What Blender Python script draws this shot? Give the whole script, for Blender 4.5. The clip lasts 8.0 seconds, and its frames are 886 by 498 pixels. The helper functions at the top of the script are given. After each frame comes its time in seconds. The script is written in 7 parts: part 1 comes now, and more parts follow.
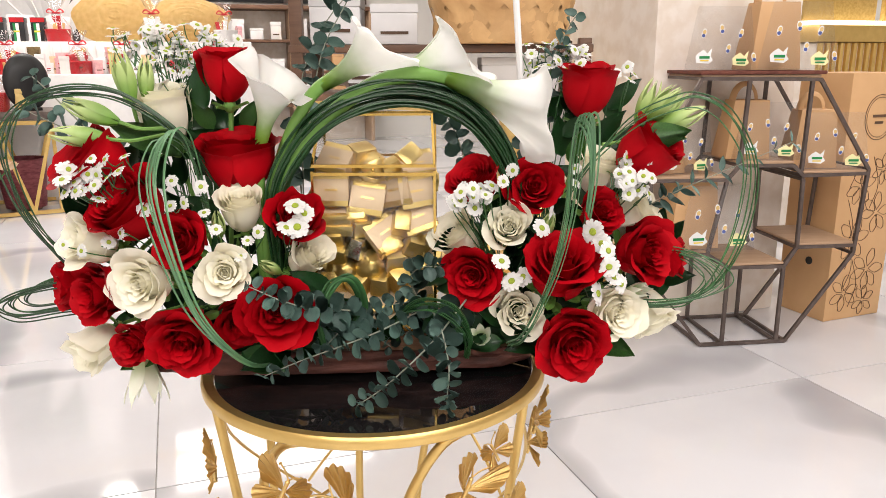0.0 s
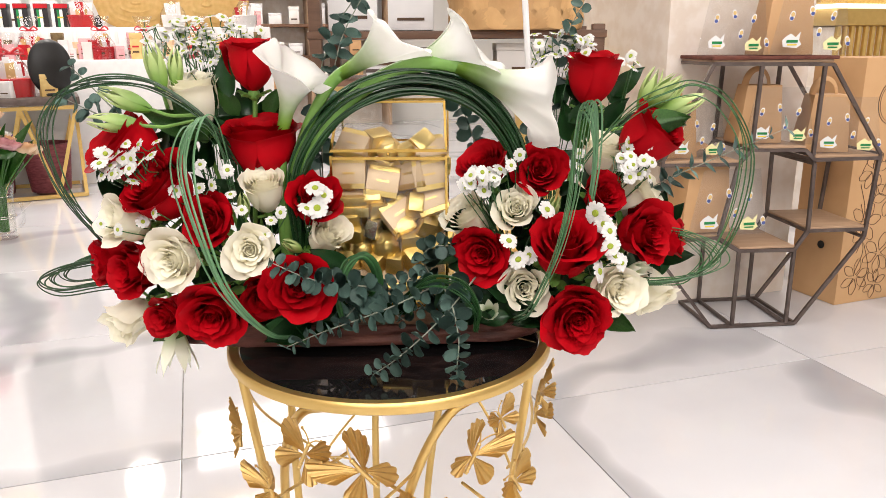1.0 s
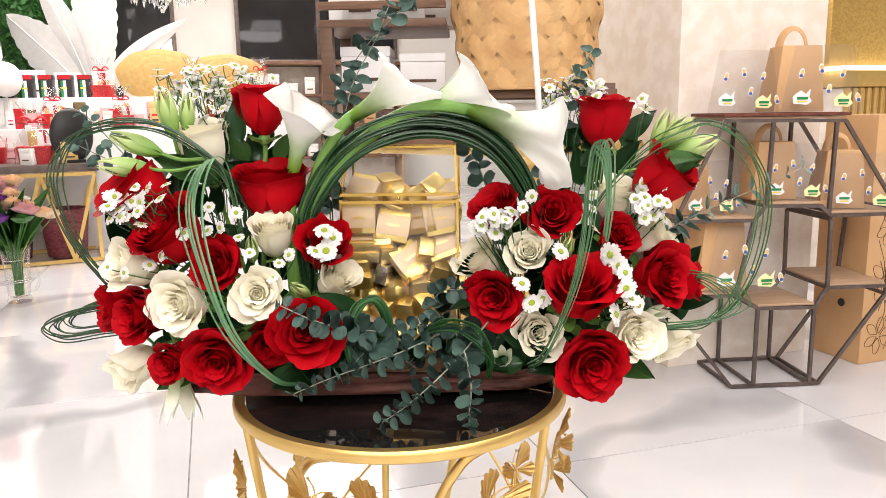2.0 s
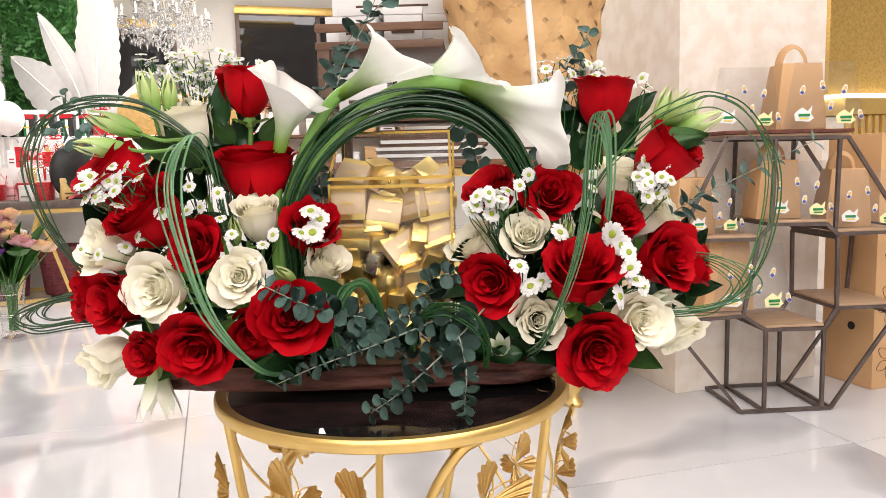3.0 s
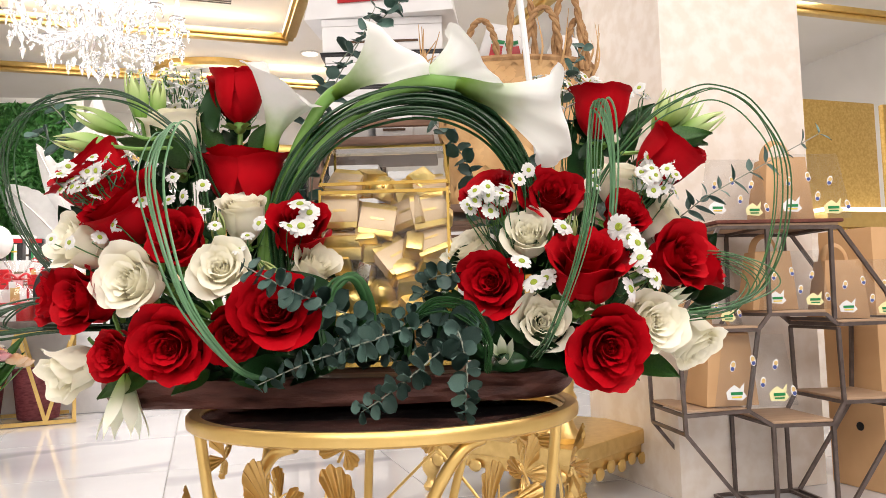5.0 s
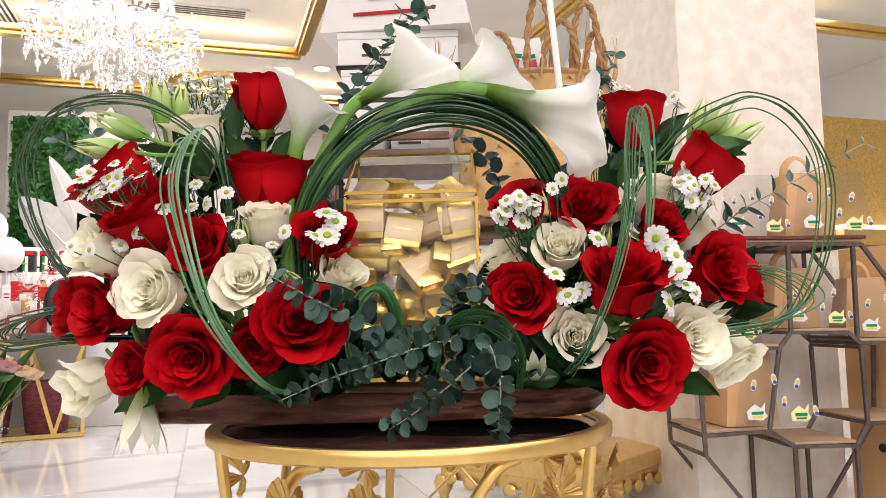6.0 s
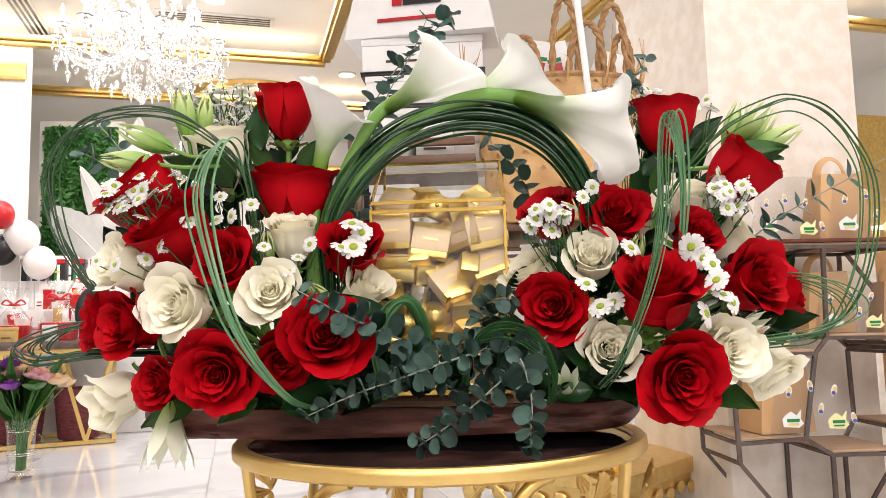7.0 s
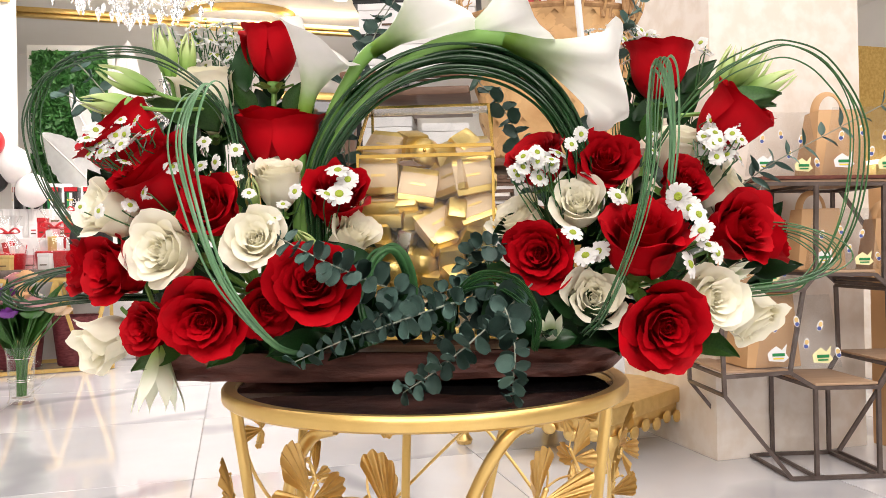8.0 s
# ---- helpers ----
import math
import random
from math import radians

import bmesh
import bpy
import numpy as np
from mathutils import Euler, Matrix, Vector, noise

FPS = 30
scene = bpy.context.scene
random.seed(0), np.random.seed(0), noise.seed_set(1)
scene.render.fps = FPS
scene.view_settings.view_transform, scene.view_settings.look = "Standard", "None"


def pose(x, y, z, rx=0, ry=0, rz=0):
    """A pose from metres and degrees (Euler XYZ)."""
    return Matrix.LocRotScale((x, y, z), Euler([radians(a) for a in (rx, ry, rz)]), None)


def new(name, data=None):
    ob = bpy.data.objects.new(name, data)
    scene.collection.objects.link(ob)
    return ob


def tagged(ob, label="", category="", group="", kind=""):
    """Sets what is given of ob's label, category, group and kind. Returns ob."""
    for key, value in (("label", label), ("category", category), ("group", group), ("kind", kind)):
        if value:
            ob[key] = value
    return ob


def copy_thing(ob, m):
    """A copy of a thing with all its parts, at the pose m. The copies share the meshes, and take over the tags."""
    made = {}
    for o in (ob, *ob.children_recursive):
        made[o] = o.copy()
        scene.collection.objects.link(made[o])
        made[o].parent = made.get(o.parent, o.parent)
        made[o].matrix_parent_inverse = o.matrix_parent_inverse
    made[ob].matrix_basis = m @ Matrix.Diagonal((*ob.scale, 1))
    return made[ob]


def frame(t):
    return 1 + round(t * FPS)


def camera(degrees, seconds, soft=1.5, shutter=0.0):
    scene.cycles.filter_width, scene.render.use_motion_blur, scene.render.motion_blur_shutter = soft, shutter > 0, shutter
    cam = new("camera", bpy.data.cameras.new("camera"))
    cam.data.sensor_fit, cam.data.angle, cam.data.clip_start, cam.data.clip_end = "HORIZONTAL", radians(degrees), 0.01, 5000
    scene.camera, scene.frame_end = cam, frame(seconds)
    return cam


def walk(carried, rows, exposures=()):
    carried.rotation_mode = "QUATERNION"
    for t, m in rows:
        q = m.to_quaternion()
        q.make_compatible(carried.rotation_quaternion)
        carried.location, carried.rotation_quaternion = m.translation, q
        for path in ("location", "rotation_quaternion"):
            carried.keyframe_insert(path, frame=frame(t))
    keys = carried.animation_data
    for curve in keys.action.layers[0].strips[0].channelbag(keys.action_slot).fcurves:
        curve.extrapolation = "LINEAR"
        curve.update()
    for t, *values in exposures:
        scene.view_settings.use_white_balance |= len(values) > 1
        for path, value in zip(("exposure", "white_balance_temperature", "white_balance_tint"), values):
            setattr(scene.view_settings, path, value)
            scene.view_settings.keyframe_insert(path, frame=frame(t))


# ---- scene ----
cam = camera(60.7, 8.0, soft=0.8)
METRES, EYE, TILT, LEAN, TURN = 0.5, 1.02, -14.1, 0.2, 0.0
ROWS = [
    (0.0, 0.0, 0.0, 0.0, -0.0, 0.0, 0.0),
    (0.5, 0.0099, -0.0903, 0.0115, 0.46, -1.18, -0.1),
    (1.0, 0.0174, -0.1207, -0.0119, 1.3, -1.18, -0.16),
    (1.5, 0.0165, -0.0967, -0.0409, 2.02, 1.53, -0.13),
    (3.0, 0.0417, 0.0445, -0.2293, 2.59, 7.37, 0.5),
    (3.5, 0.0309, 0.1706, -0.3716, 2.5, 10.84, 0.89),
    (4.0, 0.0187, 0.1999, -0.5023, 2.26, 13.92, 1.05),
    (4.5, 0.0185, 0.2136, -0.5475, 1.73, 16.65, 1.01),
    (6.0, -0.0446, 0.2932, -0.5471, 2.18, 19.53, 0.35),
    (6.5, -0.0656, 0.3096, -0.5417, 3.69, 19.85, 0.29),
    (7.0, -0.0512, 0.322, -0.5204, 4.18, 19.84, 0.2),
    (7.5, -0.0411, 0.3322, -0.5099, 3.96, 17.9, 0.27),
    (8.0, -0.0285, 0.3132, -0.4776, 3.79, 14.38, -0.07),
]
walk(cam, [(t, pose(0, 0, EYE, TILT, LEAN, TURN) @ pose(METRES * x, METRES * y, METRES * z, 90 + pitch, roll, yaw)) for t, x, y, z, yaw, pitch, roll in ROWS],
     exposures=[(0.0, -0.62), (0.3, -0.16), (0.6, -0.06), (1.0, -0.60), (1.5, -0.38), (3.0, -0.53), (4.5, -0.53), (6.0, -0.67), (7.0, -0.58), (8.0, -0.48)])

# ---- light ----
world = bpy.data.worlds.new("World")
scene.world = world
world.use_nodes = True
world.node_tree.nodes["Background"].inputs[0].default_value = (1.0, 0.96, 0.9, 1)
world.node_tree.nodes["Background"].inputs[1].default_value = 0.05

CEIL = 3.2
ANG = radians(19.2)
AX, AY = math.cos(ANG), math.sin(ANG)


def rm(a, b, z=0.0):
    """A place in the building's own axes, from the pillar's near corner."""
    return Vector((0.765 + a * AX - b * AY, 2.82 + a * AY + b * AX, z))


def area_lamp(name, at, size, watts, colour=(1, 0.932, 0.915), size_y=None):
    lamp = bpy.data.lights.new(name, "AREA")
    lamp.energy, lamp.color, lamp.size = watts, colour, size
    if size_y:
        lamp.shape, lamp.size_y = "RECTANGLE", size_y
    ob = new(name, lamp)
    ob.matrix_world = Matrix.Translation(at) @ Matrix.Rotation(ANG, 4, "Z")
    return ob


# Unseen soft panels added under the ceiling, in place of its many small downlights.
area_lamp("ceiling_cove_lamp", (-0.3, 0.2, CEIL - 0.06), 2.2, 26, size_y=2.2)
area_lamp("ceiling_cove_lamp", (-2.4, 5.2, CEIL - 0.06), 2.4, 150, size_y=2.0)
area_lamp("ceiling_cove_lamp", (1.9, 1.3, CEIL - 0.06), 2.2, 72, size_y=2.2)
area_lamp("ceiling_cove_lamp", (2.6, 5.2, CEIL - 0.06), 1.4, 70, size_y=1.4)
area_lamp("ceiling_cove_lamp", (-2.4, 1.6, CEIL - 0.06), 1.6, 30, size_y=1.6)
# Added behind the camera for more front light on the flowers.
area_lamp("ceiling_cove_lamp", (0.5, -2.1, CEIL - 0.06), 4.6, 335, size_y=3.0)
# These two are added to brighten the far wall and the wall return.
area_lamp("ceiling_cove_lamp", (-1.9, 7.6, CEIL - 0.06), 2.0, 120, size_y=1.2)
area_lamp("ceiling_cove_lamp", (-3.9, 5.4, CEIL - 0.06), 1.2, 60, size_y=1.2)


# ---- materials ----
def mat(name, base, rough=0.5, metal=0.0, other=None, amount=0.5, scale=20.0, bump=0.0, bump_scale=None, vary=0.0,
        sheen=0.0, sss=0.0, trans=0.0, ior=1.45, coat=0.0, stretch=(1, 1, 1), detail=4.0, emit=0.0, alpha=1.0, spec=0.5, through_light=0.0):
    m = bpy.data.materials.new(name)
    m.use_nodes = True
    nt = m.node_tree
    bs = nt.nodes["Principled BSDF"]
    bs.inputs["Roughness"].default_value = rough
    bs.inputs["Metallic"].default_value = metal
    bs.inputs["Sheen Weight"].default_value = sheen
    bs.inputs["Subsurface Weight"].default_value = sss
    bs.inputs["Subsurface Radius"].default_value = (0.012, 0.010, 0.008)
    bs.inputs["Subsurface Scale"].default_value = 1.0
    bs.inputs["Transmission Weight"].default_value = trans
    bs.inputs["IOR"].default_value = ior
    bs.inputs["Coat Weight"].default_value = coat
    bs.inputs["Alpha"].default_value = alpha
    bs.inputs["Specular IOR Level"].default_value = spec
    col = (*base, 1)
    bs.inputs["Base Color"].default_value = col
    tc = nt.nodes.new("ShaderNodeTexCoord")
    mp = nt.nodes.new("ShaderNodeMapping")
    mp.inputs["Scale"].default_value = stretch
    nt.links.new(tc.outputs["Object"], mp.inputs["Vector"])
    ns = nt.nodes.new("ShaderNodeTexNoise")
    ns.inputs["Scale"].default_value, ns.inputs["Detail"].default_value = scale, detail
    nt.links.new(mp.outputs[0], ns.inputs["Vector"])
    last = None
    if other:
        ramp = nt.nodes.new("ShaderNodeValToRGB")
        ramp.color_ramp.elements[0].position, ramp.color_ramp.elements[1].position = 0.5 - 0.25 * amount, 0.5 + 0.25 * amount
        ramp.color_ramp.elements[0].color, ramp.color_ramp.elements[1].color = col, (*other, 1)
        nt.links.new(ns.outputs[0], ramp.inputs[0])
        last = ramp.outputs[0]
    if vary:
        oi = nt.nodes.new("ShaderNodeObjectInfo")
        hs = nt.nodes.new("ShaderNodeHueSaturation")
        mr = nt.nodes.new("ShaderNodeMapRange")
        mr.inputs[3].default_value, mr.inputs[4].default_value = 1 - vary, 1 + vary
        nt.links.new(oi.outputs["Random"], mr.inputs[0])
        nt.links.new(mr.outputs[0], hs.inputs["Value"])
        hs.inputs["Color"].default_value = col
        if last:
            nt.links.new(last, hs.inputs["Color"])
        last = hs.outputs[0]
    if last:
        nt.links.new(last, bs.inputs["Base Color"])
    if bump:
        bn = nt.nodes.new("ShaderNodeTexNoise")
        bn.inputs["Scale"].default_value, bn.inputs["Detail"].default_value = bump_scale or scale * 3, 5
        nt.links.new(mp.outputs[0], bn.inputs["Vector"])
        bp = nt.nodes.new("ShaderNodeBump")
        bp.inputs["Strength"].default_value, bp.inputs["Distance"].default_value = bump, 0.002
        nt.links.new(bn.outputs[0], bp.inputs["Height"])
        nt.links.new(bp.outputs[0], bs.inputs["Normal"])
    if through_light:
        tl = nt.nodes.new("ShaderNodeBsdfTranslucent")
        tl.inputs["Color"].default_value = col
        if last:
            nt.links.new(last, tl.inputs["Color"])
        mx = nt.nodes.new("ShaderNodeMixShader")
        mx.inputs[0].default_value = through_light
        nt.links.new(bs.outputs[0], mx.inputs[1])
        nt.links.new(tl.outputs[0], mx.inputs[2])
        nt.links.new(mx.outputs[0], nt.nodes["Material Output"].inputs["Surface"])
    if emit:
        bs.inputs["Emission Color"].default_value = col
        bs.inputs["Emission Strength"].default_value = emit
    return m


def graded(name, low, high, z0, z1, rough=0.4, sss=0.1, thin=0.0):
    """A material whose colour passes from low to high along the thing's own z."""
    m = mat(name, high, rough, sss=sss)
    nt = m.node_tree
    bs = nt.nodes["Principled BSDF"]
    tc = nt.nodes.new("ShaderNodeTexCoord")
    sp = nt.nodes.new("ShaderNodeSeparateXYZ")
    mr = nt.nodes.new("ShaderNodeMapRange")
    mr.interpolation_type = "SMOOTHSTEP"
    ns = nt.nodes.new("ShaderNodeTexNoise")
    ns.inputs["Scale"].default_value = 60
    ad = nt.nodes.new("ShaderNodeMath")
    ad.operation = "MULTIPLY_ADD"
    ad.inputs[1].default_value = 0.25 * (z1 - z0)
    mx = nt.nodes.new("ShaderNodeMix")
    mx.data_type = "RGBA"
    nt.links.new(tc.outputs["Object"], sp.inputs[0])
    nt.links.new(tc.outputs["Object"], ns.inputs["Vector"])
    nt.links.new(ns.outputs[0], ad.inputs[0])
    nt.links.new(sp.outputs["Z"], ad.inputs[2])
    nt.links.new(ad.outputs[0], mr.inputs[0])
    mr.inputs[1].default_value, mr.inputs[2].default_value = z0, z1
    nt.links.new(mr.outputs[0], mx.inputs["Factor"])
    mx.inputs[6].default_value, mx.inputs[7].default_value = (*low, 1), (*high, 1)
    nt.links.new(mx.outputs[2], bs.inputs["Base Color"])
    if thin:
        tl = nt.nodes.new("ShaderNodeBsdfTranslucent")
        ms = nt.nodes.new("ShaderNodeMixShader")
        ms.inputs[0].default_value = thin
        nt.links.new(mx.outputs[2], tl.inputs["Color"])
        nt.links.new(bs.outputs[0], ms.inputs[1])
        nt.links.new(tl.outputs[0], ms.inputs[2])
        nt.links.new(ms.outputs[0], nt.nodes["Material Output"].inputs["Surface"])
    return m


def marble(name):
    m = mat(name, (0.82, 0.81, 0.8), 0.07, coat=0.3)
    nt = m.node_tree
    bs = nt.nodes["Principled BSDF"]
    tc = nt.nodes.new("ShaderNodeTexCoord")
    oi = nt.nodes.new("ShaderNodeObjectInfo")
    off = nt.nodes.new("ShaderNodeVectorMath")
    sc = nt.nodes.new("ShaderNodeVectorMath")
    sc.operation = "SCALE"
    sc.inputs[0].default_value, off.operation = (7, 13, 0), "ADD"
    nt.links.new(oi.outputs["Random"], sc.inputs["Scale"])
    nt.links.new(tc.outputs["Object"], off.inputs[0])
    nt.links.new(sc.outputs[0], off.inputs[1])
    warp = nt.nodes.new("ShaderNodeTexNoise")
    warp.inputs["Scale"].default_value, warp.inputs["Detail"].default_value = 1.3, 6
    nt.links.new(off.outputs[0], warp.inputs["Vector"])
    wv = nt.nodes.new("ShaderNodeTexWave")
    wv.inputs["Scale"].default_value, wv.inputs["Distortion"].default_value = 0.35, 9
    wv.inputs["Detail"].default_value, wv.inputs["Detail Scale"].default_value = 4, 1.2
    nt.links.new(off.outputs[0], wv.inputs["Vector"])
    r1 = nt.nodes.new("ShaderNodeValToRGB")
    r1.color_ramp.elements[0].position, r1.color_ramp.elements[1].position = 0.0, 0.10
    r1.color_ramp.elements[0].color, r1.color_ramp.elements[1].color = (0.48, 0.485, 0.51, 1), (0.69, 0.695, 0.72, 1)
    nt.links.new(wv.outputs["Fac"], r1.inputs[0])
    r2 = nt.nodes.new("ShaderNodeValToRGB")
    r2.color_ramp.elements[0].position, r2.color_ramp.elements[1].position = 0.3, 0.6
    r2.color_ramp.elements[0].color, r2.color_ramp.elements[1].color = (0.86, 0.85, 0.85, 1), (1, 1, 1, 1)
    nt.links.new(warp.outputs[0], r2.inputs[0])
    mx = nt.nodes.new("ShaderNodeMix")
    mx.data_type, mx.blend_type = "RGBA", "MULTIPLY"
    mx.inputs["Factor"].default_value = 1
    nt.links.new(r1.outputs[0], mx.inputs[6])
    nt.links.new(r2.outputs[0], mx.inputs[7])
    nt.links.new(mx.outputs[2], bs.inputs["Base Color"])
    return m


def glass(name, tint=(1, 1, 1), rough=0.0, sheen=0.035):
    m = bpy.data.materials.new(name)
    m.use_nodes = True
    nt = m.node_tree
    nt.nodes.remove(nt.nodes["Principled BSDF"])
    tr = nt.nodes.new("ShaderNodeBsdfTransparent")
    gl = nt.nodes.new("ShaderNodeBsdfGlossy")
    gl.inputs["Roughness"].default_value = rough
    lw = nt.nodes.new("ShaderNodeLayerWeight")
    pw = nt.nodes.new("ShaderNodeMath")
    pw.operation = "POWER"
    pw.inputs[1].default_value = 4.0
    fr = nt.nodes.new("ShaderNodeMath")
    fr.operation = "MULTIPLY_ADD"
    fr.inputs[1].default_value, fr.inputs[2].default_value = 0.9, sheen
    nt.links.new(lw.outputs["Facing"], pw.inputs[0])
    nt.links.new(pw.outputs[0], fr.inputs[0])
    mx = nt.nodes.new("ShaderNodeMixShader")
    tr.inputs[0].default_value = (*tint, 1)
    nt.links.new(fr.outputs[0], mx.inputs[0])
    nt.links.new(tr.outputs[0], mx.inputs[1])
    nt.links.new(gl.outputs[0], mx.inputs[2])
    nt.links.new(mx.outputs[0], nt.nodes["Material Output"].inputs[0])
    return m


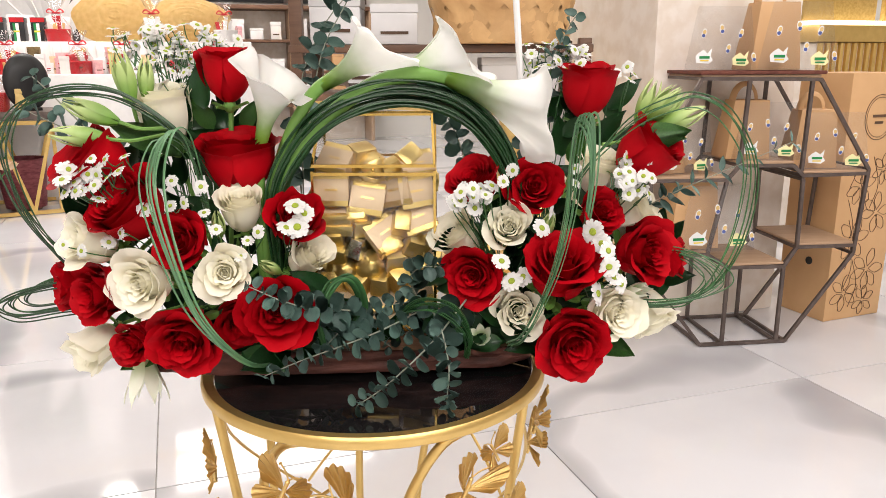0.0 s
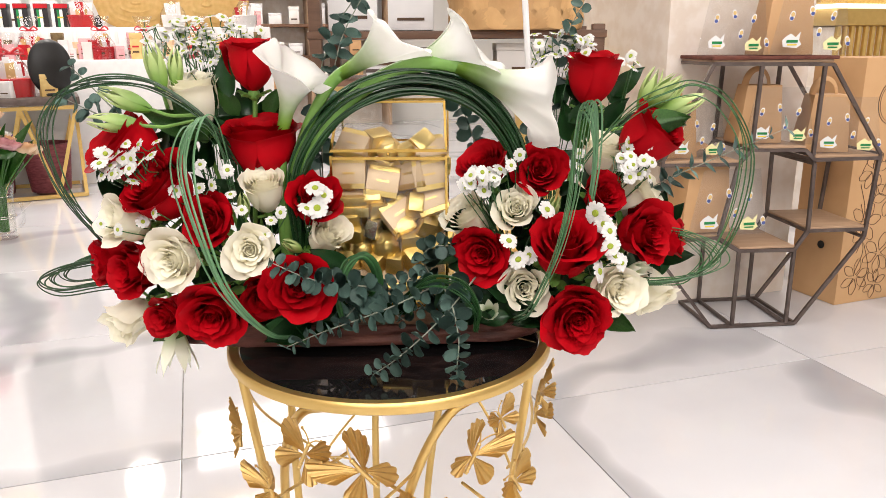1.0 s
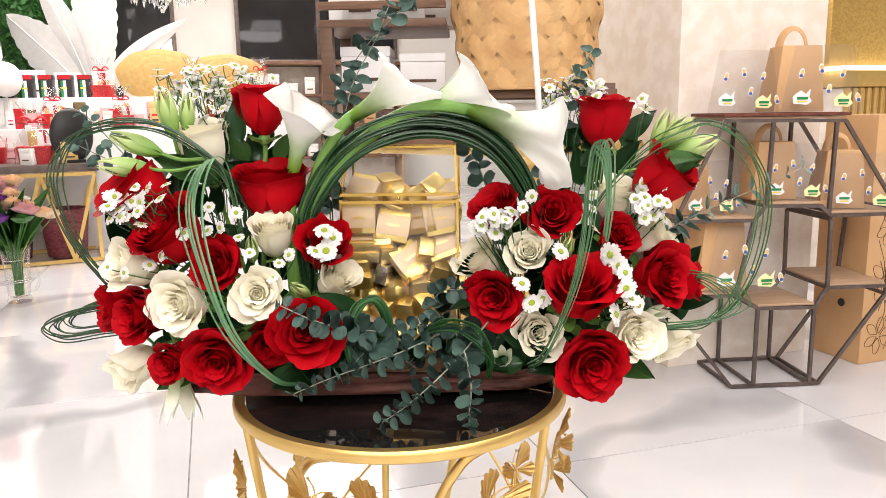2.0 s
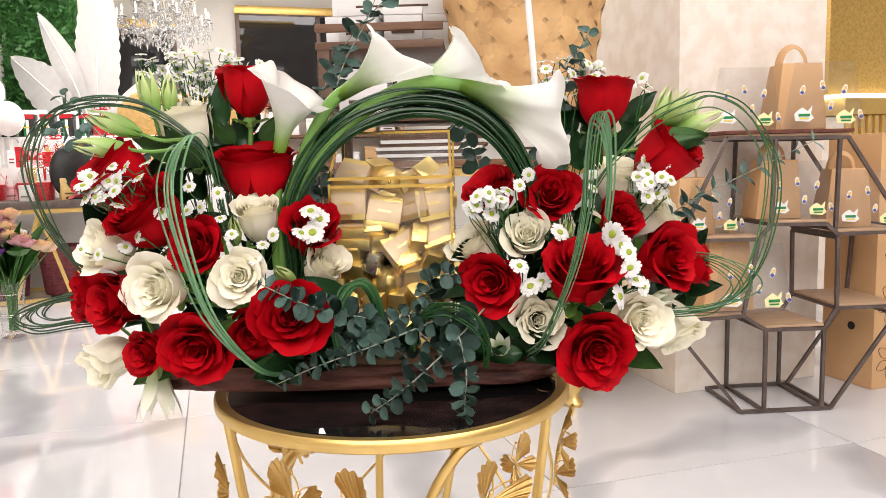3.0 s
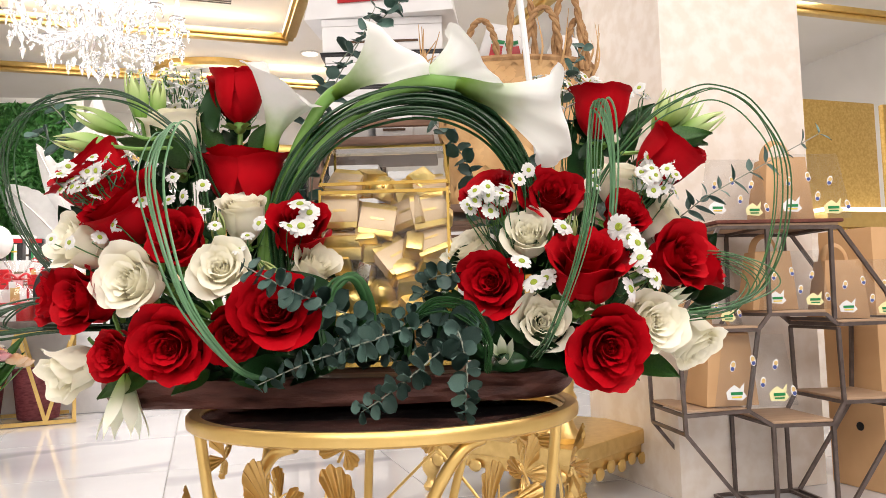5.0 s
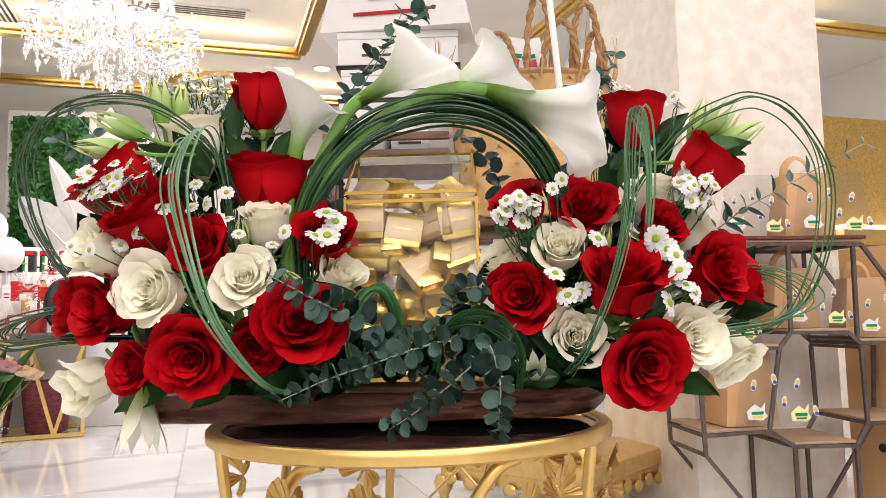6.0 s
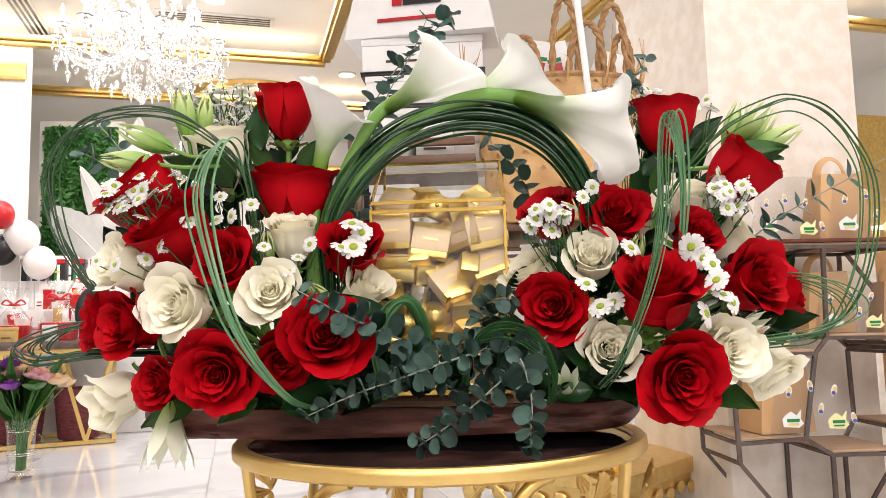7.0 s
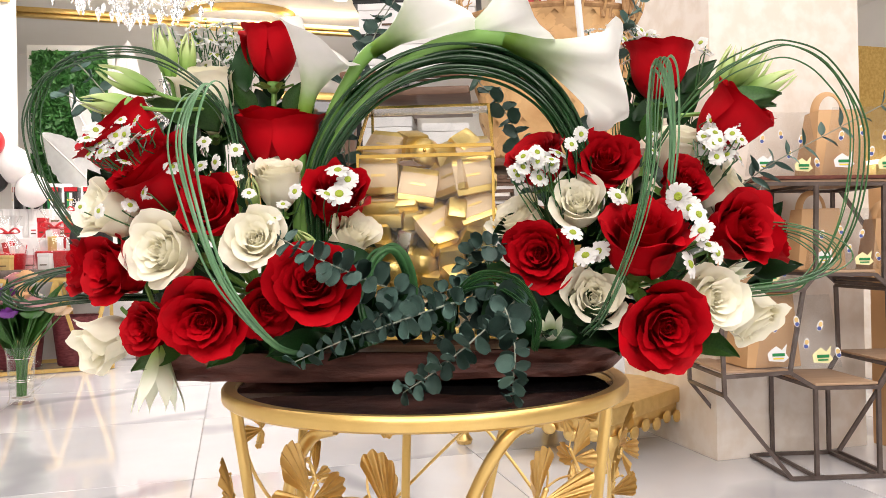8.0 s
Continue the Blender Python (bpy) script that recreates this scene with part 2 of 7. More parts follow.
M = {
    "red": mat("red_petal", (0.47, 0.001, 0.007), 0.6, other=(0.30, 0.001, 0.005), amount=1.5, scale=35, vary=0.10, spec=0.1, bump=0.15, bump_scale=160),
    "cream": mat("cream_petal", (0.98, 0.955, 0.83), 0.5, other=(0.98, 0.94, 0.74), amount=1.5, scale=30, vary=0.02, bump=0.08, bump_scale=140, through_light=0.30, spec=0.3),
    "white": mat("white_petal", (0.80, 0.80, 0.77), 0.45, vary=0.05, through_light=0.25),
    "green": mat("grass_blade", (0.028, 0.095, 0.03), 0.32, other=(0.05, 0.15, 0.045), amount=1, scale=30, vary=0.25, coat=0.15),
    "grass2": mat("pale_grass_blade", (0.07, 0.17, 0.075), 0.32, other=(0.11, 0.24, 0.11), amount=1, scale=30, vary=0.2, coat=0.2),
    "arch": mat("arch_grass", (0.010, 0.042, 0.012), 0.35, other=(0.022, 0.075, 0.022), amount=1, scale=25, vary=0.4, coat=0.1),
    "leaf": mat("dark_leaf", (0.012, 0.055, 0.014), 0.38, other=(0.022, 0.09, 0.022), amount=1, scale=40, vary=0.3, coat=0.2),
    "leafl": mat("fresh_leaf", (0.035, 0.13, 0.02), 0.40, other=(0.07, 0.20, 0.035), amount=1, scale=30, vary=0.2, sss=0.05),
    "euc": mat("eucalyptus_leaf", (0.060, 0.125, 0.100), 0.42, other=(0.125, 0.205, 0.175), amount=1.2, scale=60, vary=0.3),
    "eucstem": mat("eucalyptus_stem", (0.22, 0.26, 0.2), 0.6, other=(0.3, 0.3, 0.24), scale=80),
    "stem": mat("green_stem", (0.12, 0.27, 0.05), 0.45, other=(0.19, 0.37, 0.08), amount=1, scale=20),
    "bud": graded("lily_bud", (0.13, 0.30, 0.03), (0.52, 0.62, 0.26), 0.005, 0.07, 0.4),
    "budw": graded("open_lily", (0.25, 0.42, 0.06), (0.84, 0.86, 0.70), 0.005, 0.045, 0.4),
    "calla": graded("calla_spathe", (0.24, 0.42, 0.05), (0.92, 0.92, 0.89), 0.012, 0.088, 0.38, 0.1, 0.3),
    "dcentre": mat("daisy_centre", (0.26, 0.40, 0.03), 0.7, other=(0.45, 0.50, 0.05), amount=1, scale=300, bump=0.6, bump_scale=600),
    "gold": mat("gold_paint", (0.76, 0.54, 0.20), 0.33, 0.88, other=(0.62, 0.41, 0.13), amount=1.5, scale=25, bump=0.1, bump_scale=200),
    "goldd": mat("antique_gold", (0.82, 0.60, 0.25), 0.34, 0.85, other=(0.66, 0.45, 0.16), amount=1.2, scale=30, bump=0.25, bump_scale=120),
    "brass": mat("brass_edge", (0.72, 0.50, 0.14), 0.22, 1.0, other=(0.60, 0.38, 0.09), amount=1.5, scale=60),
    "foil": mat("gold_foil", (0.80, 0.60, 0.24), 0.30, 0.85, other=(0.62, 0.44, 0.13), amount=1.0, scale=40, bump=0.8, bump_scale=70, vary=0.15),
    "silver": mat("silver_foil", (0.75, 0.74, 0.72), 0.25, 0.95, bump=0.8, bump_scale=70),
    "wrap": mat("beige_wrapper", (0.66, 0.50, 0.33), 0.45, 0.15, other=(0.56, 0.40, 0.24), amount=1.0, scale=40, bump=0.2, bump_scale=90, vary=0.1),
    "black": mat("black_glass", (0.006, 0.006, 0.007), 0.04, other=(0.012, 0.01, 0.01), scale=6, coat=0.5),
    "bark": mat("bark_wood", (0.050, 0.016, 0.012), 0.6, other=(0.19, 0.070, 0.052), amount=0.8, scale=16, bump=1.0, bump_scale=55, stretch=(1, 2, 4), detail=8),
    "wood": mat("sawn_wood", (0.11, 0.05, 0.027), 0.6, other=(0.22, 0.12, 0.07), amount=1, scale=10, bump=0.3, bump_scale=60, stretch=(1, 8, 8)),
    "marble": marble("marble_tile"),
    "joint": mat("tile_joint", (0.30, 0.29, 0.28), 0.7, other=(0.4, 0.39, 0.37), scale=15),
    "plaster": mat("cream_wallpaper", (0.78, 0.69, 0.59), 0.5, other=(0.85, 0.78, 0.70), amount=0.35, scale=13, bump=0.15, bump_scale=40, detail=10),
    "wallw": mat("white_wall", (0.80, 0.78, 0.74), 0.6, other=(0.76, 0.74, 0.70), scale=2, bump=0.05, bump_scale=80),
    "ceil": mat("white_ceiling", (0.80, 0.77, 0.72), 0.7, other=(0.77, 0.74, 0.68), scale=2),
    "steel": mat("rusted_frame", (0.17, 0.135, 0.12), 0.45, 0.6, other=(0.10, 0.075, 0.065), amount=1, scale=25, bump=0.2),
    "board": mat("shelf_board", (0.40, 0.26, 0.16), 0.5, other=(0.50, 0.34, 0.22), amount=1, scale=8, stretch=(1, 6, 1), bump=0.1),
    "kraft": mat("kraft_card", (0.58, 0.34, 0.16), 0.65, other=(0.64, 0.40, 0.20), amount=1.5, scale=12, bump=0.1, bump_scale=120, vary=0.06),
    "ink": mat("dark_ink", (0.10, 0.055, 0.03), 0.7),
    "paper": mat("white_card", (0.82, 0.81, 0.80), 0.5, other=(0.78, 0.77, 0.76), scale=20, vary=0.05),
    "redp": mat("red_ribbon", (0.55, 0.01, 0.02), 0.3, other=(0.42, 0.01, 0.015), scale=30, vary=0.1),
    "burgundy": mat("burgundy_weave", (0.13, 0.022, 0.03), 0.6, other=(0.24, 0.06, 0.07), amount=0.6, scale=26, bump=0.6, bump_scale=50, stretch=(1, 1, 3)),
    "blackp": mat("black_plastic", (0.012, 0.012, 0.013), 0.3, other=(0.02, 0.02, 0.02), scale=10),
    "greenp": mat("green_print", (0.01, 0.22, 0.06), 0.5),
    "yellow": mat("yellow_print", (0.80, 0.62, 0.06), 0.5),
    "pale_yellow": mat("pale_yellow_print", (0.84, 0.78, 0.42), 0.5),
    "bluep": mat("blue_print", (0.07, 0.10, 0.30), 0.5),
    "pinkp": mat("pink_petal", (0.65, 0.30, 0.34), 0.55, other=(0.78, 0.48, 0.47), amount=1, scale=40, vary=0.15),
    "peach": mat("peach_petal", (0.78, 0.50, 0.28), 0.55, other=(0.82, 0.62, 0.42), amount=1, scale=40, vary=0.1),
    "purple": mat("purple_petal", (0.16, 0.03, 0.26), 0.55, other=(0.25, 0.06, 0.36), amount=1, scale=40),
    "dstraw": mat("dry_leaf", (0.10, 0.07, 0.03), 0.7, other=(0.2, 0.14, 0.06), scale=30),
    "hedge": mat("hedge_leaf", (0.02, 0.10, 0.02), 0.5, other=(0.06, 0.20, 0.04), amount=1.2, scale=18, vary=0.2),
    "wicker": mat("palm_weave", (0.44, 0.24, 0.09), 0.55, other=(0.66, 0.42, 0.19), amount=1.0, scale=9, bump=0.4, bump_scale=60, stretch=(1, 6, 1), vary=0.15),
    "rope": mat("jute_rope", (0.26, 0.13, 0.05), 0.75, other=(0.50, 0.30, 0.14), amount=1, scale=60, bump=0.6, bump_scale=150),
    "clear": glass("clear_glass", (0.97, 0.98, 0.97)),
    "film": glass("clear_film", (0.95, 0.95, 0.95), 0.12, 0.055),
    "tint": mat("dark_window", (0.012, 0.012, 0.014), 0.03, other=(0.02, 0.02, 0.022), scale=2),
    "crystal": mat("crystal_drop", (0.95, 0.95, 0.95), 0.03, trans=0.85, ior=1.5),
    "lamp": mat("lamp_glow", (1.0, 0.93, 0.80), 0.5, emit=4.0),
    "strip": mat("cove_strip_glow", (1.0, 0.93, 0.80), 0.5, emit=1.6),
    "glow": mat("cove_glow", (1.0, 0.92, 0.76), 0.5, emit=2.2),
    "goldleafwall": mat("gold_glitter_panel", (0.52, 0.33, 0.09), 0.40, 0.7, other=(0.66, 0.45, 0.15), amount=0.7, scale=70, bump=0.4, bump_scale=150),
    "dkwood": mat("dark_walnut", (0.09, 0.045, 0.025), 0.45, other=(0.16, 0.085, 0.05), amount=1, scale=8, stretch=(1, 8, 8), bump=0.2),
    "brownfuzz": mat("brown_fibre", (0.10, 0.03, 0.02), 0.9, other=(0.18, 0.06, 0.04), amount=1, scale=60, bump=1.0, bump_scale=200),
    "straw": mat("straw_basket", (0.62, 0.42, 0.14), 0.65, other=(0.75, 0.55, 0.24), amount=1, scale=25, bump=0.6, bump_scale=60),
}
for key in ("clear", "film"):
    M[key].use_backface_culling = False


# ---- mesh helpers ----
def part(name, bm, material, parent=None, label="", smooth=True, category="", group="", kind=""):
    me = bpy.data.meshes.new(name)
    bm.to_mesh(me)
    bm.free()
    me.materials.append(M[material])
    if smooth:
        for p in me.polygons:
            p.use_smooth = True
        me.set_sharp_from_angle(angle=radians(40))
    ob = new(name, me)
    ob.parent = parent
    return tagged(ob, label, category, group, kind)


def thing(name, label, category, group="", at=None):
    ob = new(name)
    ob.empty_display_size = 0.02
    if at is not None:
        ob.matrix_world = at
    return tagged(ob, label, category, group)


def again(ob, m, parent):
    """One more piece on the same mesh."""
    o = new(ob.name.split(".")[0], ob.data)
    o.parent, o.matrix_local = parent, m
    return o


def aim(at, d, roll=0.0, s=1.0):
    q = Vector(d).normalized().to_track_quat("Z", "Y").to_matrix().to_4x4()
    return Matrix.Translation(at) @ q @ Matrix.Rotation(radians(roll), 4, "Z") @ Matrix.Scale(s, 4)


def box(bm, x0, x1, y0, y1, z0, z1, bev=0.0, m=None):
    r = bmesh.ops.create_cube(bm, size=1)
    vs = r["verts"]
    bmesh.ops.scale(bm, vec=(x1 - x0, y1 - y0, z1 - z0), verts=vs)
    bmesh.ops.translate(bm, vec=((x0 + x1) / 2, (y0 + y1) / 2, (z0 + z1) / 2), verts=vs)
    if m is not None:
        bmesh.ops.transform(bm, matrix=m, verts=vs)
    if bev:
        es = {e for v in vs for e in v.link_edges}
        bmesh.ops.bevel(bm, geom=list(es), offset=bev, segments=2, profile=0.6, affect="EDGES")
    return bm


def bx(*a, **k):
    return box(bmesh.new(), *a, **k)


def spline(pts, n):
    """n points along a smooth curve through pts."""
    p = [Vector(q) for q in pts]
    p = [2 * p[0] - p[1]] + p + [2 * p[-1] - p[-2]]
    out, segs = [], len(p) - 3
    for i in range(n):
        f = i / (n - 1) * segs
        k = min(int(f), segs - 1)
        t = f - k
        a, b, c, d = p[k:k + 4]
        out.append(0.5 * (2 * b + (c - a) * t + (2 * a - 5 * b + 4 * c - d) * t * t + (3 * b - a - 3 * c + d) * t ** 3))
    return out


def tube(bm, pts, r, seg=6, n=None, flat=1.0, taper=1.0, closed=False):
    pts = spline(pts, n) if n else [Vector(p) for p in pts]
    rings, side = [], None
    for i, p in enumerate(pts):
        t = (pts[min(i + 1, len(pts) - 1)] - pts[max(i - 1, 0)]).normalized()
        if side is None:
            side = t.orthogonal().normalized()
        side = (side - t * side.dot(t)).normalized()
        up = t.cross(side)
        rr = r * (1 + (taper - 1) * i / max(1, len(pts) - 1))
        rings.append([bm.verts.new(p + rr * (math.cos(6.2832 * k / seg) * side + flat * math.sin(6.2832 * k / seg) * up)) for k in range(seg)])
    for a, b in zip(rings, rings[1:]):
        for k in range(seg):
            bm.faces.new((a[k], a[(k + 1) % seg], b[(k + 1) % seg], b[k]))
    if not closed:
        bm.faces.new(rings[0][::-1])
        bm.faces.new(rings[-1])
    return bm


def lathe(bm, prof, seg=32, at=(0, 0, 0), arc=6.28318):
    rings = []
    for r, z in prof:
        rings.append([bm.verts.new((at[0] + r * math.cos(arc * k / seg), at[1] + r * math.sin(arc * k / seg), at[2] + z)) for k in range(seg)])
    for a, b in zip(rings, rings[1:]):
        for k in range(seg):
            bm.faces.new((a[k], a[(k + 1) % seg], b[(k + 1) % seg], b[k]))
    return bm


def sheet(bm, fn, nu, nv):
    g = [[bm.verts.new(fn(i / nu, j / nv)) for i in range(nu + 1)] for j in range(nv + 1)]
    for j in range(nv):
        for i in range(nu):
            bm.faces.new((g[j][i], g[j][i + 1], g[j + 1][i + 1], g[j + 1][i]))
    return bm


def ball(bm, at, r, squash=(1, 1, 1), u=10, v=7):
    rr = bmesh.ops.create_uvsphere(bm, u_segments=u, v_segments=v, radius=r)
    bmesh.ops.scale(bm, vec=squash, verts=rr["verts"])
    bmesh.ops.translate(bm, vec=at, verts=rr["verts"])
    return bm


def thick(bm, d):
    bmesh.ops.solidify(bm, geom=bm.faces[:], thickness=d)
    return bm


# ---- the building ----
def floor_tiles():
    base = part("floor", bx(-7, 7, -6, 12, -0.06, -0.004), "joint", label="white marble tile floor with thin grey joints", category="floor", kind="structure", smooth=False)
    t = 1.0
    bm = bx(-t / 2 + 0.0018, t / 2 - 0.0018, -t / 2 + 0.0018, t / 2 - 0.0018, -0.0039, 0.0, bev=0.0012)
    first = part("tile", bm, "marble", base, smooth=False)
    u, v = Vector((AX, AY, 0)), Vector((-AY, AX, 0))
    o = Vector((-0.708, 1.657, 0)) + 0.5 * u * t + 0.5 * v * t
    rot = Matrix.Rotation(ANG, 4, "Z")
    done = False
    for i in range(-7, 8):
        for j in range(-7, 10):
            p = o + u * i * t + v * j * t
            if abs(p.x) > 6.3 or p.y < -5.3 or p.y > 11.3:
                continue
            m = Matrix.Translation(p) @ rot @ Matrix.Rotation(radians(90 * ((i * 7 + j * 3) % 4)), 4, "Z")
            if not done:
                first.matrix_local, done = m, True
            else:
                again(first, m, base)


def slab(name, a0, a1, b0, b1, z0, z1, material, label, category="wall", kind="structure", bev=0.0, parent=None):
    """A block in the building's axes."""
    ob = part(name, bx(a0, a1, b0, b1, z0, z1, bev=bev), material, parent, label, smooth=bev > 0, category=category, kind=kind)
    ob.matrix_world = Matrix.Translation((0.765, 2.82, 0)) @ Matrix.Rotation(ANG, 4, "Z")
    return ob


floor_tiles()
slab("ceiling", -6.5, 5.0, -7.5, 8.2, CEIL, CEIL + 0.15, "ceil", "white painted ceiling", "ceiling")
slab("wall_north", -6.5, 5.0, 7.6, 7.75, 0, CEIL, "wallw", "white painted far wall")
slab("wall_south", -6.5, 5.0, -7.3, -7.15, 0, CEIL, "wallw", "white painted wall behind the walk")
slab("wall_west", -6.3, -6.15, -7.15, 7.6, 0, CEIL, "wallw", "white painted side wall")
slab("wall_east", 4.6, 4.75, -7.15, 7.6, 0, CEIL, "wallw", "cream painted side wall")
slab("pillar", 0, 0.648, 0, 0.65, 0, CEIL, "plaster", "square pillar in cream damask wallpaper", "pillar", bev=0.004)


# ---- side table ----
TC, TR, TZ = Vector((-0.099, 1.025, 0)), 0.243, 0.60


def butterfly(bm, m):
    """A pressed-metal butterfly with ribbed wings, about 1 wide, in its own plane xy."""
    tmp = bmesh.new()
    for sx in (-1, 1):
        for (mid, half, rad, lift, ribs) in ((48, 21, 0.60, 0.20, 5), (-32, 30, 0.42, 0.12, 4)):
            def wing(u, v, mid=mid, half=half, rad=rad, lift=lift, ribs=ribs, sx=sx):
                s = 2 * u - 1
                a = radians(mid + half * s)
                lead = 0.22 * s if mid > 0 else -0.05 * s
                top = rad * (1 + lead - 0.30 * abs(s) ** 2.5 + 0.05 * abs(math.sin(ribs * math.pi * u)))
                r = 0.03 + (top - 0.03) * v
                rib = 0.012 * math.cos(2 * ribs * math.pi * u) * min(1, v * 1.6)
                return Vector((sx * r * math.cos(a), r * math.sin(a), lift * v ** 1.5 + rib + 0.02))
            sheet(tmp, wing, 36, 6)
    bmesh.ops.solidify(tmp, geom=tmp.faces[:], thickness=0.012)
    tube(tmp, [(0, -0.26, 0.02), (0, -0.1, 0.035), (0, 0.06, 0.045), (0, 0.17, 0.04)], 0.030, 8, 14)
    ball(tmp, (0, 0.19, 0.04), 0.036, u=8, v=5)
    for k in range(5):
        ball(tmp, (0, -0.22 + 0.06 * k, 0.032), 0.033, (1.05, 0.5, 1.1), 8, 5)
    for sx in (-1, 1):
        tube(tmp, [(0, 0.22, 0.04), (sx * 0.07, 0.34, 0.07), (sx * 0.16, 0.42, 0.1)], 0.012, 5, 6)
        ball(tmp, (sx * 0.17, 0.425, 0.1), 0.025, u=6, v=4)
    bmesh.ops.transform(tmp, matrix=m, verts=tmp.verts)
    me = bpy.data.meshes.new("tmp")
    tmp.to_mesh(me)
    tmp.free()
    bm.from_mesh(me)
    bpy.data.meshes.remove(me)
    return bm


def side_table():
    t = thing("side_table", "round gold metal side table with black glass top", "table", at=Matrix.Translation((TC.x, TC.y, 0)))
    z = TZ
    rim = [(TR - 0.017, z - 0.010), (TR - 0.017, z - 0.002), (TR - 0.0155, z), (TR - 0.003, z + 0.001), (TR, z - 0.002), (TR + 0.0005, z - 0.007), (TR, z - 0.013), (TR - 0.003, z - 0.0155), (TR - 0.014, z - 0.015), (TR - 0.017, z - 0.010)]
    part("rim", lathe(bmesh.new(), rim, 96), "gold", t, "gold painted rolled metal rim")
    top = lathe(bmesh.new(), [(0.0001, z - 0.009), (TR - 0.018, z - 0.009), (TR - 0.018, z - 0.004), (0.0001, z - 0.004)], 96)
    part("tabletop", top, "black", t, "glossy black glass top")
    part("foot_ring", tube(bmesh.new(), [(0.17 * math.cos(a), 0.17 * math.sin(a), 0.008) for a in [6.28318 * k / 48 for k in range(49)]], 0.008, 8), "gold", t)
    r = TR - 0.012
    # bowed legs, each leaning round the drum
    for a0, twist, mid in ((-150, -3, 0.97), (-107, -40, 0.95), (-59, -34, 0.95), (-28, 2, 0.97), (48, 30, 0.95), (99, 8, 0.97), (135, 28, 0.95)):
        pts = []
        for k in range(17):
            f = (k / 16) ** 1.6
            a = radians(a0 + twist * math.sin(f * math.pi / 2) ** 0.5)
            rr = r * (1 - (1 - mid) * math.sin(f * math.pi)) - f * (r - 0.17)
            pts.append((rr * math.cos(a), rr * math.sin(a), z - 0.014 - f * (z - 0.024)))
        part("leg", tube(bmesh.new(), pts, 0.0066, 10, 40), "gold", t)
    # thin wires that carry the butterflies
    for a0, a1, z0, z1 in ((-170, -100, 0.30, 0.52), (-135, -75, 0.28, 0.50), (-95, -25, 0.50, 0.30), (-60, 0, 0.46, 0.22), (-20, 30, 0.54, 0.30), (20, 80, 0.28, 0.52), (70, 130, 0.52, 0.30), (120, 190, 0.25, 0.52)):
        pts = [((r - 0.012) * math.cos(radians(a0 + (a1 - a0) * f)), (r - 0.012) * math.sin(radians(a0 + (a1 - a0) * f)), z0 + (z1 - z0) * f) for f in [k / 8 for k in range(9)]]
        part("wire", tube(bmesh.new(), pts, 0.0025, 5, 16), "gold", t)
    # angle round the drum, height, size, roll
    for a, zz, s, roll in ((-114, 0.532, 0.118, -25), (-94, 0.520, 0.138, 42), (-58, 0.522, 0.120, -30), (-46, 0.560, 0.082, 28), (-14, 0.545, 0.105, -70), (-130, 0.455, 0.115, 20), (-78, 0.440, 0.12, -15), (-38, 0.450, 0.115, 35),
                           (166, 0.540, 0.098, 25), (-166, 0.475, 0.11, 60), (76, 0.535, 0.110, -12), (112, 0.520, 0.115, 30), (40, 0.545, 0.105, 60), (10, 0.460, 0.11, 20), (140, 0.450, 0.11, -20), (-104, 0.370, 0.12, 10), (-55, 0.360, 0.12, -35)):
        d = Vector((math.cos(radians(a)), math.sin(radians(a)), 0.05))
        m = aim((r * d.x, r * d.y, zz - 0.018), d, roll, 0.78 * s)
        part("butterfly", butterfly(bmesh.new(), m), "goldd", t, "ribbed gold metal butterfly")


side_table()


# ---- wooden tray with foam ----
def tray():
    t = thing("wooden_tray", "live-edge wooden log tray with reddish brown bark, lying on the table", "tray", at=Matrix.Translation((-0.157, 1.045, TZ + 0.004)))

    def outer(u, v):
        a = 6.28318 * u
        c, s = math.cos(a), math.sin(a)
        k = 0.93 + 0.07 * min(1, v * 1.6) ** 0.6
        x = 0.302 * k * math.copysign(abs(c) ** (0.50 if c > 0 else 0.34), c)
        y = 0.092 * (0.92 + 0.08 * v) * math.copysign(abs(s) ** 0.6, s) + 0.006 * math.sin(9 * x)
        n = 0.008 * noise.noise(Vector((x * 14, y * 14, v * 3))) + 0.004 * noise.noise(Vector((x * 45, y * 45, v * 5))) + 0.002 * noise.noise(Vector((x * 120, y * 120, v * 9)))
        return Vector((x * (1 + n * 2), y + n, 0.001 + 0.033 * v + 0.004 * noise.noise(Vector((x * 9, y * 9, 7)))))
    bm = sheet(bmesh.new(), outer, 220, 12)
    bmesh.ops.remove_doubles(bm, verts=bm.verts, dist=1e-4)
    part("bark_side", bm, "bark", t, "dark reddish bark rim")

    def inner(u, v):
        a = 6.28318 * u
        p = outer(u, 1)
        return Vector((p.x * (1 - 0.1 * v), p.y * (1 - 0.28 * v), p.z + 0.001 - 0.012 * v * v))
    bm = sheet(bmesh.new(), inner, 220, 4)
    bmesh.ops.remove_doubles(bm, verts=bm.verts, dist=1e-4)
    bmesh.ops.holes_fill(bm, edges=bm.edges, sides=0)
    part("carved_top", bm, "wood", t, "pale sawn wood face")
    f = part("floral_foam", bx(-0.28, -0.13, 0.97, 1.06, TZ + 0.027, TZ + 0.09, bev=0.02), "leaf", label="dark green floral foam block in the tray", category="foam")
    f2 = part("floral_foam", bx(0.04, 0.14, 1.02, 1.075, TZ + 0.027, TZ + 0.085, bev=0.02), "leaf", label="dark green floral foam block in the tray", category="foam")
    f.location.x -= 0.08


tray()


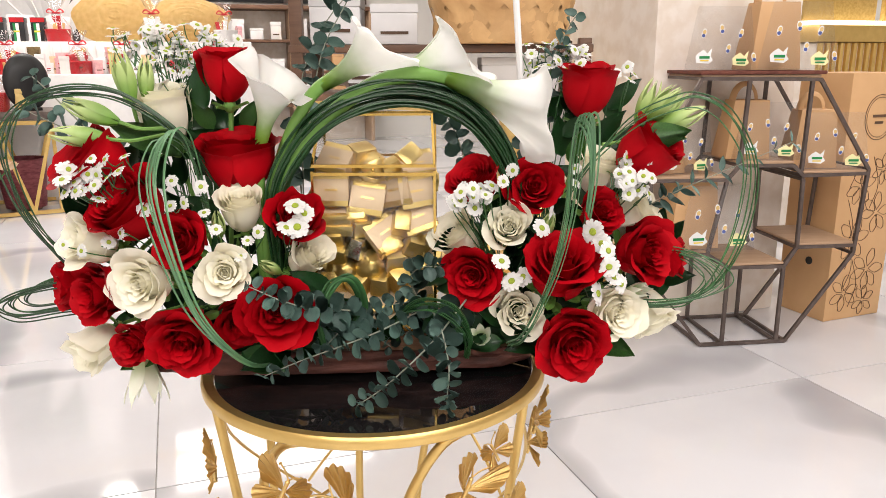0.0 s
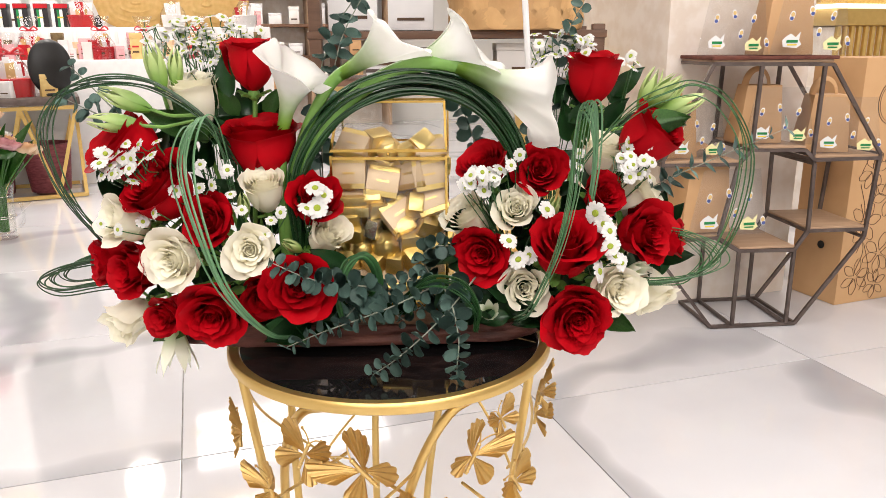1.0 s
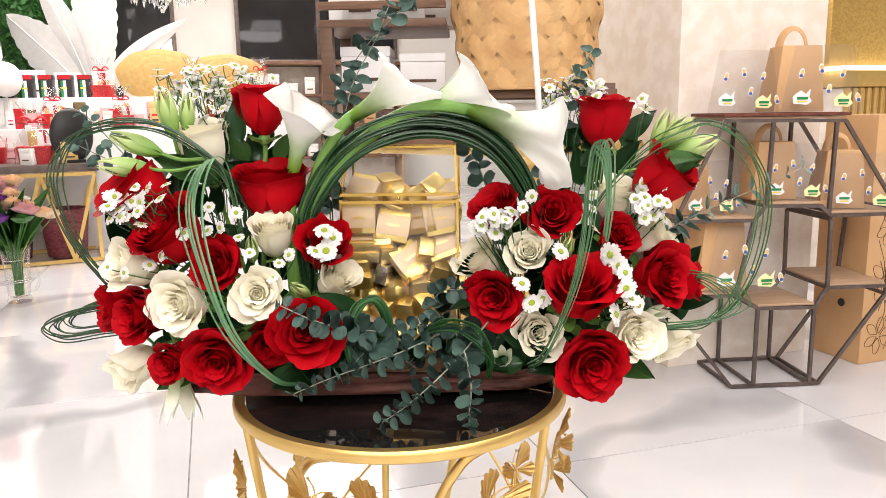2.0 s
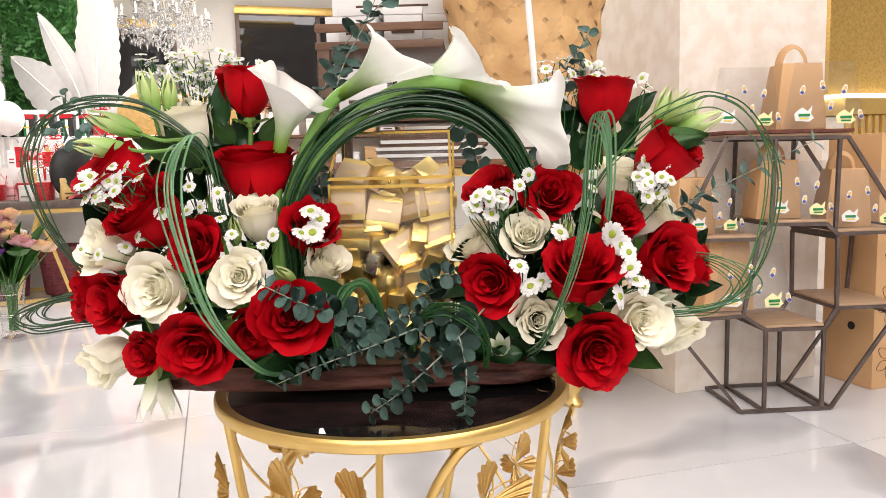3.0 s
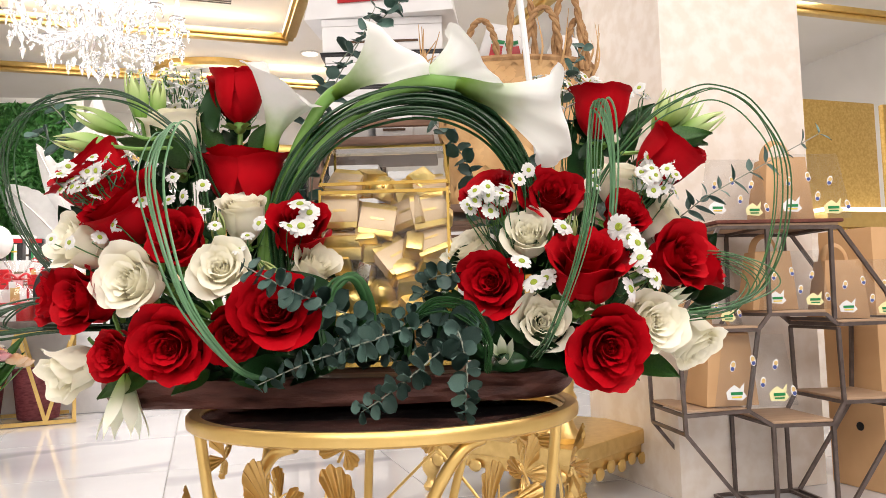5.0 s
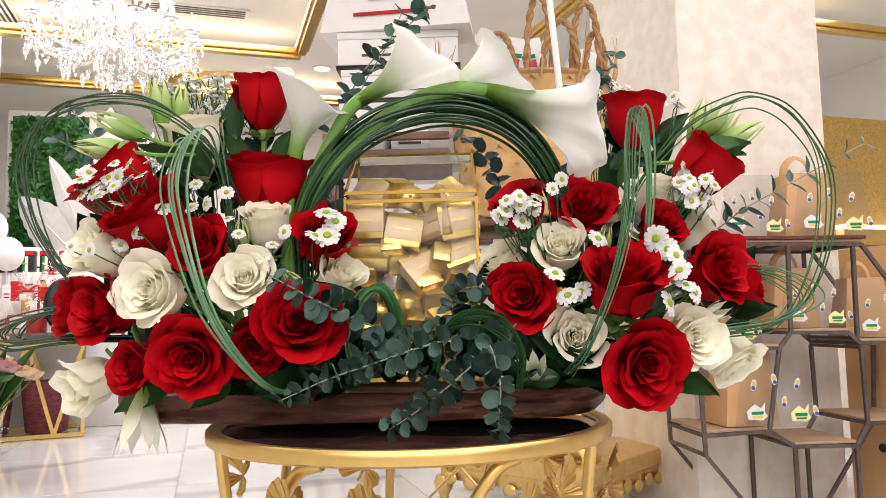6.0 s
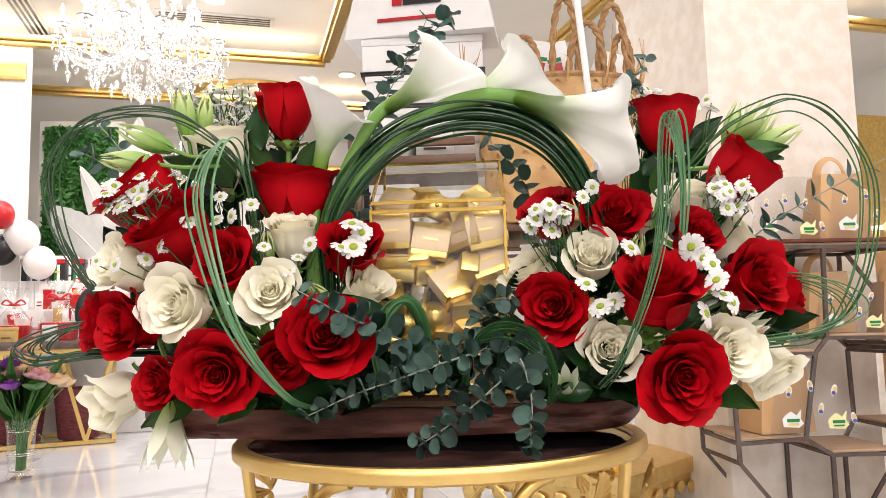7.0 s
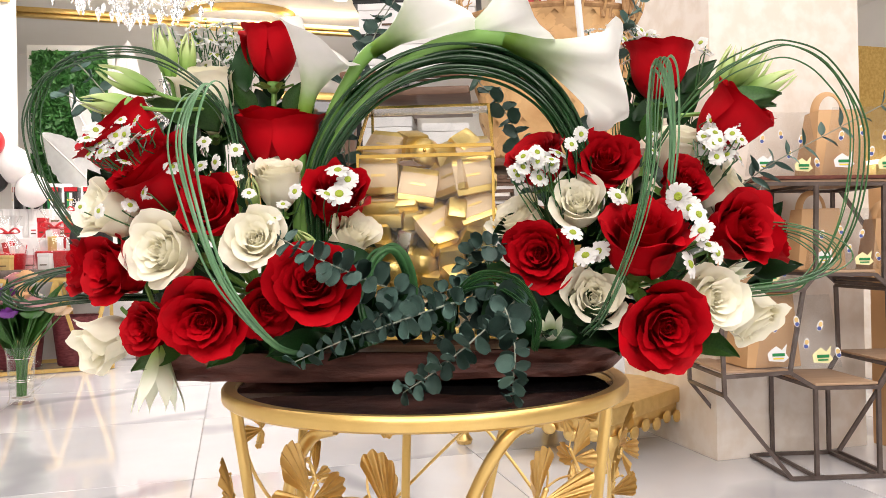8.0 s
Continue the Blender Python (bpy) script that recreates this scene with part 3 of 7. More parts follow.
# ---- flowers ----
def rose_kind(colour, r, h, n, op, seed, label, group, cup=0.0):
    """A rose of overlapping petals with rolled rims round a tight spiral heart; cup: goblet-shaped, seen from the side."""
    rnd = random.Random(seed)
    t = thing("rose", label, "rose", group)
    for i in range(n):
        o = i / (n - 1)
        phi = i * 2.39996 + rnd.uniform(-0.22, 0.22)
        hw = 1.55 * (1 - o) ** 1.5 + (1.02 + 0.12 * cup) * (1 - (1 - o) ** 1.5)
        big = r * (0.04 + (0.46 + 0.16 * cup + 0.06 * op) * o ** (1.25 - 0.3 * cup)) * rnd.uniform(0.96, 1.04)
        tall = h * (0.80 + 0.10 * math.sin(2.6 * o + 0.3) - 0.40 * op * (1 - cup) * o ** 2.0) * rnd.uniform(0.96, 1.04)
        roll = (0.10 + (0.5 + 1.25 * op) * max(0.0, o - 0.12) ** 0.9) * rnd.uniform(0.75, 1.2) * (1 - 0.15 * cup)
        rim = (0.08 + (0.62 - 0.52 * cup) * o ** 1.3) * r
        belly = 1.12 + 0.10 * (1 - cup) - 0.12 * cup
        w = [rnd.uniform(-1, 1) for _ in range(5)]
        tip = rnd.uniform(0.5, 1.0) * o

        def pet(u, v, phi=phi, hw=hw, big=big, tall=tall, roll=roll, rim=rim, belly=belly, o=o, w=w, tip=tip):
            s = 2 * u - 1
            vv = v * (1 - 0.12 * abs(s) ** 3 - 0.05 * tip * (1 - math.exp(-(s / 0.22) ** 2)) + 0.015 * w[2] * s)
            a = phi + s * hw * (0.40 + 0.60 * math.sin(min(1.0, vv * 1.3) * math.pi / 2))
            f = min(1.0, vv / 0.76)
            k = 1 - f
            rad = k * k * 0.10 * r + 2 * k * f * belly * big + f * f * big
            z = 2 * k * f * 0.28 * tall + f * f * tall
            q = max(0.0, (vv - 0.76) / 0.24)
            th = max(0.05, roll * (0.70 + 0.45 * (1 - math.exp(-(s / 0.35) ** 2)) + 0.22 * w[3] * s))
            arc = rim / max(0.55, th)
            rad += arc * (1 - math.cos(th * q)) + 0.10 * cup * r * o * q
            z += arc * math.sin(th * q)
            # one side tucks under its neighbour, the other lies over it
            rad += r * vv * (0.045 * s * (0.4 + 0.6 * o) + (0.05 + 0.05 * cup) * o * abs(s) ** 3)
            rip = noise.noise(Vector((2.2 * s + 9 * w[0], 1.5 * vv, 7 * w[1])))
            fine = noise.noise(Vector((6.5 * s + 5 * w[1], 3.0 * vv, 9 * w[4])))
            rad += r * vv ** 2 * ((0.11 - 0.08 * cup) * rip + 0.03 * fine) * (0.35 + 0.65 * o)
            z += (1 - 0.35 * cup) * r * vv ** 3 * (0.10 * rip + 0.035 * fine) * (0.3 + 0.7 * o)
            return Vector((rad * math.cos(a), rad * math.sin(a), z))
        part("petal", sheet(bmesh.new(), pet, 16, 14), colour, t)
    prof = [(0.10 * r, 0.001)]
    for k in range(8, -1, -1):
        o = k / 8
        prof.append((max(0.0005, r * 0.50 * o ** 0.95), h * (0.70 - 0.36 * op * (1 - cup) * o ** 2.0 - 0.08 * o)))
    part("heart", lathe(bmesh.new(), prof, 20), colour, t)
    for k in range(5):
        a = k * 1.2566

        def sep(u, v, a=a):
            s = 2 * u - 1
            b = a + s * 0.42 * (1 - v) ** 0.7
            out = 0.10 + (0.50 - 0.12 * cup) * math.sin(v * 1.6)
            return Vector((out * r * math.cos(b), out * r * math.sin(b), r * (-0.10 + 0.30 * v * v - 0.06 * (1 - abs(s)) - 0.25 * v ** 4)))
        part("sepal", sheet(bmesh.new(), sep, 4, 6), "stem", t)
    part("calyx", ball(bmesh.new(), (0, 0, -0.004), 0.17 * r, (1, 1, 1.1)), "stem", t)
    return t


RL = "red roses of the arrangement"
WL = "white roses of the arrangement"
red_open = rose_kind("red", 0.046, 0.054, 22, 0.95, 1, "open deep red rose in the flower arrangement", RL)
red_half = rose_kind("red", 0.048, 0.062, 20, 0.62, 2, "half-open deep red rose in the flower arrangement", RL)
red_bud = rose_kind("red", 0.044, 0.060, 20, 0.55, 3, "upright closed red rose with green sepals", RL, 0.75)
white_open = rose_kind("cream", 0.046, 0.052, 19, 0.85, 4, "open creamy white rose in the flower arrangement", WL)
white_half = rose_kind("cream", 0.048, 0.060, 18, 0.55, 5, "half-open creamy white rose in the flower arrangement", WL)
red_cup = rose_kind("red", 0.056, 0.064, 24, 0.85, 6, "wide cup-shaped red rose in the flower arrangement", RL, 0.8)
white_cup = rose_kind("cream", 0.047, 0.080, 18, 0.75, 7, "cup-shaped creamy white rose in the flower arrangement", WL, 0.8)
PROTO = {"rc": (red_cup, 0.060), "wc": (white_cup, 0.074), "ro": (red_open, 0.040), "rh": (red_half, 0.050), "rb": (red_bud, 0.057), "wo": (white_open, 0.038), "wh": (white_half, 0.048)}
used = set()
BREADTH = {k: 1.80 * max(math.hypot(v.co.x, v.co.y) for c in ob.children if c.name.startswith("petal") for v in c.data.vertices) for k, (ob, _) in PROTO.items()}
HEART = {-1: Vector((-0.30, 1.02, 0.70)), 1: Vector((0.13, 1.04, 0.70))}


def stem_to(t, m, heart, r=0.003):
    """A stem from the flower's foot into the foam, in the flower's own space."""
    inv = m.inverted()
    foot = inv @ heart
    part("stem", tube(bmesh.new(), [(0, 0, -0.004), (0, 0, -0.02), foot * 0.5 + Vector((0, 0, -0.012)), foot], r, 6, 10), "stem", t)


# kind, face centre, facing, breadth, roll
ROSES = [
    ("rb", (-0.280, 1.005, 1.030), (0.02, -0.14, 1.0), 0.078, 20), ("rc", (-0.270, 0.985, 0.920), (0.0, -0.16, 1.0), 0.115, 60),
    ("rc", (-0.458, 0.945, 0.908), (-0.60, -0.45, 0.70), 0.110, 10), ("rc", (-0.398, 0.905, 0.858), (-0.40, -0.60, 0.70), 0.105, 130),
    ("ro", (-0.322, 0.895, 0.806), (-0.05, -0.9, 0.35), 0.075, 40), ("rh", (-0.190, 0.955, 0.825), (0.25, -0.7, 0.55), 0.080, 200),
    ("rh", (-0.475, 0.925, 0.742), (-0.75, -0.55, 0.05), 0.075, 70), ("ro", (-0.430, 0.895, 0.740), (-0.45, -0.88, 0.05), 0.085, 160),
    ("ro", (-0.390, 0.890, 0.676), (-0.25, -0.95, -0.05), 0.062, 5), ("ro", (-0.318, 0.872, 0.684), (0.05, -0.97, -0.10), 0.095, 100),
    ("ro", (-0.262, 0.915, 0.695), (0.25, -0.9, -0.1), 0.070, 220), ("ro", (-0.205, 0.880, 0.722), (0.15, -0.95, 0.2), 0.100, 300),
    ("wc", (-0.368, 1.005, 0.982), (-0.10, -0.25, 1.0), 0.085, 30), ("wh", (-0.442, 0.900, 0.806), (-0.55, -0.7, 0.3), 0.070, 90),
    ("wo", (-0.366, 0.878, 0.757), (-0.2, -0.97, 0.12), 0.085, 140), ("wo", (-0.266, 0.885, 0.769), (0.15, -0.95, 0.25), 0.075, 250),
    ("wc", (-0.258, 0.945, 0.855), (0.05, -0.45, 0.9), 0.062, 10), ("wh", (-0.172, 0.955, 0.775), (0.55, -0.55, 0.55), 0.062, 330),
    ("wh", (-0.462, 0.920, 0.655), (-0.55, -0.75, -0.35), 0.070, 40),
    ("rb", (0.200, 1.060, 1.008), (0.05, -0.14, 1.0), 0.085, 75), ("rb", (0.285, 0.990, 0.920), (0.62, -0.40, 0.70), 0.088, 15),
    ("rc", (0.034, 0.998, 0.872), (-0.40, -0.5, 0.75), 0.078, 95), ("ro", (0.120, 0.992, 0.855), (0.0, -0.9, 0.4), 0.082, 145),
    ("ro", (0.207, 0.972, 0.827), (0.2, -0.85, 0.4), 0.064, 230), ("ro", (0.038, 0.950, 0.747), (-0.25, -0.95, 0.1), 0.086, 270),
    ("ro", (0.150, 0.930, 0.770), (0.03, -0.62, 0.78), 0.104, 320), ("ro", (0.268, 0.962, 0.773), (0.45, -0.85, 0.2), 0.090, 35),
    ("rh", (0.310, 0.985, 0.757), (0.85, -0.35, 0.05), 0.058, 80), ("ro", (0.166, 0.903, 0.669), (0.05, -0.97, -0.08), 0.101, 190),
    ("wh", (0.086, 0.975, 0.806), (-0.1, -0.90, 0.40), 0.068, 20), ("wh", (0.097, 0.945, 0.698), (0.0, -0.95, 0.25), 0.076, 110),
    ("wo", (0.228, 0.950, 0.695), (0.25, -0.95, 0.05), 0.085, 170), ("wc", (0.298, 1.000, 0.655), (0.45, -0.5, -0.65), 0.075, 240),
    ("wc", (0.282, 1.015, 0.825), (0.65, -0.35, 0.50), 0.080, 305), ("wc", (0.010, 1.000, 0.800), (-0.45, -0.4, 0.65), 0.072, 45),
    ("wc", (0.215, 1.020, 0.892), (0.15, -0.4, 0.9), 0.075, 150), 
]
for kind, at, d, s, roll in ROSES:
    proto, deep = PROTO[kind]
    s = s / BREADTH[kind]
    dv = Vector(d).normalized()
    m = aim(Vector(at) - dv * deep * s, dv, roll, s)
    if kind in used:
        ob = copy_thing(proto, m)
        ob.matrix_world = m
    else:
        used.add(kind)
        ob = proto
        ob.matrix_world = m
    for ch in list(ob.children):
        if ch.name.startswith("stem"):
            bpy.data.objects.remove(ch)
    stem_to(ob, m, HEART[-1 if at[0] < -0.08 else 1])


# ---- calla lilies ----
def posed(at, d, p, s=1.0):
    """A pose whose z runs along d and whose y leans towards p."""
    z = Vector(d).normalized()
    y = Vector(p)
    y = (y - z * y.dot(z)).normalized()
    x = y.cross(z)
    r = Matrix((x, y, z)).transposed().to_4x4()
    return Matrix.Translation(at) @ r @ Matrix.Scale(s, 4)


def calla(at, d, tip, s, stem, wide=1.0, seed=0):
    """A spathe along its own z: a green-throated funnel with a long pointed lip at +y and a broad rim flaring back at -y."""
    t = thing("calla_lily", "white calla lily with green throat and thick green stem", "calla lily", "calla lilies over the arch")
    m = posed(at, d, tip, s)
    t.matrix_world = m

    def sp(u, v):
        a = 6.28318 * (u - 0.5) * 1.06
        front = (1 + math.cos(a)) / 2
        back = 1 - front
        side = math.sin(a) ** 2
        fl = max(0.0, v - 0.25) / 0.75
        long_ = 0.090 + 0.036 * front ** 1.4 + 0.005 * math.exp(-(a / 0.30) ** 2)
        r = 0.0085 + 0.008 * v + wide * (0.034 * side * fl ** 1.4 + 0.024 * front * fl ** 1.5 + 0.036 * back * fl ** 1.7)
        z = long_ * v - 0.016 * wide * back * fl ** 4
        lip = max(0.0, v - 0.85) / 0.15
        r += 0.005 * lip * lip * (1 - front ** 3)
        z -= 0.005 * lip * lip * (1 - front ** 3)
        z -= 0.010 * front ** 2 * lip * lip
        r += 0.004 * front * lip
        r *= 1.04 - 0.10 * u
        r += 0.008 * fl * noise.noise(Vector((1.6 * math.cos(a), 1.6 * math.sin(a), seed)))
        z += 0.009 * fl * noise.noise(Vector((1.8 * math.cos(a), 1.8 * math.sin(a), seed + 5)))
        return Vector((r * math.sin(a), r * math.cos(a), z))
    part("spathe", thick(sheet(bmesh.new(), sp, 48, 20), 0.0012), "calla", t)
    part("spadix", tube(bmesh.new(), [(0, 0, 0.01), (0, 0.002, 0.04), (0, 0.004, 0.062)], 0.005, 8, 8, taper=0.6), "yellow", t, "yellow spadix")
    inv = m.inverted()
    part("stem", tube(bmesh.new(), [(0, 0, 0.012), (0, 0, -0.004)] + [inv @ Vector(p) for p in stem], 0.0085, 10, 28, taper=0.8), "stem", t)


calla((-0.234, 0.975, 0.916), (0.24, -0.05, 0.95), (-0.80, 0.20, 0.30), 0.96, [(-0.240, 0.98, 0.87), (-0.245, 0.985, 0.78), (-0.24, 0.99, 0.69)], 0.85, 1)
calla((-0.152, 0.972, 0.988), (0.82, -0.04, 0.46), (0.45, -0.30, -0.80), 1.02, [(-0.174, 0.978, 0.966), (-0.205, 0.985, 0.912), (-0.235, 0.985, 0.82), (-0.24, 0.99, 0.70)], 0.66, 2)
calla((-0.068, 0.992, 0.998), (0.94, 0.0, 0.28), (0.20, 0.10, -0.90), 1.10, [(-0.105, 0.990, 0.982), (-0.15, 0.985, 0.945), (-0.20, 0.985, 0.885), (-0.235, 0.985, 0.80)], 0.76, 3)
calla((0.005, 0.978, 0.998), (0.92, -0.08, -0.38), (0.10, -0.45, -0.80), 1.32, [(-0.03, 0.982, 1.002), (-0.085, 0.985, 0.990), (-0.15, 0.985, 0.948), (-0.21, 0.985, 0.885), (-0.235, 0.985, 0.80)], 0.54, 4)


# ---- grass arch and loops ----
def strands(name, label, group, pts, n, spread, r, material, flat, seed, tip=1.0, wob=0.004):
    """A bundle of blades along one course, fanned out by spread (a vector at every point's middle)."""
    t = thing(name, label, "grass", group)
    rnd = random.Random(seed)
    for k in range(n):
        f = (k + 0.5) / n * 2 - 1
        base = Vector((rnd.uniform(-1, 1), rnd.uniform(-1, 1), rnd.uniform(-1, 1))) * wob
        off = [base + Vector((rnd.uniform(-1, 1), rnd.uniform(-1, 1), rnd.uniform(-1, 1))) * wob * 0.35 for _ in pts]
        w = [math.sin(math.pi * (i + 0.2) / (len(pts) - 0.6)) for i in range(len(pts))]
        ps = [Vector(p) + Vector(s) * f * (0.25 + 0.75 * w[i]) + off[i] for i, (p, s) in enumerate(zip(pts, spread))]
        part("blade", tube(bmesh.new(), ps, r * rnd.uniform(0.85, 1.2), 6, 64, flat=flat, taper=tip), material, t)
    return t


ARCH = [(-0.222, 0.975, 0.74), (-0.225, 0.98, 0.84), (-0.197, 0.985, 0.905), (-0.150, 0.985, 0.952), (-0.092, 0.985, 0.977), (-0.035, 0.985, 0.981), (0.020, 0.988, 0.966), (0.062, 0.99, 0.930), (0.092, 1.0, 0.875), (0.105, 1.01, 0.80)]
rnd = random.Random(11)
arch = thing("grass_arch", "arch of dark green steel grass blades over the box", "grass arch")
for k in range(46):
    f = rnd.uniform(-1, 1)
    g = rnd.uniform(-0.014, 0.014)
    cx, cz = -0.062, 0.83
    ps = []
    for i, (x, y, z) in enumerate(ARCH):
        w = math.sin(math.pi * i / 9) ** 0.5
        k2 = 1 + f * (0.02 + 0.10 * w) - 0.02
        ps.append((cx + (x - cx) * k2 + rnd.uniform(-0.002, 0.002), y + g + rnd.uniform(-0.003, 0.003), cz + (z - cz) * k2 + rnd.uniform(-0.002, 0.002)))
    part("blade", tube(bmesh.new(), ps, rnd.uniform(0.0011, 0.0021), 6, 48), "arch", arch)

V0 = (0.0, 0.0, 0.0)
sx = lambda a, n: [(a, a * 0.3, 0)] * n
LOOPS = "steel grass loops"
LLAB = "looped bundle of green steel grass blades in the arrangement"
LL1 = [(-0.205, 0.915, 0.640), (-0.242, 0.868, 0.658), (-0.286, 0.835, 0.726), (-0.320, 0.845, 0.812), (-0.342, 0.876, 0.88), (-0.330, 0.888, 0.930), (-0.316, 0.910, 0.930), (-0.306, 0.930, 0.89), (-0.302, 0.955, 0.82)]
strands("grass_loop", LLAB, LOOPS, LL1, 7, [V0, (0.004, 0, 0), (0.008, 0, 0), (0.013, 0, 0), (0.014, 0, 0.002), (0.015, 0, 0.008), (0.013, 0, 0.012), (0.008, 0, 0), (0.004, 0, 0)], 0.0015, "grass2", 0.4, 21, 1.0, 0.003)
LR1 = [(0.085, 0.925, 0.660), (0.101, 0.882, 0.690), (0.129, 0.862, 0.768), (0.148, 0.880, 0.838), (0.156, 0.900, 0.905), (0.166, 0.915, 0.950), (0.182, 0.935, 0.935), (0.188, 0.950, 0.87), (0.184, 0.965, 0.79)]
strands("grass_loop", LLAB, LOOPS, LR1, 9, [V0, (0.003, 0, 0), (0.005, 0, 0), (0.008, 0, 0), (0.010, 0, 0.0), (0.011, 0, 0.006), (0.010, 0, 0.012), (0.008, 0, 0), (0.006, 0, 0)], 0.0017, "grass2", 0.4, 22, 1.0, 0.003)
LL2 = [(-0.285, 0.97, 0.85), (-0.325, 0.945, 0.925), (-0.385, 0.93, 0.974), (-0.447, 0.925, 0.983), (-0.505, 0.925, 0.968), (-0.534, 0.925, 0.93), (-0.538, 0.925, 0.885), (-0.517, 0.925, 0.824), (-0.475, 0.93, 0.765), (-0.44, 0.95, 0.74)]
strands("grass_loop", LLAB, LOOPS, LL2, 7, [(0.002, 0, 0.004), (0.004, 0, 0.010), (0.0, 0, 0.012), (0.0, 0, 0.010), (0.008, 0, 0.008), (0.012, 0, 0.0), (0.014, 0, 0.0), (0.010, 0, 0), (0.003, 0, 0), (0.002, 0, 0)], 0.0011, "arch", 0.7, 23, 1.0, 0.006)
LR2 = [(0.165, 0.99, 0.85), (0.196, 0.97, 0.90), (0.24, 0.955, 0.945), (0.283, 0.95, 0.967), (0.318, 0.95, 0.972), (0.358, 0.95, 0.948), (0.388, 0.95, 0.884), (0.378, 0.95, 0.787), (0.341, 0.955, 0.719), (0.285, 0.96, 0.703), (0.22, 0.98, 0.70)]
strands("grass_loop", LLAB, LOOPS, LR2, 5, [V0, (0, 0, 0.006), (0, 0, 0.010), (0, 0, 0.014), (0, 0, 0.014), (0.010, 0, 0.01), (0.016, 0, 0), (0.02, 0, 0), (0.02, 0, 0.012), (0.004, 0, 0.006), V0], 0.0010, "green", 0.7, 24, 1.0, 0.006)
LR3 = [(0.25, 1.0, 0.77), (0.309, 0.97, 0.772), (0.345, 0.955, 0.757), (0.358, 0.95, 0.735), (0.327, 0.95, 0.713), (0.275, 0.955, 0.705), (0.22, 0.98, 0.70)]
strands("grass_loop", LLAB, LOOPS, LR3, 8, [V0, (0, 0, 0.012), (0.012, 0, 0.010), (0.016, 0, 0.004), (0.01, 0, 0.008), (0, 0, 0.008), V0], 0.0009, "green", 0.7, 25, 1.0, 0.005)
LB1 = [(-0.40, 0.99, 0.735), (-0.483, 0.95, 0.742), (-0.537, 0.94, 0.732), (-0.562, 0.935, 0.715), (-0.542, 0.935, 0.702), (-0.489, 0.94, 0.707), (-0.41, 0.96, 0.705)]
strands("grass_loop", LLAB, LOOPS, LB1, 10, [V0, (0, 0.02, 0.004), (0.012, 0.02, 0.004), (0.014, 0.02, 0.0), (0.008, 0.02, 0.004), (0, 0.02, 0.004), V0], 0.0013, "arch", 0.7, 26, 1.0, 0.004)
LF1 = [(-0.145, 0.90, 0.655), (-0.155, 0.895, 0.70), (-0.140, 0.895, 0.745), (-0.118, 0.905, 0.755), (-0.105, 0.93, 0.72), (-0.105, 0.95, 0.66)]
strands("grass_loop", LLAB, LOOPS, LF1, 7, [V0, (0.004, 0, 0), (0.008, 0, 0), (0.008, 0, 0.004), (0.01, 0, 0), V0], 0.0026, "green", 0.4, 27, 1.0, 0.003)
LF2 = [(-0.062, 0.935, 0.665), (-0.052, 0.915, 0.705), (-0.022, 0.905, 0.722), (0.012, 0.903, 0.712), (0.032, 0.905, 0.678), (0.030, 0.92, 0.645)]
strands("grass_loop", LLAB, LOOPS, LF2, 8, [V0, (0.004, 0, 0.004), (0, 0, 0.009), (0.006, 0, 0.009), (0.008, 0, 0.0), V0], 0.0024, "green", 0.4, 28, 1.0, 0.003)


# ---- daisies ----
def daisy_head(r, seed):
    rnd = random.Random(seed)
    bm = bmesh.new()
    n = 15
    for k in range(n):
        a = 6.28318 * k / n + rnd.uniform(-0.08, 0.08)
        ln, up = r * rnd.uniform(0.88, 1.06), rnd.uniform(0.02, 0.22)

        def pet(u, v, a=a, ln=ln, up=up):
            s = 2 * u - 1
            w = 0.25 * r * math.sin(min(1, 0.25 + v * 0.95) * math.pi * 0.78) * s
            d = 0.2 * r + (ln - 0.2 * r) * v * (1 - 0.08 * s * s)
            return Vector((d * math.cos(a) - w * math.sin(a), d * math.sin(a) + w * math.cos(a), r * (up * v + 0.05 * s * s - 0.18 * v ** 3 + 0.02 * (k % 2))))
        sheet(bm, pet, 2, 4)
    cen = lathe(bmesh.new(), [(0.31 * r, 0.02 * r), (0.30 * r, 0.10 * r), (0.24 * r, 0.18 * r), (0.14 * r, 0.20 * r), (0.001, 0.17 * r)], 12)
    return bm, cen


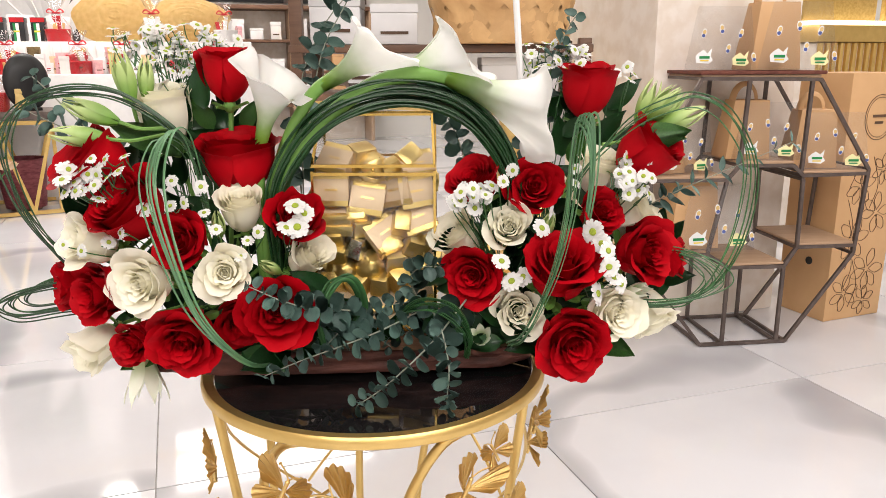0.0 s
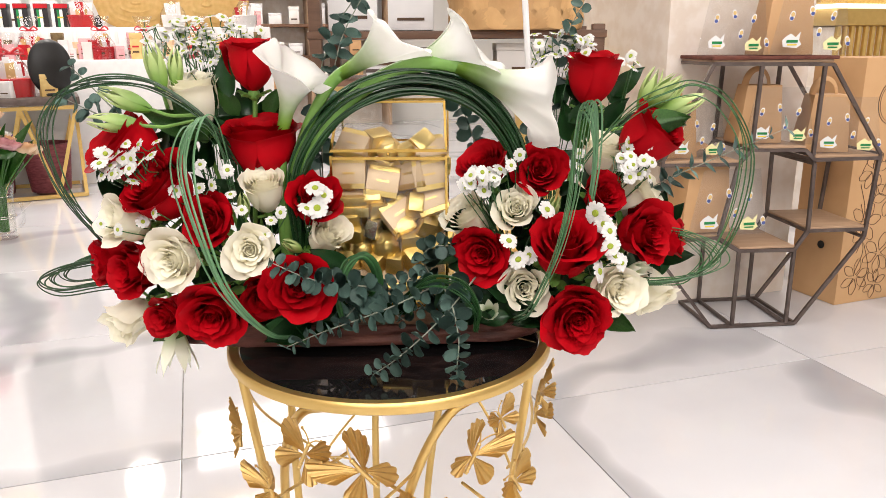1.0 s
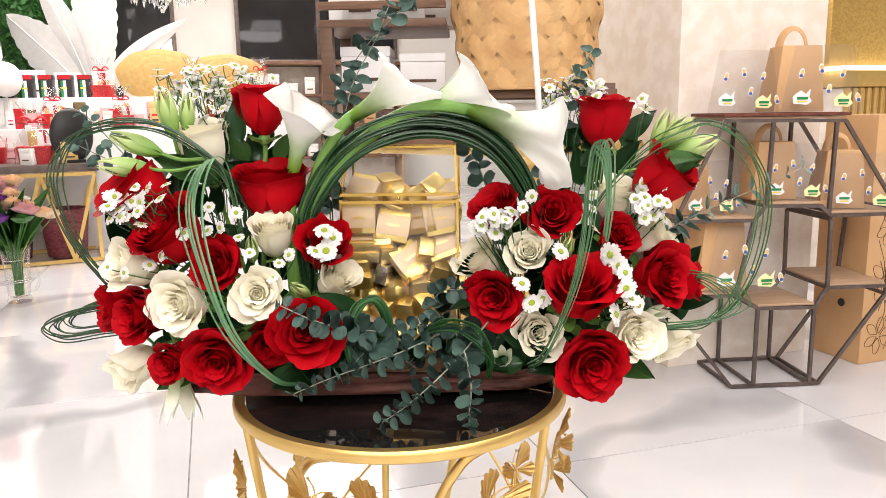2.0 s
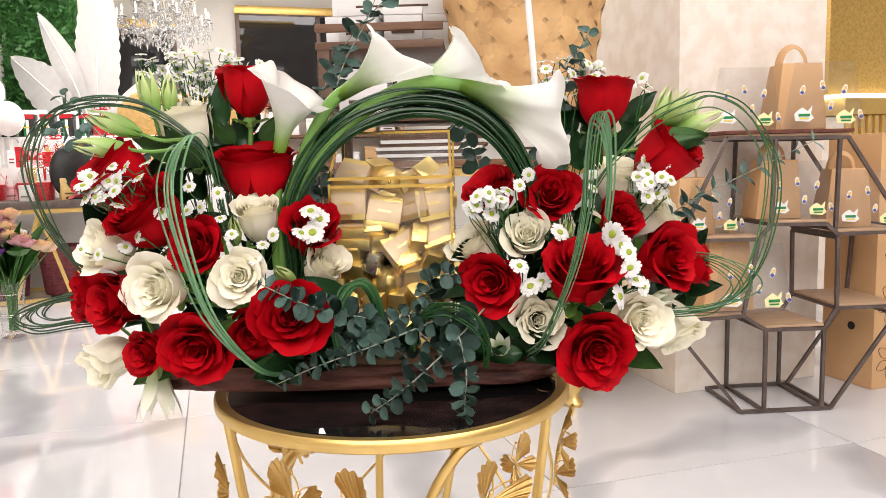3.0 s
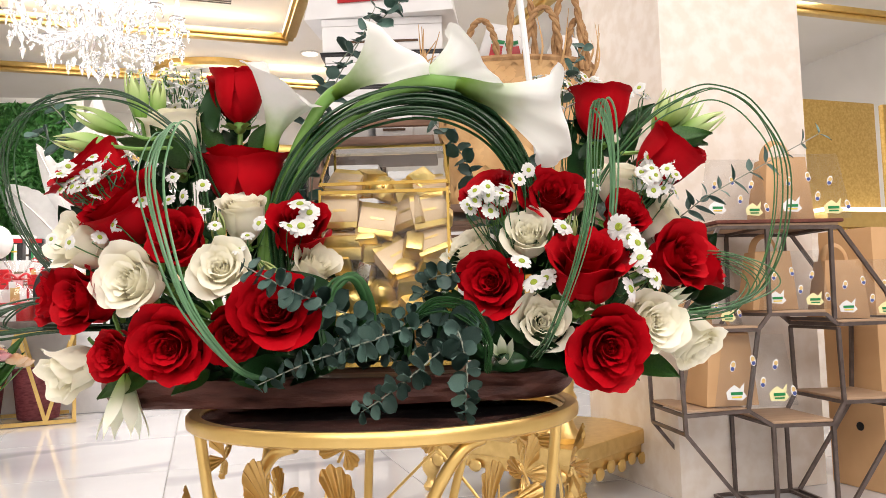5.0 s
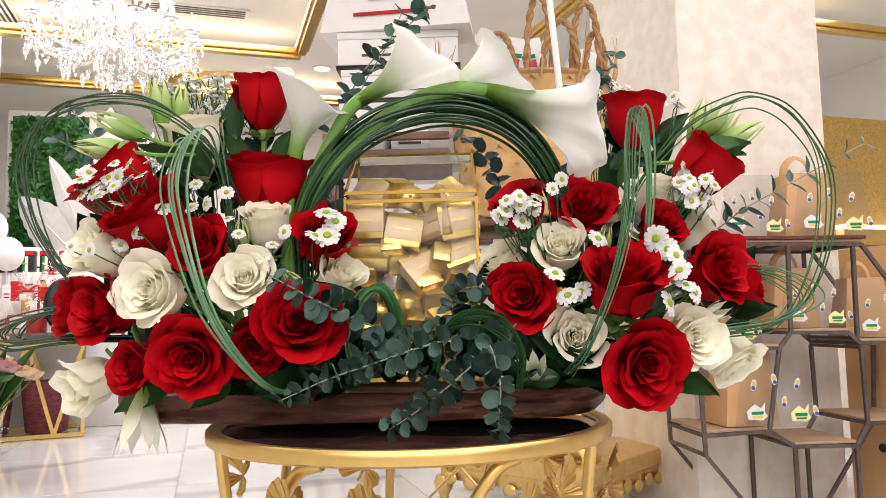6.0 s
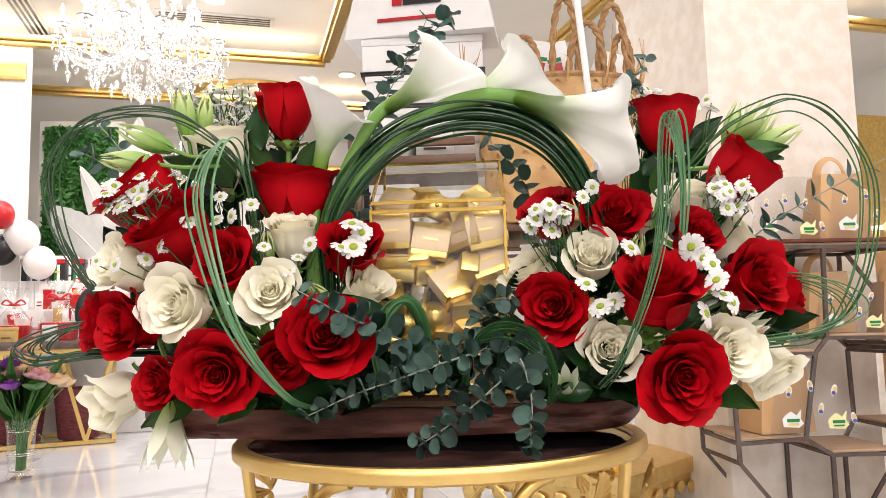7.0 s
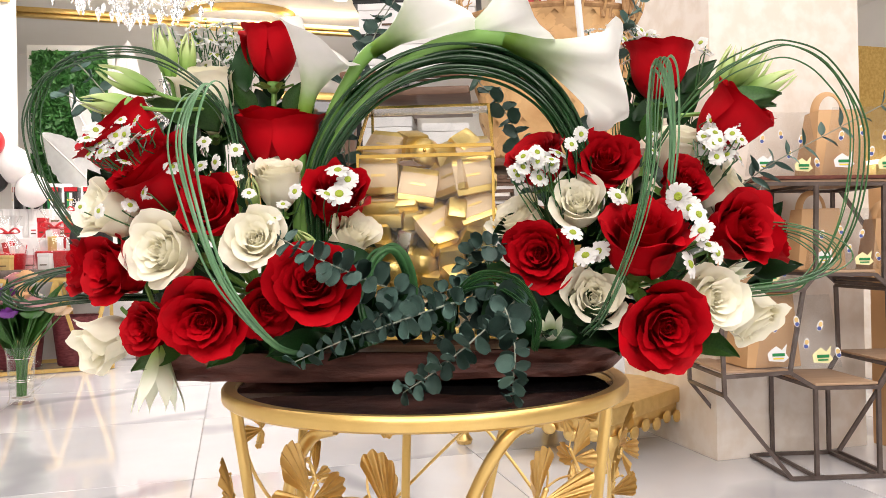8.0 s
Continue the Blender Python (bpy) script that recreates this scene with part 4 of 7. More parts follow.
def daisies(heads, root, r, face, seed):
    """One spray: heads on thin branching stems from one root."""
    rnd = random.Random(seed)
    t = thing("daisy_spray", "spray of small white daisies with yellow-green centres", "daisies", "daisy sprays")
    meshes = []
    for k in range(3):
        bm, cen = daisy_head(1.06, seed * 7 + k)
        meshes.append((bm, cen))
    proto = []
    for bm, cen in meshes:
        a = part("flower_head", bm, "white", t)
        b = part("centre", cen, "dcentre", a, "domed yellow-green centre")
        proto.append((a, b))
    root = Vector(root)
    for i, p in enumerate(heads):
        p = Vector(p)
        d = Vector(face) + Vector((rnd.uniform(-0.9, 0.9), rnd.uniform(-0.4, 0.5), rnd.uniform(-0.5, 0.9)))
        p += Vector((rnd.uniform(-.004, .004), rnd.uniform(-.008, .006), rnd.uniform(-.004, .004)))
        m = aim(p, d, rnd.uniform(0, 360), (r if r > 0.013 else 0.80 * r) * rnd.uniform(0.85, 1.15))
        if i < 3:
            a = proto[i][0]
            a.matrix_local = m
        else:
            a0, b0 = proto[i % 3]
            a = again(a0, m, t)
            again(b0, Matrix.Identity(4), a)
        dn = d.normalized()
        if i % 4 and len(heads) > 9:
            root_i = p * 0.85 + root * 0.15
        else:
            root_i = root
        mid = p * 0.5 + root_i * 0.5 + Vector((rnd.uniform(-0.01, 0.01), 0.012, rnd.uniform(-0.01, 0.01)))
        part("stem", tube(bmesh.new(), [p - dn * 0.001, p - dn * 0.012 + Vector((0, 0, -0.004)), mid, root_i], 0.0008, 5, 9), "green", t)
    for a, b in proto[len(heads):]:
        bpy.data.objects.remove(b)
        bpy.data.objects.remove(a)


OUT = (0.0, -0.85, 0.45)
daisies([(-0.439, 0.915, 0.896), (-0.424, 0.912, 0.901), (-0.411, 0.915, 0.906), (-0.447, 0.908, 0.876), (-0.433, 0.905, 0.869), (-0.419, 0.905, 0.860), (-0.404, 0.905, 0.884), (-0.395, 0.910, 0.893), (-0.385, 0.915, 0.905), (-0.456, 0.915, 0.886), (-0.414, 0.905, 0.881)], (-0.34, 0.99, 0.74), 0.0105, (-0.3, -0.7, 0.6), 31)
daisies([(-0.387, 0.878, 0.819), (-0.398, 0.88, 0.811), (-0.380, 0.88, 0.824), (-0.431, 0.872, 0.799), (-0.451, 0.878, 0.803)], (-0.34, 0.98, 0.72), 0.0105, (-0.3, -0.85, 0.3), 32)
daisies([(-0.237, 0.895, 0.803), (-0.293, 0.905, 0.837), (-0.280, 0.895, 0.819), (-0.247, 0.89, 0.791), (-0.220, 0.895, 0.816), (-0.310, 0.90, 0.856), (-0.326, 0.91, 0.879), (-0.300, 0.915, 0.872), (-0.355, 0.885, 0.850), (-0.325, 0.90, 0.848)], (-0.27, 0.98, 0.72), 0.0112, OUT, 33)
daisies([(-0.187, 0.918, 0.845), (-0.174, 0.922, 0.832), (-0.196, 0.916, 0.819), (-0.180, 0.916, 0.817)], (-0.22, 0.98, 0.72), 0.0138, OUT, 34)
daisies([(-0.442, 1.050, 1.047), (-0.431, 1.060, 1.055), (-0.410, 1.040, 1.029), (-0.404, 1.060, 1.044), (-0.392, 1.070, 1.049), (-0.371, 1.050, 1.033), (-0.424, 1.050, 1.024), (-0.440, 1.060, 1.034), (-0.401, 1.030, 1.005), (-0.382, 1.020, 0.995), (-0.378, 1.030, 1.015), (-0.41, 1.05, 1.012), (-0.39, 1.06, 1.03)], (-0.36, 1.05, 0.76), 0.0112, (-0.1, -0.35, 0.9), 35)
daisies([(-0.361, 1.060, 1.046), (-0.345, 1.050, 1.029), (-0.335, 1.060, 1.038), (-0.320, 1.050, 1.020), (-0.359, 1.030, 1.007), (-0.344, 1.030, 1.003), (-0.333, 1.040, 1.004), (-0.364, 1.020, 0.991), (-0.342, 1.020, 0.983), (-0.329, 1.080, 1.053), (-0.309, 1.080, 1.055), (-0.31, 1.06, 1.03), (-0.355, 1.05, 1.02)], (-0.32, 1.06, 0.76), 0.0112, (0.05, -0.35, 0.9), 36)
daisies([(0.013, 0.955, 0.837), (0.041, 0.955, 0.834), (0.024, 0.962, 0.856), (0.047, 0.962, 0.860), (0.064, 0.960, 0.860), (0.075, 0.955, 0.870), (0.084, 0.965, 0.885), (0.055, 0.958, 0.849)], (0.08, 1.0, 0.72), 0.0125, OUT, 37)
daisies([(0.077, 0.928, 0.771), (0.083, 0.925, 0.747), (0.100, 0.925, 0.748), (0.127, 0.95, 0.810)], (0.09, 1.0, 0.70), 0.0138, OUT, 38)
daisies([(0.200, 0.925, 0.793), (0.193, 0.935, 0.808), (0.207, 0.925, 0.785), (0.210, 0.905, 0.754), (0.191, 0.905, 0.737), (0.204, 0.912, 0.768), (0.222, 0.91, 0.745)], (0.18, 1.0, 0.70), 0.0138, OUT, 39)
daisies([(0.239, 0.975, 0.886), (0.247, 0.972, 0.870), (0.258, 0.970, 0.862), (0.232, 0.972, 0.866), (0.250, 0.968, 0.854), (0.261, 0.968, 0.850), (0.225, 0.97, 0.874), (0.174, 0.98, 0.859), (0.174, 0.985, 0.881), (0.239, 0.972, 0.898)], (0.19, 1.03, 0.74), 0.0112, OUT, 40)
daisies([(0.119, 1.080, 1.025), (0.136, 1.090, 1.038), (0.151, 1.090, 1.041), (0.166, 1.090, 1.037), (0.180, 1.080, 1.030), (0.195, 1.080, 1.022), (0.125, 1.070, 1.006), (0.141, 1.070, 1.011), (0.156, 1.070, 1.014), (0.171, 1.070, 1.008), (0.186, 1.070, 1.009), (0.203, 1.080, 1.018), (0.143, 1.060, 0.990), (0.158, 1.060, 0.991)], (0.14, 1.07, 0.76), 0.0118, (0.05, -0.5, 0.8), 41)
daisies([(0.240, 1.060, 1.000), (0.254, 1.060, 1.008), (0.265, 1.060, 1.000), (0.248, 1.05, 0.992)], (0.2, 1.07, 0.78), 0.0118, (0.1, -0.5, 0.8), 42)

rnd = random.Random(43)
for cx, cy, cz, w, h, n, root, sd in ((-0.405, 1.085, 1.035, 0.050, 0.032, 34, (-0.36, 1.07, 0.78), 44), (-0.335, 1.10, 1.035, 0.050, 0.032, 34, (-0.33, 1.08, 0.78), 45), (0.160, 1.10, 1.020, 0.045, 0.024, 24, (0.15, 1.09, 0.78), 46), (-0.425, 0.900, 0.886, 0.034, 0.022, 15, (-0.34, 0.99, 0.74), 47), (0.245, 0.962, 0.874, 0.022, 0.022, 13, (0.19, 1.03, 0.74), 48), (0.040, 0.952, 0.850, 0.028, 0.014, 9, (0.08, 1.0, 0.72), 49)):
    daisies([(cx + w * rnd.uniform(-1, 1), cy + rnd.uniform(-0.012, 0.012), cz + h * rnd.uniform(-1, 1)) for _ in range(n)], root, 0.0115, (0, -0.5, 0.8) if cy > 1.0 else OUT, sd)


# ---- eucalyptus, leaves and buds ----
def leaf_mesh(length, width, fold, bend, seed, round_=False):
    def fn(u, v):
        s = 2 * u - 1
        if round_:
            w = width * math.sqrt(max(0.0, 1 - (2 * v - 1) ** 2)) + 0.0004
        else:
            w = width * math.sin(math.pi * v ** 0.75) ** 0.9 + 0.0003
        return Vector((w * s, length * v, fold * width * s * s + bend * length * v * v + 0.06 * width * math.sin(7 * v + 4 * s + seed)))
    return thick(sheet(bmesh.new(), fn, 4, 8), 0.0004)


def sprig(pts, n, leaf, seed, name="eucalyptus_sprig", label="blue-green silver dollar eucalyptus sprig", width=0.50, slim=False, hang=0.0, r=0.0013, group="eucalyptus sprigs"):
    rnd = random.Random(seed)
    n = n if slim or width > 0.45 else int(n * 1.5)
    t = thing(name, label, "eucalyptus", group)
    part("stem", tube(bmesh.new(), pts, r, 6, 24, taper=0.5), "eucstem", t)
    ps = spline(pts, n + 1)
    proto = [part("leaf", leaf_mesh(1, 0.16 if slim else width, 0.26, -0.18, k, not slim), "euc", t) for k in range(3)]
    k = 0
    for i in range(1, n + 1):
        p = ps[i]
        d = (ps[i] - ps[i - 1]).normalized()
        ang = (i % 2) * 1.5708 + rnd.uniform(-0.3, 0.3)
        s1 = d.orthogonal().normalized()
        s2 = d.cross(s1)
        for sg in (-1, 1):
            side = sg * (math.cos(ang) * s1 + math.sin(ang) * s2)
            y = (side + (0.45 if width > 0.45 else 0.2) * d + Vector((0, -0.1, -hang))).normalized()
            z = (d * (0.45 if width > 0.45 else 0.75) + Vector((rnd.uniform(-.5, .5), -0.9 + rnd.uniform(-.3, .3), 0.3 + rnd.uniform(-.4, .4))))
            z = (z - y * z.dot(y)).normalized()
            x = y.cross(z)
            sz = 0.92 * leaf * rnd.uniform(0.75, 1.15) * (1 - 0.35 * (i / n) ** 2)
            m = Matrix.Translation(p + side * r) @ Matrix((x, y, z)).transposed().to_4x4() @ Matrix.Scale(sz, 4)
            if k < 3:
                proto[k].matrix_local = m
            else:
                again(proto[k % 3], m, t)
            k += 1


sprig([(-0.10, 0.940, 0.700), (-0.146, 0.880, 0.724), (-0.182, 0.842, 0.744), (-0.224, 0.830, 0.768)], 10, 0.027, 51, width=0.449)
sprig([(-0.02, 0.945, 0.705), (-0.075, 0.895, 0.692), (-0.125, 0.880, 0.676), (-0.175, 0.872, 0.660), (-0.222, 0.870, 0.640)], 13, 0.025, 52, width=0.449)
sprig([(0.03, 0.945, 0.715), (-0.012, 0.888, 0.680), (-0.052, 0.862, 0.648), (-0.080, 0.850, 0.628), (-0.106, 0.845, 0.612)], 11, 0.026, 53, width=0.449)
sprig([(-0.02, 0.945, 0.710), (-0.002, 0.885, 0.690), (0.006, 0.858, 0.655), (0.004, 0.850, 0.625), (0.003, 0.850, 0.606)], 9, 0.025, 54, width=0.449)
sprig([(-0.03, 0.97, 0.70), (-0.045, 0.965, 0.735), (-0.030, 0.955, 0.755), (-0.005, 0.950, 0.758)], 7, 0.026, 57, width=0.449)
sprig([(-0.12, 0.96, 0.68), (-0.115, 0.92, 0.70), (-0.13, 0.895, 0.69), (-0.15, 0.885, 0.67)], 7, 0.027, 59, width=0.449)
sprig([(-0.13, 0.975, 0.655), (-0.10, 0.955, 0.685), (-0.075, 0.945, 0.705), (-0.045, 0.935, 0.715)], 8, 0.024, 55, width=0.449)
sprig([(-0.17, 0.975, 0.650), (-0.135, 0.955, 0.675), (-0.10, 0.940, 0.672), (-0.07, 0.930, 0.655)], 8, 0.024, 56, width=0.449)
sprig([(0.03, 0.975, 0.655), (0.005, 0.955, 0.685), (-0.025, 0.940, 0.690), (-0.05, 0.930, 0.672)], 8, 0.024, 58, width=0.449)
sprig([(0.24, 1.05, 0.79), (0.291, 1.020, 0.830), (0.315, 1.000, 0.849), (0.372, 0.980, 0.880), (0.440, 0.960, 0.916)], 14, 0.031, 60, label="thin willow eucalyptus sprig with narrow leaves", slim=True, r=0.0010)
sprig([(-0.38, 1.03, 0.85), (-0.45, 1.01, 0.91), (-0.499, 1.0, 0.935), (-0.537, 0.995, 0.955)], 8, 0.030, 61)
sprig([(-0.40, 1.03, 0.85), (-0.47, 1.01, 0.93), (-0.51, 1.0, 0.98), (-0.53, 1.0, 1.00)], 8, 0.020, 62)
sprig([(0.04, 1.10, 0.70), (0.045, 1.11, 0.80), (0.030, 1.105, 0.88), (0.008, 1.11, 0.935), (-0.028, 1.115, 0.98)], 13, 0.030, 63)
sprig([(-0.20, 1.07, 0.72), (-0.198, 1.07, 0.90), (-0.175, 1.075, 1.00), (-0.159, 1.080, 1.048), (-0.130, 1.09, 1.10), (-0.110, 1.10, 1.15)], 14, 0.029, 64)
sprig([(-0.20, 1.07, 0.75), (-0.205, 1.08, 0.95), (-0.17, 1.10, 1.06), (-0.10, 1.115, 1.14), (-0.075, 1.12, 1.165)], 14, 0.030, 65)
sprig([(0.13, 1.07, 0.78), (0.135, 1.075, 0.92), (0.15, 1.08, 1.01), (0.165, 1.085, 1.045), (0.182, 1.09, 1.075)], 11, 0.029, 66)
sprig([(-0.22, 1.03, 0.72), (-0.225, 1.02, 0.82), (-0.205, 1.01, 0.88), (-0.19, 1.01, 0.93)], 8, 0.030, 67)
sprig([(0.12, 1.05, 0.75), (0.125, 1.045, 0.85), (0.115, 1.04, 0.90), (0.12, 1.04, 0.93)], 7, 0.028, 68)


def leafy(rows, seed, material="leaf", label="glossy dark green ruscus leaves among the flowers", name="foliage_sprig"):
    rnd = random.Random(seed)
    t = thing(name, label, "foliage", "foliage of the arrangement")
    proto = [part("leaf", leaf_mesh(1, 0.26, 0.3, -0.25, k), material, t) for k in range(3)]
    for k, (at, d, s) in enumerate(rows):
        y = Vector(d).normalized()
        z = Vector((rnd.uniform(-.5, .5), -1, 0.6))
        z = (z - y * z.dot(y)).normalized()
        m = Matrix.Translation(at) @ Matrix((y.cross(z), y, z)).transposed().to_4x4() @ Matrix.Scale(s, 4)
        if k < 3:
            proto[k].matrix_local = m
        else:
            again(proto[k % 3], m, t)


rnd = random.Random(70)
for cx0, cx1, seed in ((-0.46, -0.34, 1), (-0.36, -0.24, 2), (-0.26, -0.16, 3), (0.0, 0.12, 4), (0.10, 0.22, 5), (0.18, 0.30, 6)):
    rows = []
    mid = -0.30 if cx0 < -0.1 else 0.15
    for k in range(26):
        p = Vector((rnd.uniform(cx0, cx1), rnd.uniform(1.005, 1.06), rnd.uniform(0.655, 0.82)))
        edge = abs(p.x - mid) / 0.19
        p.z = 0.655 + (p.z - 0.655) * (1 - 0.45 * edge * edge)
        rows.append((p, (1.2 * (p.x - mid) + rnd.uniform(-.4, .4), rnd.uniform(-0.7, -0.1), rnd.uniform(-0.1, 0.9)), rnd.uniform(0.04, 0.06)))
    leafy(rows, 71 + seed)
for cx0, cx1, seed in ((-0.40, -0.24, 7), (-0.26, -0.14, 8), (0.02, 0.14, 9), (0.10, 0.19, 10)):
    rows = [((rnd.uniform(cx0, cx1), rnd.uniform(0.945, 0.99), rnd.uniform(0.642, 0.69)), (rnd.uniform(-.9, .9), rnd.uniform(-0.6, 0.0), rnd.uniform(-0.1, 0.6)), rnd.uniform(0.035, 0.055)) for _ in range(20)]
    leafy(rows, 71 + seed)
leafy([((-0.17, 0.95, 0.655), (-0.3, -0.6, 0.3), 0.07), ((-0.14, 0.95, 0.66), (0.2, -0.6, 0.5), 0.075), ((-0.20, 0.92, 0.655), (-0.4, -0.5, 0.0), 0.07), ((-0.12, 0.94, 0.665), (0.5, -0.5, 0.2), 0.06), ((-0.08, 0.95, 0.66), (0.3, -0.5, 0.5), 0.06),
       ((-0.26, 0.92, 0.65), (0.6, -0.4, -0.05), 0.07), ((0.03, 0.94, 0.66), (-0.4, -0.5, 0.2), 0.06), ((-0.15, 0.94, 0.72), (-0.35, -0.5, 0.5), 0.07), ((-0.02, 0.95, 0.67), (0.1, -0.5, 0.5), 0.06)], 91)
leafy([((0.19, 0.98, 0.655), (0.75, -0.4, -0.20), 0.075), ((0.17, 0.97, 0.65), (0.6, -0.6, -0.25), 0.05), ((-0.37, 0.95, 0.65), (-0.7, -0.4, -0.25), 0.065), ((-0.30, 0.95, 0.65), (-0.5, -0.4, -0.25), 0.05), ((0.25, 1.0, 0.91), (0.7, -0.2, 0.25), 0.075), ((0.25, 1.01, 0.92), (0.75, -0.2, 0.05), 0.07),
       ((-0.31, 1.03, 0.93), (-0.3, -0.3, 0.6), 0.05), ((-0.27, 1.03, 0.93), (0.4, -0.2, 0.7), 0.045), ((-0.34, 0.98, 0.90), (-0.5, -0.3, 0.8), 0.07), ((0.175, 1.03, 0.88), (0.2, -0.3, 0.9), 0.05), ((-0.36, 0.98, 0.91), (-0.8, -0.3, 0.5), 0.07)], 92, "leafl", "fresh green leaves among the flowers")


rnd = random.Random(95)
for x0, x1, y0, z0, z1, n, sd in ((-0.40, -0.25, 1.035, 0.84, 0.965, 22, 12), (0.13, 0.27, 1.075, 0.84, 0.955, 18, 13), (-0.47, -0.38, 0.99, 0.76, 0.88, 14, 14), (0.20, 0.29, 1.03, 0.72, 0.86, 14, 15)):
    leafy([((rnd.uniform(x0, x1), y0 + rnd.uniform(-0.015, 0.02), rnd.uniform(z0, z1)), (rnd.uniform(-.6, .6), rnd.uniform(-0.4, 0.1), rnd.uniform(0.3, 1.0)), rnd.uniform(0.045, 0.07)) for _ in range(n)], 100 + sd)


def lily_bud(at, d, s, seed, open_=0.0):
    rnd = random.Random(seed)
    t = thing("lily_bud", "pale green and white lily bud" if open_ < 0.3 else "small half-open white and green lily flower", "flower bud", "lily buds", at=aim(at, d, rnd.uniform(0, 360), s))
    for k in range(6):
        a = k * 1.0472

        def pet(u, v, a=a):
            w = 2 * u - 1
            rr = 0.0012 + 0.0098 * math.sin(math.pi * min(1, v * (0.97 - 0.25 * open_) + 0.05 * (1 - v))) ** 0.75 + open_ * 0.020 * v ** 2 + 0.0008 * (k % 2)
            b = a + w * 0.62 * math.sin(math.pi * (0.1 + 0.9 * v) ** 0.8) + 0.2 * v
            return Vector((rr * math.cos(b), rr * math.sin(b), 0.062 * v * (1 - 0.1 * w * w)))
        part("petal", sheet(bmesh.new(), pet, 5, 9), "budw" if open_ >= 0.3 else "bud", t)
    part("stem", tube(bmesh.new(), [(0, 0, 0.004), (0, 0.001, -0.02), (0.003, 0.008, -0.035), (0.008, 0.02, -0.055)], 0.0022, 6, 10), "stem", t)


lily_bud((-0.400, 0.945, 0.650), (0.04, -0.20, -1), 1.25, 1, 0.75)
lily_bud((-0.405, 0.955, 0.945), (-0.8, -0.15, 0.35), 1.15, 2)
lily_bud((-0.415, 0.945, 0.925), (-0.95, -0.15, 0.12), 1.15, 3)
lily_bud((-0.400, 0.99, 0.965), (-0.15, -0.1, 1.0), 1.1, 4, 0.15)
lily_bud((-0.385, 1.0, 0.97), (0.1, -0.1, 1.0), 0.9, 5)
lily_bud((0.262, 1.03, 0.93), (0.3, -0.1, 0.9), 1.1, 6, 0.1)
lily_bud((0.275, 1.03, 0.93), (0.65, -0.1, 0.7), 1.1, 7, 0.1)
lily_bud((0.28, 1.02, 0.925), (0.85, -0.15, 0.4), 1.2, 8)
lily_bud((0.268, 1.02, 0.94), (0.5, -0.4, 0.6), 1.0, 9, 0.2)
lily_bud((0.050, 0.965, 0.650), (-0.05, -0.8, 0.5), 0.75, 10, 0.6)
lily_bud((0.245, 0.975, 0.715), (0.45, -0.7, 0.3), 0.7, 11, 0.35)
lily_bud((-0.285, 0.94, 0.80), (0.1, -0.5, 0.8), 0.75, 12)
lily_bud((0.135, 0.98, 0.79), (0.1, -0.5, 0.8), 0.7, 13, 0.1)
lily_bud((-0.21, 0.935, 0.755), (-0.3, -0.6, 0.4), 0.7, 14)

st = thing("card_stick", "thin white plastic card stick standing in the flowers", "stick")
part("rod", tube(bmesh.new(), [(0.128, 1.09, 0.72), (0.105, 1.081, 1.03), (0.088, 1.078, 1.24)], 0.0045, 8, 12), "paper", st)


# ---- glass box of chocolates ----
BX0, BX1, BY0, BY1, BZ0, BZ1, BZT = -0.177, -0.012, 1.012, 1.135, 0.650, 0.874, 0.944


def glass_box():
    t = thing("glass_box", "brass-edged glass box with sloping lid, full of wrapped chocolates", "box")
    e = 0.0023

    def bar(a, b, r=e):
        part("edge", tube(bmesh.new(), [a, b], r, 4), "brass", t)
    yt = 1.085
    c = lambda x, y, z: (x, y, z)
    for x in (BX0, BX1):
        bar(c(x, BY0, BZ0), c(x, BY0, BZ1))
        bar(c(x, BY1, BZ0), c(x, BY1, BZT))
        for z in (BZ0, BZ1 - 0.003, BZ1 + 0.006):
            bar(c(x, BY0, z), c(x, BY1, z))
        bar(c(x, BY0, BZ1 + 0.006), c(x + (0.004 if x == BX0 else -0.004), yt, BZT))
        bar(c(x + (0.004 if x == BX0 else -0.004), yt, BZT), c(x, BY1, BZT))
    for z in (BZ0, BZ1 - 0.004, BZ1 + 0.007):
        bar(c(BX0, BY0, z), c(BX1, BY0, z), 0.0029 if z > BZ0 else e)
        bar(c(BX0, BY1, z), c(BX1, BY1, z))
    bar(c(BX0 + 0.004, yt, BZT), c(BX1 - 0.004, yt, BZT), 0.0022)
    bar(c(BX0, BY1, BZT), c(BX1, BY1, BZT), 0.0022)
    g = 0.0015
    for args in ((BX0, BX1, BY0 - g, BY0 + g / 2, BZ0, BZ1), (BX0 - g / 2, BX0 + g, BY0, BY1, BZ0, BZ1), (BX1 - g, BX1 + g / 2, BY0, BY1, BZ0, BZ1), (BX0, BX1, yt, BY1, BZT - g, BZT)):
        part("pane", bx(*args), "clear", t, "clear glass pane", smooth=False).visible_shadow = False
    bm = bmesh.new()
    vs = [bm.verts.new(v) for v in ((BX0, BY0, BZ1 + 0.007), (BX1, BY0, BZ1 + 0.007), (BX1 - 0.004, yt, BZT), (BX0 + 0.004, yt, BZT))]
    bm.faces.new(vs)
    part("pane", thick(bm, 0.0015), "clear", t, "clear glass pane", smooth=False).visible_shadow = False
    part("base_plate", bx(BX0, BX1, BY0, BY1, BZ0 - 0.004, BZ0 - 0.0005), "brass", t)
    part("latch", ball(bmesh.new(), ((BX0 + BX1) / 2, BY0 - 0.003, BZ1 + 0.002), 0.0025), "brass", t)


